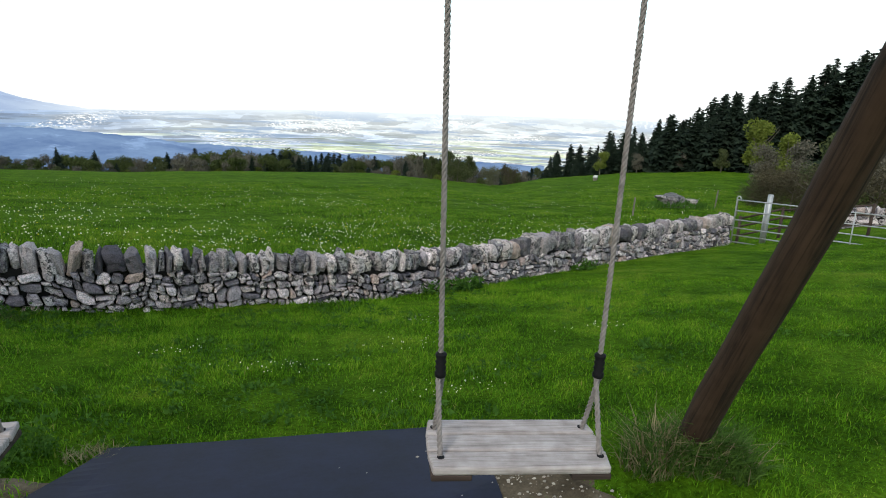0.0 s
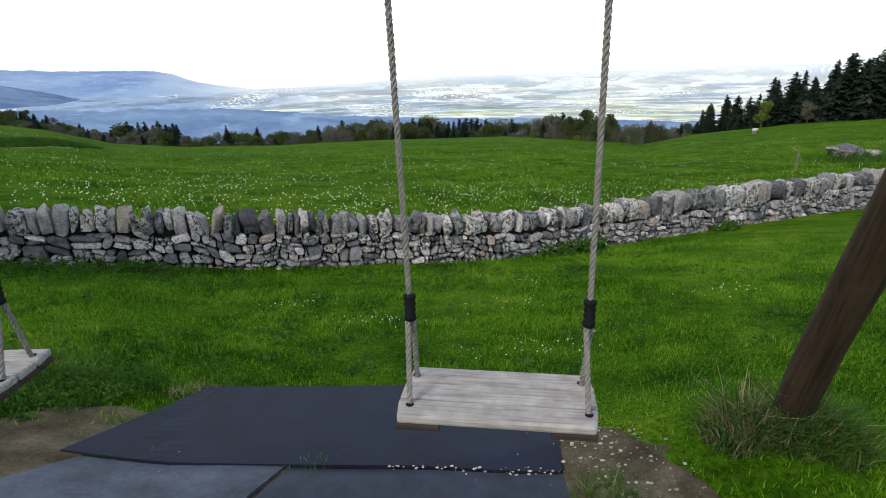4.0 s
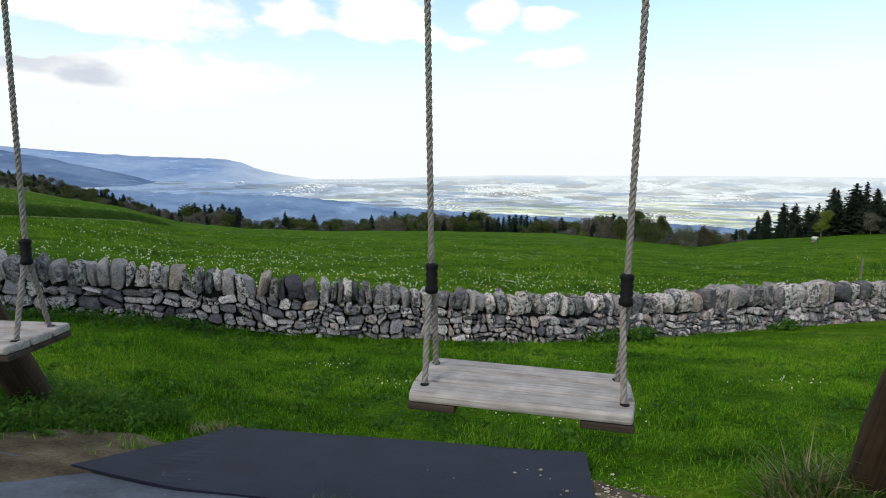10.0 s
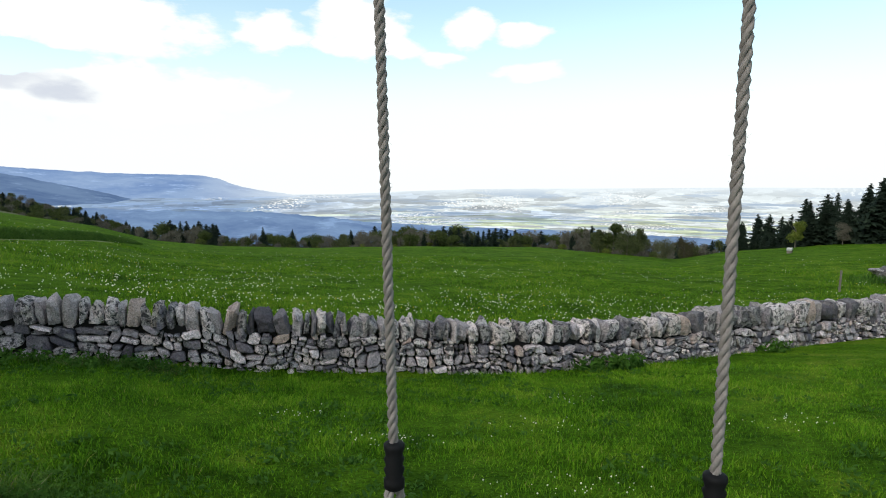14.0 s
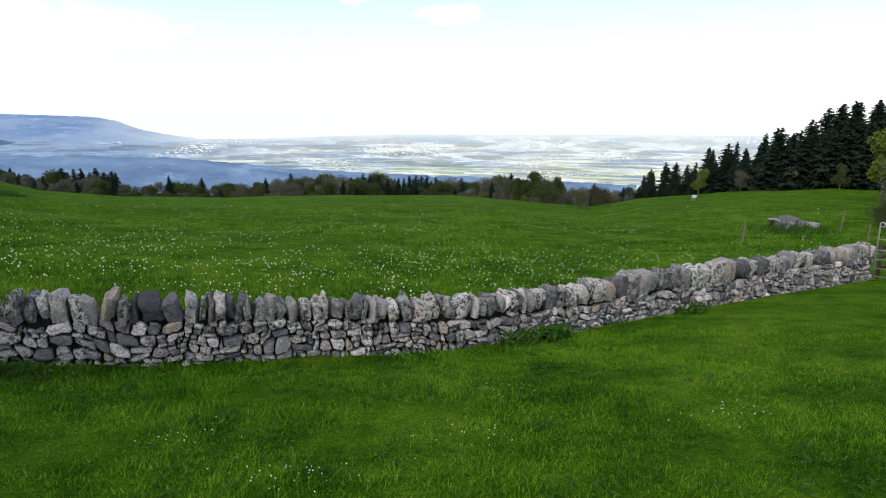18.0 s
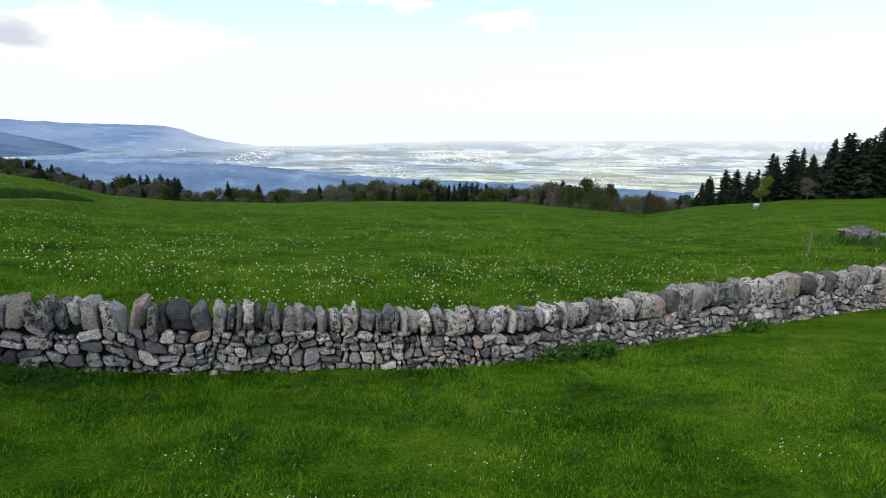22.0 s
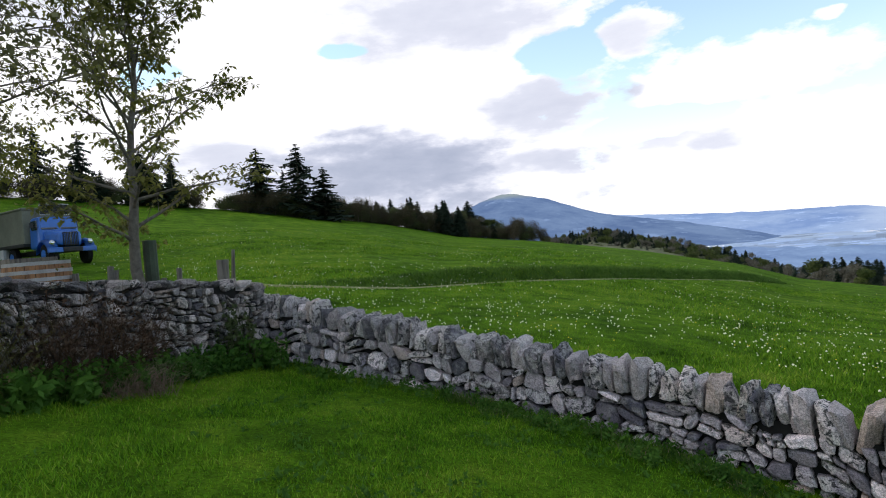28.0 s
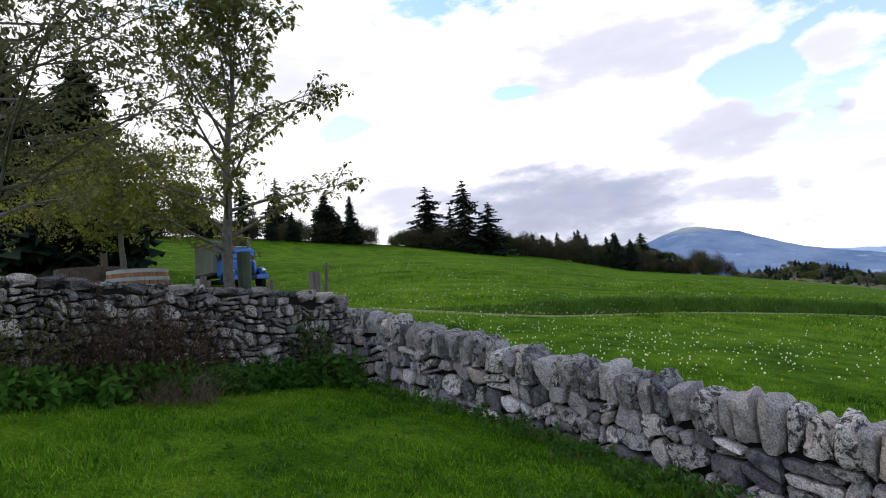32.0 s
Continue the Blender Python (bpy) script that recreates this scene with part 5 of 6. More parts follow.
    for a, r, src, s in ((-34.6, 84, dec[2], 0.55), (-32.3, 88, dec[0], 0.62), (-31.0, 90, dec[2], 0.5), (-33.6, 86, bush, 1.5), (-38.6, 84, scrub, 1.0), (-29.8, 92, dec[1], 0.5)):
        x, y = polar(a, r)
        planted(src, x, y, s, 90 * a)
    # the western brow: spruces with scrub at their feet
    for a, top, r, w in ((67.5, 9.8, 88, 1.3), (65.1, 9.4, 88, 1.15), (66.3, 7.8, 90, 1.2),
                         (64.5, 7.2, 90, 0.8), (70.5, 8.2, 86, 1.0), (72.5, 9.0, 85, 1.1), (75, 8.5, 84, 1.1), (78, 9.5, 82, 1.2), (39.6, 3.1, 110, 1.0), (40.8, 3.8, 109, 0.9), (44.4, 4.3, 107, 0.9), (48.2, 4.5, 103, 0.9), (50.3, 4.7, 102, 1.0)):
        x, y = polar(a, r)
        h = EYE_Z + r * math.tan(radians(top)) - float(height(x, y))
        planted(rng.choice(con[:6]), x, y, h / 10, rng.uniform(0, 360), widen=w)
    for a, top, r, w, src in ((57.9, 9.75, 92, 1.75, 6), (54.3, 10.0, 92, 1.6, 7), (52.0, 7.75, 93, 1.9, 6), (55.7, 7.7, 95, 1.3, 7)):
        x, y = polar(a, r)
        planted(con[src], x, y, (EYE_Z + r * math.tan(radians(top)) - float(height(x, y))) / 10, 40 * a, widen=w)
    for k in range(26):
        a = 53.0 + 8.6 * rng.random()
        x, y = polar(a, 90 + 2 * rng.random())
        planted(rng.choice((scrub, bush, bush)), x, y, rng.uniform(0.8, 1.0) * float(np.interp(a, (53, 56, 59, 62), (0.9, 1.35, 1.2, 0.6))), rng.uniform(0, 360), widen=1.2)
    a = 51.0
    while a > 33.5:
        r = float(np.interp(a, CREST_AZ, CREST_R)) + rng.uniform(-2, 4)
        top = np.interp(a, (33.5, 34.9, 36, 38.4, 40.5, 44.4, 48.2, 52.1, 53), (0.1, 0.6, 1.3, 2.7, 3.5, 4.0, 4.1, 4.8, 5.2)) + rng.uniform(-0.9, 0.15)
        x, y = polar(a, r)
        h = max(1.2, EYE_Z + r * math.tan(radians(top)) - float(height(x, y)))
        planted(rng.choice(con[:6]) if rng.random() < 0.3 else rng.choice(dec), x, y, h / 8, rng.uniform(0, 360), widen=rng.uniform(1.0, 1.5))
        a -= rng.uniform(0.3, 0.7)
    for k in range(170):
        a = 50.5 + 2.5 * rng.random() if k < 8 else rng.uniform(31, 51) if k < 112 else rng.uniform(62, 94)
        r = float(np.interp(a, CREST_AZ, CREST_R)) - rng.uniform(0, 3)
        planted(rng.choice((scrub, scrub, bush)), *polar(a, r), rng.uniform(0.8, 1.25) * (1.2 if k < 36 else 0.75 if k < 112 else 0.9), rng.uniform(0, 360))
    for k in range(14):
        a = rng.uniform(63, 94)
        planted(rng.choice(dec), *polar(a, float(np.interp(a, CREST_AZ, CREST_R)) + 2), rng.uniform(0.45, 0.75), rng.uniform(0, 360))
    # the wooded knoll beyond the brow to the north-west
    knoll = []
    for i in range(300):
        a = 10.5 + 24.0 * ((i * 0.618) % 1.0)
        r = 290 - 65 * (i / 300) ** 1.3
        top = np.interp(a, (10.5, 11.7, 14.9, 22, 27.6, 32.9, 34.5), (-4.6, -4.1, -2.9, -0.8, 0.4, -0.5, -1.0)) - rng.uniform(0.0, 0.5) - (290 - r) * 0.022
        x, y = polar(a, r)
        h = rng.uniform(5.5, 9.5)
        z = EYE_Z + r * math.tan(radians(top)) - h
        if r < 238 and rng.random() < 0.35:
            planted(lime, x, y, h / 12, rng.uniform(0, 360), z=z, widen=1.4)
        elif rng.random() < 0.5:
            planted(rng.choice(con[:6]), x, y, h / 10, rng.uniform(0, 360), z=z, widen=1.25)
        else:
            planted(rng.choice(dec), x, y, h / 7.4, rng.uniform(0, 360), z=z, widen=1.2)
    for src, (x, y) in zip((*con, *dec, lime, bush, scrub), (polar(-76, 110), polar(-77, 108), polar(-78, 112), polar(-79, 109), polar(-80, 115), polar(-81, 107), polar(72, 90), polar(75, 88), polar(80, 84), polar(83, 82), polar(86, 83), polar(90, 80), polar(-74, 60), polar(84, 80), polar(88, 79))):
        src.matrix_basis = pose(x, y, float(height(x, y)))
    # ground of the knoll
    verts, faces, na, nr = [], [], 50, 10
    for i in range(na):
        a = 8 + 30 * i / (na - 1)
        e = float(np.interp(a, (8, 10.5, 11.7, 14.9, 22, 27.6, 32.9, 38), (-6.5, -5.4, -4.9, -3.9, -1.8, -0.7, -1.6, -2.2)))
        for j in range(nr):
            r = 200 + 110 * j / (nr - 1)
            verts.append((*polar(a, r), EYE_Z + r * math.tan(radians(e)) - (305 - r) * 0.045 - 2 * (j == nr - 1)))
    for i in range(na - 1):
        for j in range(nr - 1):
            k = i * nr + j
            faces.append((k, k + nr, k + nr + 1, k + 1))
    tagged(bulk("ground_knoll", verts, faces, MAT_KNOLL, smooth=True), "wooded knoll with scrub and rough grass", "hill", kind="structure")


MAT_KNOLL = plain("knoll_scrub", (0.075, 0.08, 0.035), 1.0, 0, 0.3, 0.2, 0.0)
build_woods()


# ---- field gate and what stands by it ----
def bar(name, a, b, r, mat, parent, sides=8, label=""):
    return part(name, tube(bmesh.new(), [a, b], r, sides), mat, parent, label, smooth=True)


def build_gate(p0, p1, z0, z1, label):
    """A tubular steel gate between two points in plan: six rails, uprights and a looped end."""
    gate = thing("field_gate", pose(p0[0], p0[1], z0), label, "gate", "steel gates")
    w = math.hypot(p1[0] - p0[0], p1[1] - p0[1])
    gate.rotation_euler = (0, math.asin((z0 - z1) / w) if abs(z0 - z1) < w else 0, math.atan2(p1[1] - p0[1], p1[0] - p0[0]))
    h = 1.36
    loop = [(0, 0, 0.0), (0, 0, h + 0.02)] + [(0.05 - 0.05 * math.cos(a), 0, h + 0.02 + 0.06 * math.sin(a)) for a in np.linspace(0.2, math.pi, 8)] + [(0.1, 0, h - 0.02)]
    part("end_post", tube(bmesh.new(), loop, 0.021, 8), MAT_STEEL, gate, smooth=True)
    for k, z in enumerate((0.03, 0.24, 0.47, 0.72, 1.0, h - 0.03)):
        bar("rail", (0.0, 0, z), (w, 0, z), 0.019, MAT_STEEL, gate)
    for x in (0.78, w - 0.8, w):
        bar("upright", (x, 0, 0), (x, 0, h), 0.017, MAT_STEEL, gate)
    return gate


build_gate((16.62, 9.72), (17.9, 6.15), -1.36, -1.30, "galvanised tubular steel field gate, closed")
build_gate((17.95, 6.05), (19.2, 2.6), -1.30, -1.2, "second leaf of the galvanised steel field gate")


def build_post(name, x, y, r, h, mat, label, sink=0.3, lean=(0, 0), category="post", taper=0.92, sides=10):
    z = float(height(x, y))
    ob = thing(name, pose(x, y, z), label, category)
    bm = tube(bmesh.new(), [(0, 0, -sink), (lean[0] * 0.5, lean[1] * 0.5, h * 0.5), (lean[0], lean[1], h)], [r, r * (1 + taper) / 2, r * taper], sides)
    for v in bm.verts:
        v.co += 0.12 * r * Vector((noise.noise(v.co * 9 + Vector((x, y, 0))), noise.noise(v.co * 9 + Vector((y, x, 3))), 0))
    part("shaft", bm, mat, ob, smooth=mat is MAT_STEEL)
    return ob


build_post("gate_post", 17.35, 9.15, 0.075, 1.5, MAT_STEEL, "thick galvanised steel gate post", sides=16, taper=1.0)


def build_rail_fence(p, q, posts, rails, label):
    """A low wooden fence: posts between two points in plan and rails nailed to them."""
    ob = thing("wooden_fence", pose(0, 0, 0), label, "fence")
    spots = [Vector((*p, 0)).lerp(Vector((*q, 0)), k / (posts - 1)) for k in range(posts)]
    for k, v in enumerate(spots):
        z = float(height(v.x, v.y))
        bar("post", (v.x, v.y, z - 0.3), (v.x + 0.02 * (k % 2), v.y, z + 1.02), 0.05, MAT_BATTEN, ob)
    for h in rails:
        for a, b in zip(spots, spots[1:]):
            bar("rail", (a.x, a.y, float(height(a.x, a.y)) + h), (b.x, b.y, float(height(b.x, b.y)) + h * 1.04), 0.032, MAT_BATTEN, ob)


build_rail_fence((18.6, 10.7), (20.4, 7.6), 4, (0.35, 0.66, 0.94), "dark weathered wooden rail fence behind the steel gate")
build_wall("wall_beyond_gate", (23.4, 24.4, 25.8, 27.0), (10.8, 10.0, 8.0, 4.5), (-1.72, -1.75, -1.75, -1.7), (-0.72, -0.62, -0.55, -0.5), MAT_STONE, "grey dry stone wall beyond the gate", 0.16, 15, 0.26, core=0.5)


def build_boulder(name, at, size, seed, mat, label, flat=0.55):
    """A rough rock with broken faces."""
    bm = bmesh.new()
    bmesh.ops.create_icosphere(bm, subdivisions=3, radius=0.5)
    for v in bm.verts:
        c = v.co.copy()
        n1 = noise.noise(c * 2.2 + Vector((seed, 0, 0)))
        v.co *= 1 + 0.45 * n1 + 0.15 * noise.noise(c * 6 + Vector((0, seed, 0)))
        v.co.z = min(v.co.z, 0.28 + 0.05 * n1)
    ob = part(name, bm, mat)
    ob.matrix_basis = Matrix.Translation(at) @ pose(0, 0, 0, 0, 0, seed * 40) @ Matrix.Diagonal((*size, 1))
    return tagged(ob, label, "rock", "rocks in the meadow")


RX, RY = 27.9, 20.1
RZ = float(height(RX, RY))
build_boulder("boulder", (RX, RY, RZ + 0.36), (2.0, 1.3, 1.15), 1, MAT_STONE_DARK, "mossy limestone outcrop rising from the meadow")
build_boulder("boulder", (RX - 0.60, RY + 0.25, RZ + 0.52), (1.1, 0.8, 0.36), 2, MAT_STONE, "pale limestone slab leaning on the outcrop")
build_boulder("boulder", (RX + 0.5, RY - 0.45, RZ + 0.25), (1.1, 0.9, 0.9), 3, MAT_STONE_DARK, "low dark rock at the outcrop's foot")
rngm = np.random.default_rng(77)
mx, my = RX + rngm.normal(0, 0.9, 2200), RY + rngm.normal(-0.2, 0.75, 2200)
blades("mound_grass", mx, my, height(mx, my) + 0.34 * np.exp(-((mx - RX) ** 2 + (my - RY) ** 2) / 1.4), rngm.uniform(0.1, 0.32, 2200), np.full(2200, 0.03), MAT_WEED, 0.7, 8, "rank dark grass round the rock outcrop")
build_post("fence_stake", 22.5, 18.4, 0.045, 0.85, MAT_POST, "short grey weathered wooden stake in the meadow", lean=(0.03, 0))
build_post("fence_stake", 27.6, 16.2, 0.04, 0.75, MAT_POST, "short grey wooden stake behind the wall", lean=(-0.05, 0.02))
build_post("fence_stake", 29.6, 18.7, 0.04, 1.0, MAT_POST, "thin grey stake beside the rock outcrop", lean=(0.08, 0))


def build_trough():
    """A pale trough on legs, far out on the meadow."""
    x, y = 55.4, 51.9
    ob = thing("water_trough", pose(x, y, float(height(x, y)), 0, 0, 38), "pale metal water trough on the meadow", "trough")
    bm = bmesh.new()
    box(bm, (1.2, 0.55, 0.26), (0, 0, 0.42), 0.05)
    bmesh.ops.inset_region(bm, faces=[f for f in bm.faces if f.normal.z > 0.9], thickness=0.05, depth=-0.2)
    part("basin", bm, MAT_PALE, ob)
    for sx in (-0.48, 0.48):
        bm = bmesh.new()
        box(bm, (0.08, 0.48, 0.4), (sx, 0, 0.12), 0.01)
        part("support", bm, MAT_POST, ob)


MAT_PALE = plain("pale_metal", (0.42, 0.43, 0.42), 0.5, 0.2, 0.08, 3.0)
build_trough()


# ---- farm track and bank across the western meadow ----
def build_track():
    pts = list(zip(TRACK_X, TRACK_Y))
    verts, faces = [], []
    fine = []
    for a, b in zip(pts, pts[1:]):
        for k in range(8):
            fine.append((a[0] + (b[0] - a[0]) * k / 8, a[1] + (b[1] - a[1]) * k / 8))
    for i, (x, y) in enumerate(fine):
        j = min(i + 1, len(fine) - 1)
        h = max(0, j - 1)
        d = Vector((fine[j][0] - fine[h][0], fine[j][1] - fine[h][1], 0)).normalized()
        for k, o in enumerate((-0.11, -0.04, 0.04, 0.11)):
            o *= 1 + 0.3 * noise.noise((x, y, k))
            px, py = x - d.y * o, y + d.x * o
            verts.append((px, py, float(height(px, py)) + (0.03 if 0 < k < 3 else -0.03)))
    for i in range(len(fine) - 1):
        faces += [(4 * i + k, 4 * i + k + 1, 4 * i + k + 5, 4 * i + k + 4) for k in range(3)]
    tagged(raw("track", verts, [f[::-1] for f in faces], MAT_TRACK, smooth=True), "pale gravel farm track across the meadow", "track", kind="structure")


def scatter_bank():
    """Long dark grass on the face of the bank beside the track."""
    rng = np.random.default_rng(19)
    n = 26000
    y = rng.uniform(13, 62, n)
    x = np.interp(y, TRACK_Y, TRACK_X) - 0.2 - rng.uniform(0, 1.0, n) ** 1.3 * 0.95
    h = rng.uniform(0.10, 0.26, n) * np.clip((y - 12) / 6, 0.3, 1)
    blades("bank_grass", x, y, height(x, y), h, np.full(n, 0.028), MAT_TUFT, 0.9, 21, "long dark grass on the bank above the track", simple=True)


scatter_bank()
MAT_TRACK = plain("track_gravel", (0.17, 0.18, 0.08), 0.95, 0, 0.2, 2.0, 0.01)
build_track()


# ---- behind the side wall: trees, truck, barrels, posts ----
def build_leader_tree(name, label, mat, h, first, reach, limbs, per_tip, leaf, seed, trunk_r, rise=0.55, droop=0.0, clump=0.16, top_reach=0.3):
    """A tree with one straight leader and many limbs that fork into leafy twigs."""
    rs, rn = random.Random(seed), np.random.default_rng(seed)
    tree = thing(name, pose(0, 0, 0), label, "tree")
    spine = [Vector((0.04 * math.sin(k * 1.1 + seed), 0.04 * math.cos(k * 1.7), h * k / 10 - 0.2)) for k in range(11)]
    part("trunk", tube(bmesh.new(), spine, [trunk_r * (1 - 0.9 * (k / 10) ** 0.8) + 0.006 for k in range(11)], 12), MAT_BARK, tree, smooth=True)
    v, f = [], []
    for i in range(limbs):
        t = (i + rs.random() * 0.6) / limbs
        z = h * (first + (0.97 - first) * t)
        a = i * 2.4 + rs.uniform(-0.4, 0.4)
        ln = reach * (1 - (1 - top_reach) * t ** 1.2) * rs.uniform(0.75, 1.15)
        d = Vector((math.cos(a), math.sin(a), rise * rs.uniform(0.6, 1.3))).normalized()
        p = Vector((0, 0, z - 0.2))
        pts = [p]
        for k in range(6):
            d = (d + Vector((rs.uniform(-0.13, 0.13), rs.uniform(-0.13, 0.13), rs.uniform(-0.05, 0.09) - droop * k))).normalized()
            pts.append(pts[-1] + d * ln / 6)
        r0 = 0.012 + 0.024 * (1 - t)
        bm = bmesh.new()
        tube(bm, pts, [r0 * (1 - 0.8 * k / 6) for k in range(7)], 6, cap=False)
        for k in range(1, 7):
            for s in range(3):
                e = (d + Vector((rs.uniform(-1, 1), rs.uniform(-1, 1), rs.uniform(-0.5, 0.8) - 6 * droop))).normalized()
                q = pts[k] + e * ln * rs.uniform(0.16, 0.34)
                tube(bm, [pts[k], pts[k].lerp(q, 0.5) + Vector((0, 0, 0.02)), q], [0.007, 0.005, 0.002], 3, cap=False)
                leaf_cloud(v, f, q, clump, per_tip, leaf, rn)
                leaf_cloud(v, f, pts[k].lerp(q, 0.55), clump, max(1, per_tip // 2), leaf, rn)
        part("limb", bm, MAT_BARK, tree, smooth=True)
    bulk("crown", np.array(v), np.array(f), mat, tree)
    return tree


def build_maple(name, label, mat, h, reach, seed):
    """A young tree: a slim leader, steep forking limbs, and leaves hanging in rosettes from the twig ends."""
    rs, rn = random.Random(seed), np.random.default_rng(seed)
    tree = thing(name, pose(0, 0, 0), label, "tree")
    spine = [Vector((0.05 * math.sin(k * 0.9), 0.10 * math.sin(k * 0.45) + 0.03 * math.cos(k * 1.9), h * k / 12 - 0.2)) for k in range(13)]
    part("trunk", tube(bmesh.new(), spine, [0.125 * (1 - 0.94 * (k / 12) ** 0.6) + 0.004 for k in range(13)], 12), MAT_BARK, tree, smooth=True)
    v, f = [], []

    def rosette(at, size):
        for _ in range(rs.randint(3, 6)):
            a, e = rs.uniform(0, 2 * math.pi), rs.uniform(-0.9, 0.45)
            out = np.array((math.cos(a) * math.cos(e), math.sin(a) * math.cos(e), math.sin(e)))
            side = np.array((-math.sin(a), math.cos(a), rs.uniform(-0.5, 0.5)))
            base = np.array(at) + out * rs.uniform(0.01, 0.05)
            s = size * rs.uniform(0.65, 1.25)
            tip = base + out * s + np.array((0, 0, -0.35 * s))
            k = len(v)
            v.extend((base, base + out * s * 0.5 + side * s * 0.36, tip, base + out * s * 0.5 - side * s * 0.36))
            f.append((k, k + 1, k + 2, k + 3))

    limbs = 34
    for i in range(limbs):
        t = (i + rs.random() * 0.6) / limbs
        z = h * (0.28 + 0.69 * t ** 0.9)
        k0 = min(11, int(z / h * 12))
        p = spine[k0].lerp(spine[k0 + 1], z / h * 12 - k0)
        a = i * 2.4 + rs.uniform(-0.5, 0.5)
        ln = reach * float(np.interp(t, (0, 0.3, 0.7, 1.0), (0.80, 0.95, 0.52, 0.16))) * rs.uniform(0.75, 1.12)
        d = Vector((math.cos(a), math.sin(a), rs.uniform(0.12, 0.65) + 0.75 * t)).normalized()
        pts = [p]
        for k in range(6):
            d = (d + Vector((rs.uniform(-0.16, 0.16), rs.uniform(-0.16, 0.16), rs.uniform(-0.10, 0.12)))).normalized()
            pts.append(pts[-1] + d * ln / 6)
        r0 = 0.010 + 0.022 * (1 - t)
        bm = bmesh.new()
        tube(bm, pts, [r0 * (1 - 0.82 * k / 6) for k in range(7)], 6, cap=False)
        for k in range(1, 7):
            for _ in range(1 if k == 1 else 3 if k < 5 else 5):
                e = (d + Vector((rs.uniform(-1.1, 1.1), rs.uniform(-1.1, 1.1), rs.uniform(-0.6, 0.7)))).normalized()
                q = pts[k] + e * (0.10 + ln * rs.uniform(0.10, 0.30))
                m = pts[k].lerp(q, 0.5) + Vector((0, 0, 0.03))
                tube(bm, [pts[k], m, q], [0.006, 0.004, 0.002], 3, cap=False)
                rosette(q, 0.082)
                rosette(pts[k].lerp(q, 0.78), 0.075)
                if rs.random() < 0.8:
                    rosette(m, 0.075)
        part("limb", bm, MAT_BARK, tree, smooth=True)
    bulk("crown", np.array(v), np.array(f), mat, tree)
    return tree


MAT_MAPLE = leaf_material("maple_leaves", (0.070, 0.076, 0.023), (0.27, 0.265, 0.08), 0.45)
maple = build_maple("maple_tree", "young maple with sparse olive spring leaves behind the wall", MAT_MAPLE, 6.3, 1.85, 71)
maple.matrix_basis = pose(-8.87, 5.94, float(height(-8.87, 5.94)), 0, 0, 150)
old = build_leader_tree("ash_tree", "tall sparse tree with small budding leaves", MAT_ASH, 9.5, 0.24, 4.7, 72, 13, 0.054, 72, 0.15, 0.35, 0.02, 0.22)
old.matrix_basis = pose(-11.6, 2.75, float(height(-11.6, 2.75)), 0, 0, 10)


def near_woods():
    m = leaf_material("mossy_yellow_leaves", (0.080, 0.088, 0.015), (0.25, 0.25, 0.05), 0.45)
    t = build_leader_tree("lime_tree", "broad drooping tree with yellow-green spring leaves", m, 7.8, 0.40, 4.9, 46, 13, 0.12, 73, 0.2, 0.25, 0.035, 0.5, 0.75)
    t.matrix_basis = pose(-36.0, 5.6, float(height(-36.0, 5.6)), 0, 0, 200)
    for x, y, h, r, s in ((-47, 3.6, 15, 5.0, 81), (-52, -2.0, 18, 6.0, 82)):
        c = build_conifer("spruce_tree", "large dark spruce with low sweeping boughs", h, r, s, 32, 13, 0.10, 0.08)
        c.matrix_basis = pose(x, y, float(height(x, y)), 0, 0, s * 30)


near_woods()

MAT_BLUE = plain("blue_paint", (0.020, 0.115, 0.42), 0.32, 0, 0.12, 2.0, 0.0, 0.5)
MAT_TARP = plain("grey_green_tarp", (0.17, 0.175, 0.14), 0.8, 0, 0.12, 1.5, 0.01)
MAT_BLACK = plain("black_iron", (0.02, 0.02, 0.022), 0.6, 0, 0.2, 5.0)
MAT_CHROME = plain("dull_chrome", (0.6, 0.62, 0.64), 0.25, 0.9, 0.05, 5.0)
MAT_GREYPAINT = plain("grey_paint", (0.42, 0.44, 0.46), 0.5, 0, 0.1, 3.0)


def glass_material():
    m, t, b = material("window_glass", 0.05, 0, 0.5)
    b.inputs["Base Color"].default_value = (0.05, 0.07, 0.08, 1)
    b.inputs["Transmission Weight"].default_value = 0.35
    return m


MAT_GLASS = glass_material()


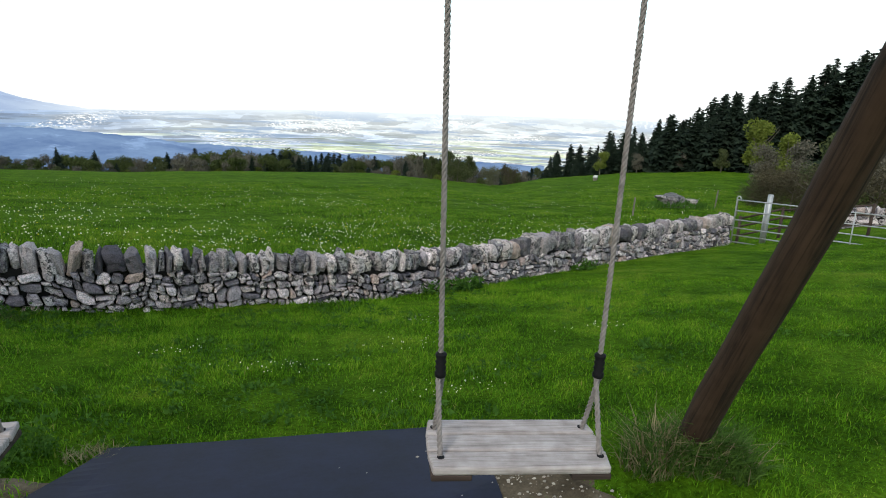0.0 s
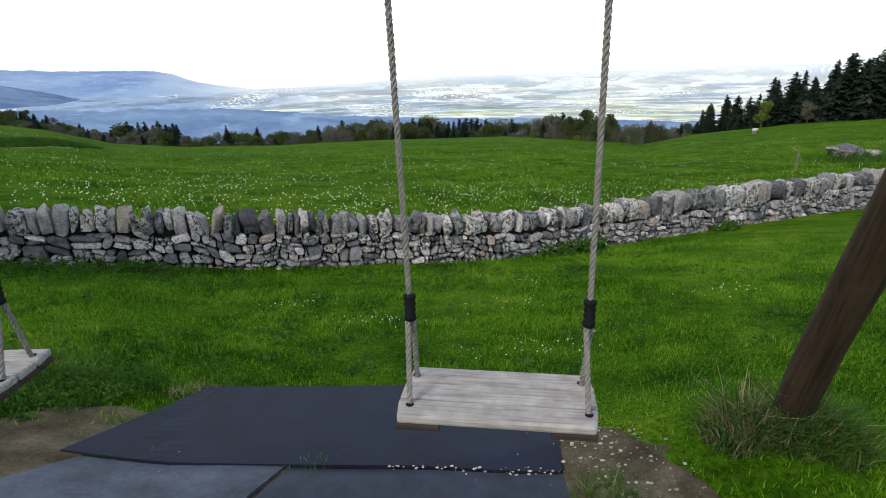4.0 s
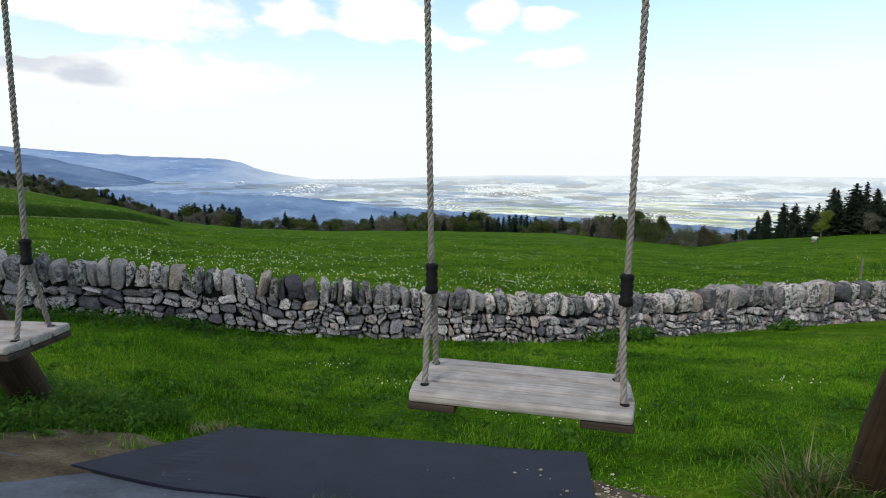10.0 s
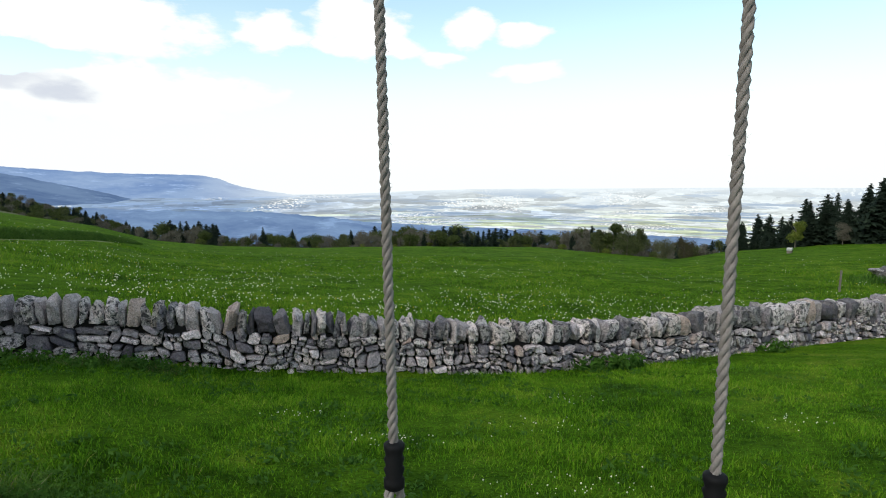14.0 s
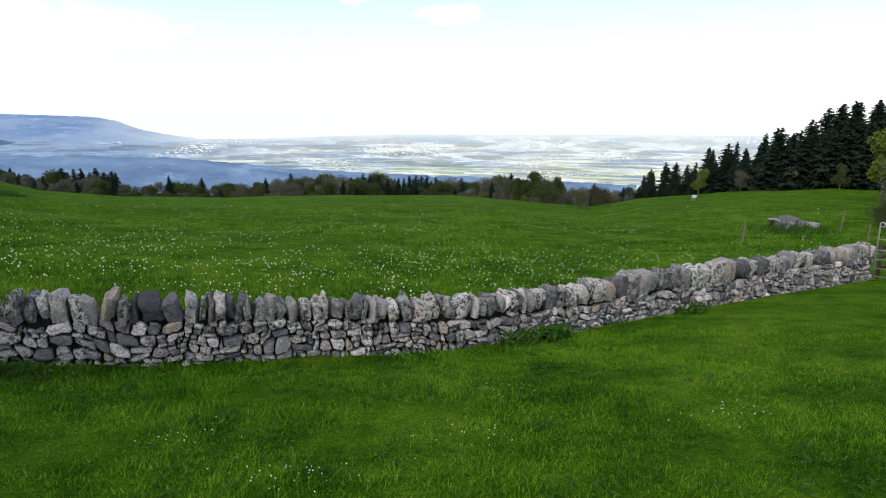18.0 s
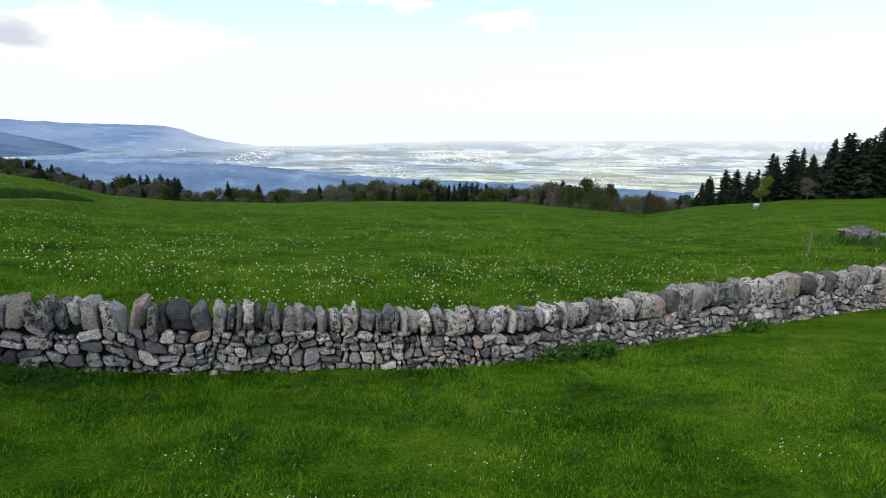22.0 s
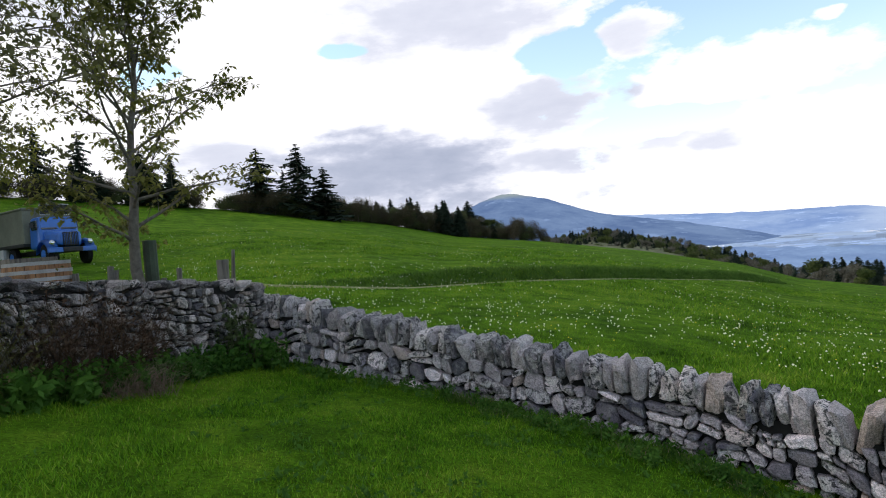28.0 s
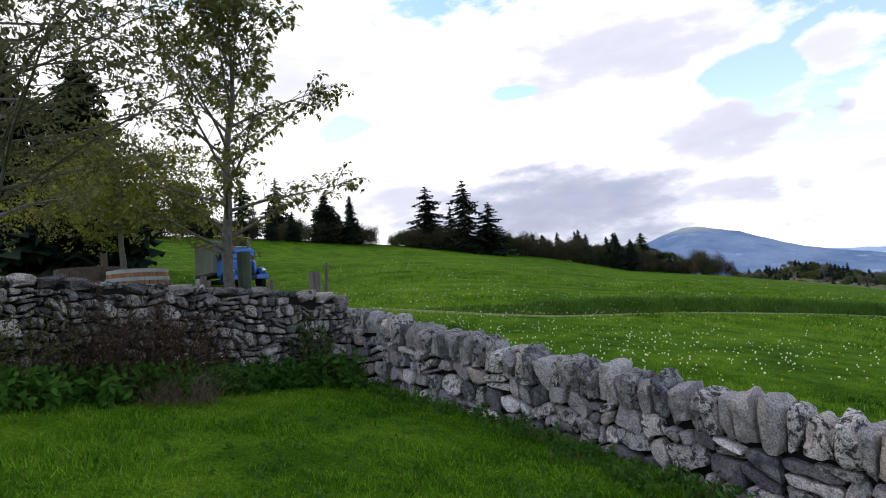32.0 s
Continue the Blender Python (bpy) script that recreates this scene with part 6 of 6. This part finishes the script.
def build_truck(x, y, turn):
    """An old long-nosed lorry with a boxed tarpaulin body; local +x is forward."""
    tr = thing("truck", pose(x, y, float(height(x, y)) - 0.17, 0, 0, turn), "vintage blue bonneted truck with a grey-green box body", "truck")

    def block(name, size, at, mat, parent=tr, bevel=0.04, label="", shape=None):
        bm = bmesh.new()
        box(bm, size, at, bevel)
        if shape:
            for v in bm.verts:
                v.co = shape(v.co)
        return part(name, bm, mat, parent, label)

    block("chassis", (5.0, 0.8, 0.2), (-0.2, 0, 0.62), MAT_BLACK)
    body = block("box_body", (2.9, 2.05, 1.45), (-1.45, 0, 1.68), MAT_TARP, label="grey-green tarpaulin box body")
    block("box_roof", (3.0, 2.1, 0.10), (-1.45, 0, 2.46), MAT_TARP, body, 0.04)
    block("side_board", (2.9, 2.12, 0.16), (-1.45, 0, 0.94), MAT_BLACK, body, 0.02)
    block("tool_locker", (0.5, 0.3, 0.42), (-2.5, -0.95, 0.66), MAT_GREYPAINT, tr, 0.02, "pale grey tool locker")

    def taper(c):
        f = max(0.0, (c.z - 1.35) / 0.75)
        return Vector((c.x - (0.16 * f if c.x > 0.6 else 0), c.y * (1 - 0.10 * f), c.z))

    cab = block("cab", (1.05, 1.75, 1.35), (0.62, 0, 1.38), MAT_BLUE, bevel=0.14, shape=taper)
    for sy in (-0.4, 0.4):
        bm = bmesh.new()
        box(bm, (0.02, 0.66, 0.40), (1.075, sy, 1.72), 0.03)
        for v in bm.verts:
            v.co.x -= 0.16 * (v.co.z - 1.52) / 0.5
        part("windscreen_pane", bm, MAT_GLASS, cab)
    for sy in (-1, 1):
        block("side_window", (0.55, 0.02, 0.38), (0.68, sy * 0.845, 1.70), MAT_GLASS, cab, 0.03)
        bar("mirror_arm", (1.0, sy * 0.82, 1.62), (1.05, sy * 1.08, 1.68), 0.012, MAT_BLACK, cab)
        block("mirror", (0.03, 0.14, 0.2), (1.06, sy * 1.1, 1.7), MAT_BLACK, cab, 0.01)

    def nose(c):
        f = max(0.0, (c.x - 1.1) / 0.95)
        return Vector((c.x, c.y * (1 - 0.30 * f), c.z - (0.10 * f if c.z > 1.2 else 0)))

    hood = block("bonnet", (1.0, 1.36, 0.66), (1.58, 0, 1.12), MAT_BLUE, bevel=0.13, shape=nose)
    bm = bmesh.new()
    box(bm, (0.04, 0.62, 0.56), (2.085, 0, 1.06), 0.05)
    grille = part("grille", bm, MAT_BLACK, hood, "dark radiator grille")
    for k in range(9):
        bar("grille_bar", (2.115, -0.26 + 0.065 * k, 0.82), (2.115, -0.26 + 0.065 * k, 1.3), 0.008, MAT_BLUE if k != 4 else MAT_CHROME, grille, 5)
    block("bumper", (0.10, 2.0, 0.2), (2.2, 0, 0.62), MAT_BLUE, bevel=0.03)
    block("licence_plate", (0.015, 0.36, 0.1), (2.262, 0.02, 0.64), MAT_PALE, bevel=0.004)
    for sy in (-1, 1):
        bm = bmesh.new()
        n = 12
        ring = []
        for i in range(n + 1):
            a = math.pi * (0.02 + 0.96 * i / n)
            cx, cz = 1.62 + 0.60 * math.cos(a), 0.46 + 0.58 * math.sin(a)
            ring.append([bm.verts.new((cx, sy * yy, cz + dz)) for yy, dz in ((0.56, 0.02), (0.80, 0.05), (0.97, 0.0), (1.0, -0.07))])
        for p, q in zip(ring, ring[1:]):
            for k in range(3):
                bm.faces.new((p[k], p[k + 1], q[k + 1], q[k]))
        bmesh.ops.solidify(bm, geom=bm.faces[:], thickness=0.03)
        bmesh.ops.recalc_face_normals(bm, faces=bm.faces[:])
        part("fender", bm, MAT_BLUE, tr, smooth=True)
        bm = bmesh.new()
        tube(bm, [(2.02, sy * 0.78, 0.92), (2.14, sy * 0.78, 0.92), (2.18, sy * 0.78, 0.92)], [0.07, 0.11, 0.09], 16)
        part("headlight", bm, MAT_CHROME, tr, "round chrome headlight", smooth=True)
    for px in (1.62, -1.75):
        for sy in (-1, 1):
            wheel = new("wheel")
            wheel.parent = tr
            wheel.matrix_basis = pose(px, sy * 0.80, 0.44)
            bm = bmesh.new()
            tube(bm, [(0, -0.13, 0), (0, -0.10, 0), (0, 0.10, 0), (0, 0.13, 0)], [0.36, 0.44, 0.44, 0.36], 24)
            part("tyre", bm, MAT_RUBBER, wheel, smooth=False)
            bm = bmesh.new()
            tube(bm, [(0, sy * 0.125, 0), (0, sy * 0.14, 0), (0, sy * 0.10, 0)], [0.25, 0.23, 0.10], 20)
            part("rim", bm, MAT_BLUE, wheel)
    # the raised front flap over the cab
    flap = block("roof_flap", (0.04, 1.15, 0.42), (0.72, 0, 2.36), MAT_BLACK, bevel=0.01, label="dark raised flap with a pale frame")
    for a, b in (((0.74, -0.6, 2.15), (0.74, 0.6, 2.15)), ((0.74, -0.6, 2.59), (0.74, 0.6, 2.59)), ((0.74, -0.6, 2.15), (0.74, -0.6, 2.59)), ((0.74, 0.6, 2.15), (0.74, 0.6, 2.59))):
        bar("flap_frame", a, b, 0.022, MAT_PALE, flap, 6)
    return tr


build_truck(-32.45, 10.60, 8).scale = (1.03, 1.03, 1.12)

MAT_STAVE = wood_material("barrel_stave", (0.30, 0.15, 0.075), (0.12, 0.06, 0.035), 0.75, 0.6, 2)
MAT_HOOP = plain("hoop_iron", (0.33, 0.32, 0.32), 0.65, 0.3, 0.12, 6.0)
MAT_PLANK = wood_material("dark_plank", (0.11, 0.075, 0.055), (0.04, 0.03, 0.025), 0.85, 0.7, 2)


def build_barrel(x, y, z, r, h, label, wood, iron, hoop_label):
    """A cut-down cask: bellied staves and iron hoops."""
    ob = thing("half_barrel", pose(x, y, z), label, "barrel", "cut-down barrels")
    n = 22
    belly = lambda f: r * (0.90 + 0.10 * math.sin(math.pi * (0.15 + 0.7 * f)))
    for k in range(n):
        a0, a1 = 2 * math.pi * k / n + 0.012, 2 * math.pi * (k + 1) / n - 0.012
        bm = bmesh.new()
        rows = []
        for i in range(5):
            f = i / 4
            rr = belly(f)
            rows.append([bm.verts.new((q * math.cos(a), q * math.sin(a), h * f)) for q, a in ((rr, a0), (rr, a1), (rr - 0.025, a1), (rr - 0.025, a0))])
        for p, q in zip(rows, rows[1:]):
            for i in range(4):
                bm.faces.new((p[i], p[(i + 1) % 4], q[(i + 1) % 4], q[i]))
        bm.faces.new(rows[0][::-1]), bm.faces.new(rows[-1])
        part("stave", bm, wood, ob)
    for f in (0.06, 0.32, 0.62, 0.93):
        bm = bmesh.new()
        rr = belly(f) + 0.006
        seg = 40
        lo = [[bm.verts.new((q * math.cos(2 * math.pi * i / seg), q * math.sin(2 * math.pi * i / seg), h * f + dz)) for q, dz in ((rr, -0.024), (rr, 0.024), (rr - 0.012, 0.024), (rr - 0.012, -0.024))] for i in range(seg)]
        for i in range(seg):
            p, q = lo[i], lo[(i + 1) % seg]
            for k in range(4):
                bm.faces.new((p[k], q[k], q[(k + 1) % 4], p[(k + 1) % 4]))
        part("hoop", bm, iron, ob, hoop_label)
    bm = bmesh.new()
    tube(bm, [(0, 0, 0.02), (0, 0, h * 0.82)], r * 0.86, 20)
    part("soil", bm, MAT_EARTH, ob, "dark planting soil")


def stack_block(x, y, z_top, size, label):
    z = float(height(x, y)) - 0.1
    ob = thing("stone_plinth", pose(x, y, z, 0, 0, 20), label, "plinth")
    bm = bmesh.new()
    box(bm, (size[0], size[1], z_top - z), (0, 0, (z_top - z) / 2), 0.03)
    for v in bm.verts:
        v.co += 0.03 * Vector((noise.noise(v.co * 3), noise.noise(v.co * 3 + Vector((5, 0, 0))), 0))
    part("block", bm, MAT_STONE_DARK, ob)


stack_block(-9.2, 4.68, 1.85, (0.76, 0.76), "rough stone plinth under a barrel")
build_barrel(-9.2, 4.68, 1.85, 0.40, 0.35, "cut-down oak barrel with grey iron hoops on a plinth", MAT_STAVE, MAT_HOOP, "grey iron hoop")
stack_block(-10.9, 4.1, 1.98, (0.95, 0.95), "rough stone plinth under a dark barrel")
build_barrel(-10.9, 4.1, 1.98, 0.50, 0.40, "cut-down dark weathered barrel with rusty hoops on a plinth", MAT_PLANK, plain("rusty_iron", (0.085, 0.06, 0.05), 0.8, 0.2, 0.3, 9.0, 0.003), "dark rusty hoop")


def build_crate(x, y, z, size, label):
    """A shallow box of grey boards with gaps between them."""
    ob = thing("wooden_crate", pose(x, y, z, 0, 0, 12), label, "crate")
    w, d, h = size
    for k in range(3):
        for sy in (-1, 1):
            bm = bmesh.new()
            box(bm, (w, 0.022, h / 3 - 0.012), (0, sy * d / 2, h * (k + 0.5) / 3), 0.004)
            part("board", bm, MAT_POST, ob)
        for sx in (-1, 1):
            bm = bmesh.new()
            box(bm, (0.022, d - 0.03, h / 3 - 0.012), (sx * (w / 2 - 0.012), 0, h * (k + 0.5) / 3), 0.004)
            part("board", bm, MAT_POST, ob)
    bm = bmesh.new()
    box(bm, (w - 0.05, d - 0.05, h * 0.8), (0, 0, h * 0.42), 0.01)
    part("soil", bm, MAT_EARTH, ob, "dark planting soil")


stack_block(-10.1, 4.7, 1.92, (0.7, 0.7), "rough pale stone block under a crate")
build_crate(-10.1, 4.7, 1.92, (0.75, 0.6, 0.36), "weathered grey wooden planting crate on a stone block")
# posts and stakes along the fence behind the wall


def fence_posts():
    guard = plain("green_guard", (0.045, 0.06, 0.04), 0.8, 0, 0.2, 6.0)
    def topped(name, x, y, r, top, mat, label, **more):
        build_post(name, x, y, r, top - float(height(x, y)), mat, label, **more)

    topped("guard_post", -9.02, 6.09, 0.105, 2.40, guard, "dark green weathered guard post beside the maple")
    topped("fence_post", -8.76, 7.05, 0.10, 2.02, MAT_POST, "thick split grey fence post at the corner", lean=(0.02, 0.03))
    topped("fence_post", -8.78, 7.17, 0.055, 2.17, MAT_POST, "thin broken grey pole leaning on a fence post", lean=(0.02, 0.12), taper=0.45)
    for x, y, top, ln in ((-8.95, 5.42, 2.06, 0.08), (-8.92, 5.50, 2.0, 0.05), (-8.9, 6.42, 1.95, 0.02), (-8.95, 5.05, 2.0, 0.0), (-8.9, 6.2, 1.82, 0.0)):
        topped("fence_stake", x, y, 0.045, top, MAT_POST, "short grey weathered stake behind the wall", lean=(0.02, ln))
    build_post("fence_post", -28.3, 4.6, 0.14, 2.0, MAT_PLANK, "dark thick fence post out on the meadow")
    build_post("fence_post", -19.7, 5.3, 0.06, 1.35, MAT_PLANK, "thin dark stake on the meadow", lean=(0, 0.12))


fence_posts()


# ---- plants along the walls ----
def leafy_plant(name, x, y, n, size, spread, tall, mat, seed, label, z=None):
    """A low leafy weed: stems with pairs of leaves."""
    rng = np.random.default_rng(seed)
    ob = thing(name, pose(x, y, float(height(x, y)) if z is None else z), label, "plant", "weeds along the walls")
    v, f = [], []
    bm = bmesh.new()
    for k in range(n):
        a, q = rng.uniform(0, 2 * np.pi), spread * math.sqrt(rng.random())
        hh = tall * rng.uniform(0.4, 1.0)
        bx, by = q * math.cos(a), q * math.sin(a)
        g = float(height(x + bx, y + by) - height(x, y))
        tx, ty = bx + rng.normal(0, 0.05), by + rng.normal(0, 0.05)
        tube(bm, [(bx, by, g - 0.03), (tx, ty, g + hh)], [0.004, 0.002], 3, cap=False)
        for s in np.linspace(0.25, 1.0, 5):
            leaf_cloud(v, f, (bx + (tx - bx) * s, by + (ty - by) * s, g + hh * s), 0.06, 3, size, rng)
    tagged(part("stem_mass", bm, mat, ob), kind="stuff")
    tagged(bulk("foliage", np.array(v), np.array(f), mat, ob), kind="stuff")
    return ob


def twig_bush(x, y, z, n, length, seed, label, mat, spread=1.0):
    """A dead shrub of many thin forked twigs."""
    rng = random.Random(seed)
    ob = thing("dry_shrub", pose(x, y, z), label, "shrub", "dry shrubs at the wall")
    bm = bmesh.new()
    for k in range(n):
        a, e = rng.uniform(0, 2 * math.pi), rng.uniform(0.15, 1.45)
        d = Vector((math.cos(a) * math.cos(e) * spread, math.sin(a) * math.cos(e) * spread, math.sin(e)))
        p = Vector((rng.uniform(-0.2, 0.2), rng.uniform(-0.3, 0.3), -0.05))
        pts = [p]
        ln = length * rng.uniform(0.5, 1.1)
        for s in range(4):
            d = (d + Vector((rng.uniform(-0.3, 0.3), rng.uniform(-0.3, 0.3), rng.uniform(-0.25, 0.15)))).normalized()
            pts.append(pts[-1] + d * ln / 4)
        tube(bm, pts, [0.006, 0.005, 0.004, 0.003, 0.0015], 3, cap=False)
        for q in pts[2:]:
            e2 = (d + Vector((rng.uniform(-1, 1), rng.uniform(-1, 1), rng.uniform(-0.5, 0.8)))).normalized()
            tube(bm, [q, q + e2 * ln * 0.3], [0.003, 0.001], 3, cap=False)
    tagged(part("twig_mass", bm, mat, ob), kind="stuff")
    rn = np.random.default_rng(seed)
    v, f = [], []
    for k in range(n * 3):
        e = rn.normal(0, 1, 3)
        leaf_cloud(v, f, np.array((0, 0, length * 0.45)) + e * length * 0.3 * np.array((spread, spread, 0.9)), 0.1, 3, 0.022, rn)
    tagged(bulk("withered_foliage", np.array(v), np.array(f), mat, ob), kind="stuff")


def wall_plants():
    brown = leaf_material("withered", (0.030, 0.019, 0.013), (0.10, 0.06, 0.04), 0.1)
    mosst = leaf_material("mossy_twigs", (0.05, 0.05, 0.02), (0.12, 0.11, 0.04), 0.2)
    tan = leaf_material("tan_grass", (0.12, 0.085, 0.06), (0.26, 0.19, 0.14), 0.2)
    for x, y, z, n, ln, s in ((-6.95, 4.75, 1.0, 110, 0.78, 1), (-7.15, 5.1, 1.0, 70, 0.55, 2), (-6.66, 4.15, 1.0, 120, 0.8, 3)):
        twig_bush(x, y, z, n, ln, s, "withered brown shrub hanging against the old wall", brown)
    for x, y, z, n, ln, s in ((-6.40, 3.45, 1.0, 100, 0.78, 4), (-6.17, 2.9, 1.0, 100, 0.8, 5)):
        twig_bush(x, y, z, n, ln, s, "mossy green-brown shrub against the old wall", mosst)
    rng = random.Random(3)
    for k in range(15):
        f = k / 14
        x, y = -6.05 - 1.65 * f + rng.uniform(-0.1, 0.1) + 0.25, 3.1 + 3.3 * f
        leafy_plant("nettle_patch", x, y, 26, 0.06 if k < 5 else 0.045, 0.3, 0.34, MAT_WEED, 100 + k, "dark green nettles at the foot of the wall")
    leafy_plant("ivy_bush", -7.62, 6.55, 70, 0.04, 0.32, 0.95, MAT_OLIVE, 140, "yellow-green ivy bush in the wall's corner")
    leafy_plant("nettle_patch", -7.4, 6.85, 50, 0.05, 0.4, 0.5, MAT_WEED, 141, "dense dark nettles in the wall's corner")
    for k in range(15):
        x = -7.0 + 5.9 * k / 14 + rng.uniform(-0.12, 0.12)
        leafy_plant("weed_patch", x, float(wall_y(x)) - 0.42 - 0.12 * rng.random(), 11, 0.030, 0.24, rng.uniform(0.09, 0.17), MAT_WEED, 160 + k, "low green weeds along the dry stone wall")
    for k in range(9):
        x = -4.4 + 3.3 * k / 8 + rng.uniform(-0.15, 0.15)
        y = float(wall_y(x)) - rng.uniform(0.42, 0.75)
        grass_tuft(x, y, 300, rng.uniform(0.11, 0.18), 0.2, rng.uniform(0.05, 0.2), 300 + k, "rank half-dry grass along the dry stone wall")
        if k % 2:
            leafy_plant("weed_patch", x + 0.2, y - 0.1, 12, 0.026, 0.2, 0.13, MAT_WEED, 330 + k, "green weeds in rank grass along the wall")
    for x in (4.9, 5.3, 5.7, 9.2):
        leafy_plant("weed_patch", x, float(wall_y(x)) - 0.45, 24, 0.04, 0.3, 0.24, MAT_WEED, 190 + int(x * 10), "clump of dark green weeds along the dry stone wall")
    for x, y, s in ((-1.75, 2.75, 0.16), (-1.35, 2.6, 0.14), (-1.05, 2.75, 0.13), (-1.6, 3.1, 0.15), (-0.9, 2.95, 0.12), (-1.5, 2.38, 0.13), (-2.0, 2.4, 0.15)):
        leafy_plant("clover_patch", x, y, 110, 0.0125, 0.28, 0.7 * s, MAT_WEED, int(1000 * s + 77 * y), "rank dark green clover round a log leg")
    rn = np.random.default_rng(9)
    n = 1000
    x, y = -6.45 + rn.normal(0, 0.16, n), 4.76 + rn.normal(0, 0.2, n)
    ob = thing("straw_clump", pose(0, 0, 0), "tan dead grass clump fallen against the wall", "grass tuft", "grass tufts")
    o = blades("straw", x, y, height(x, y), rn.uniform(0.12, 0.32, n), np.full(n, 0.005), tan, 2.4, 9, "")
    o.parent = ob
    for key in ("label", "category"):
        if key in o:
            del o[key]


wall_plants()
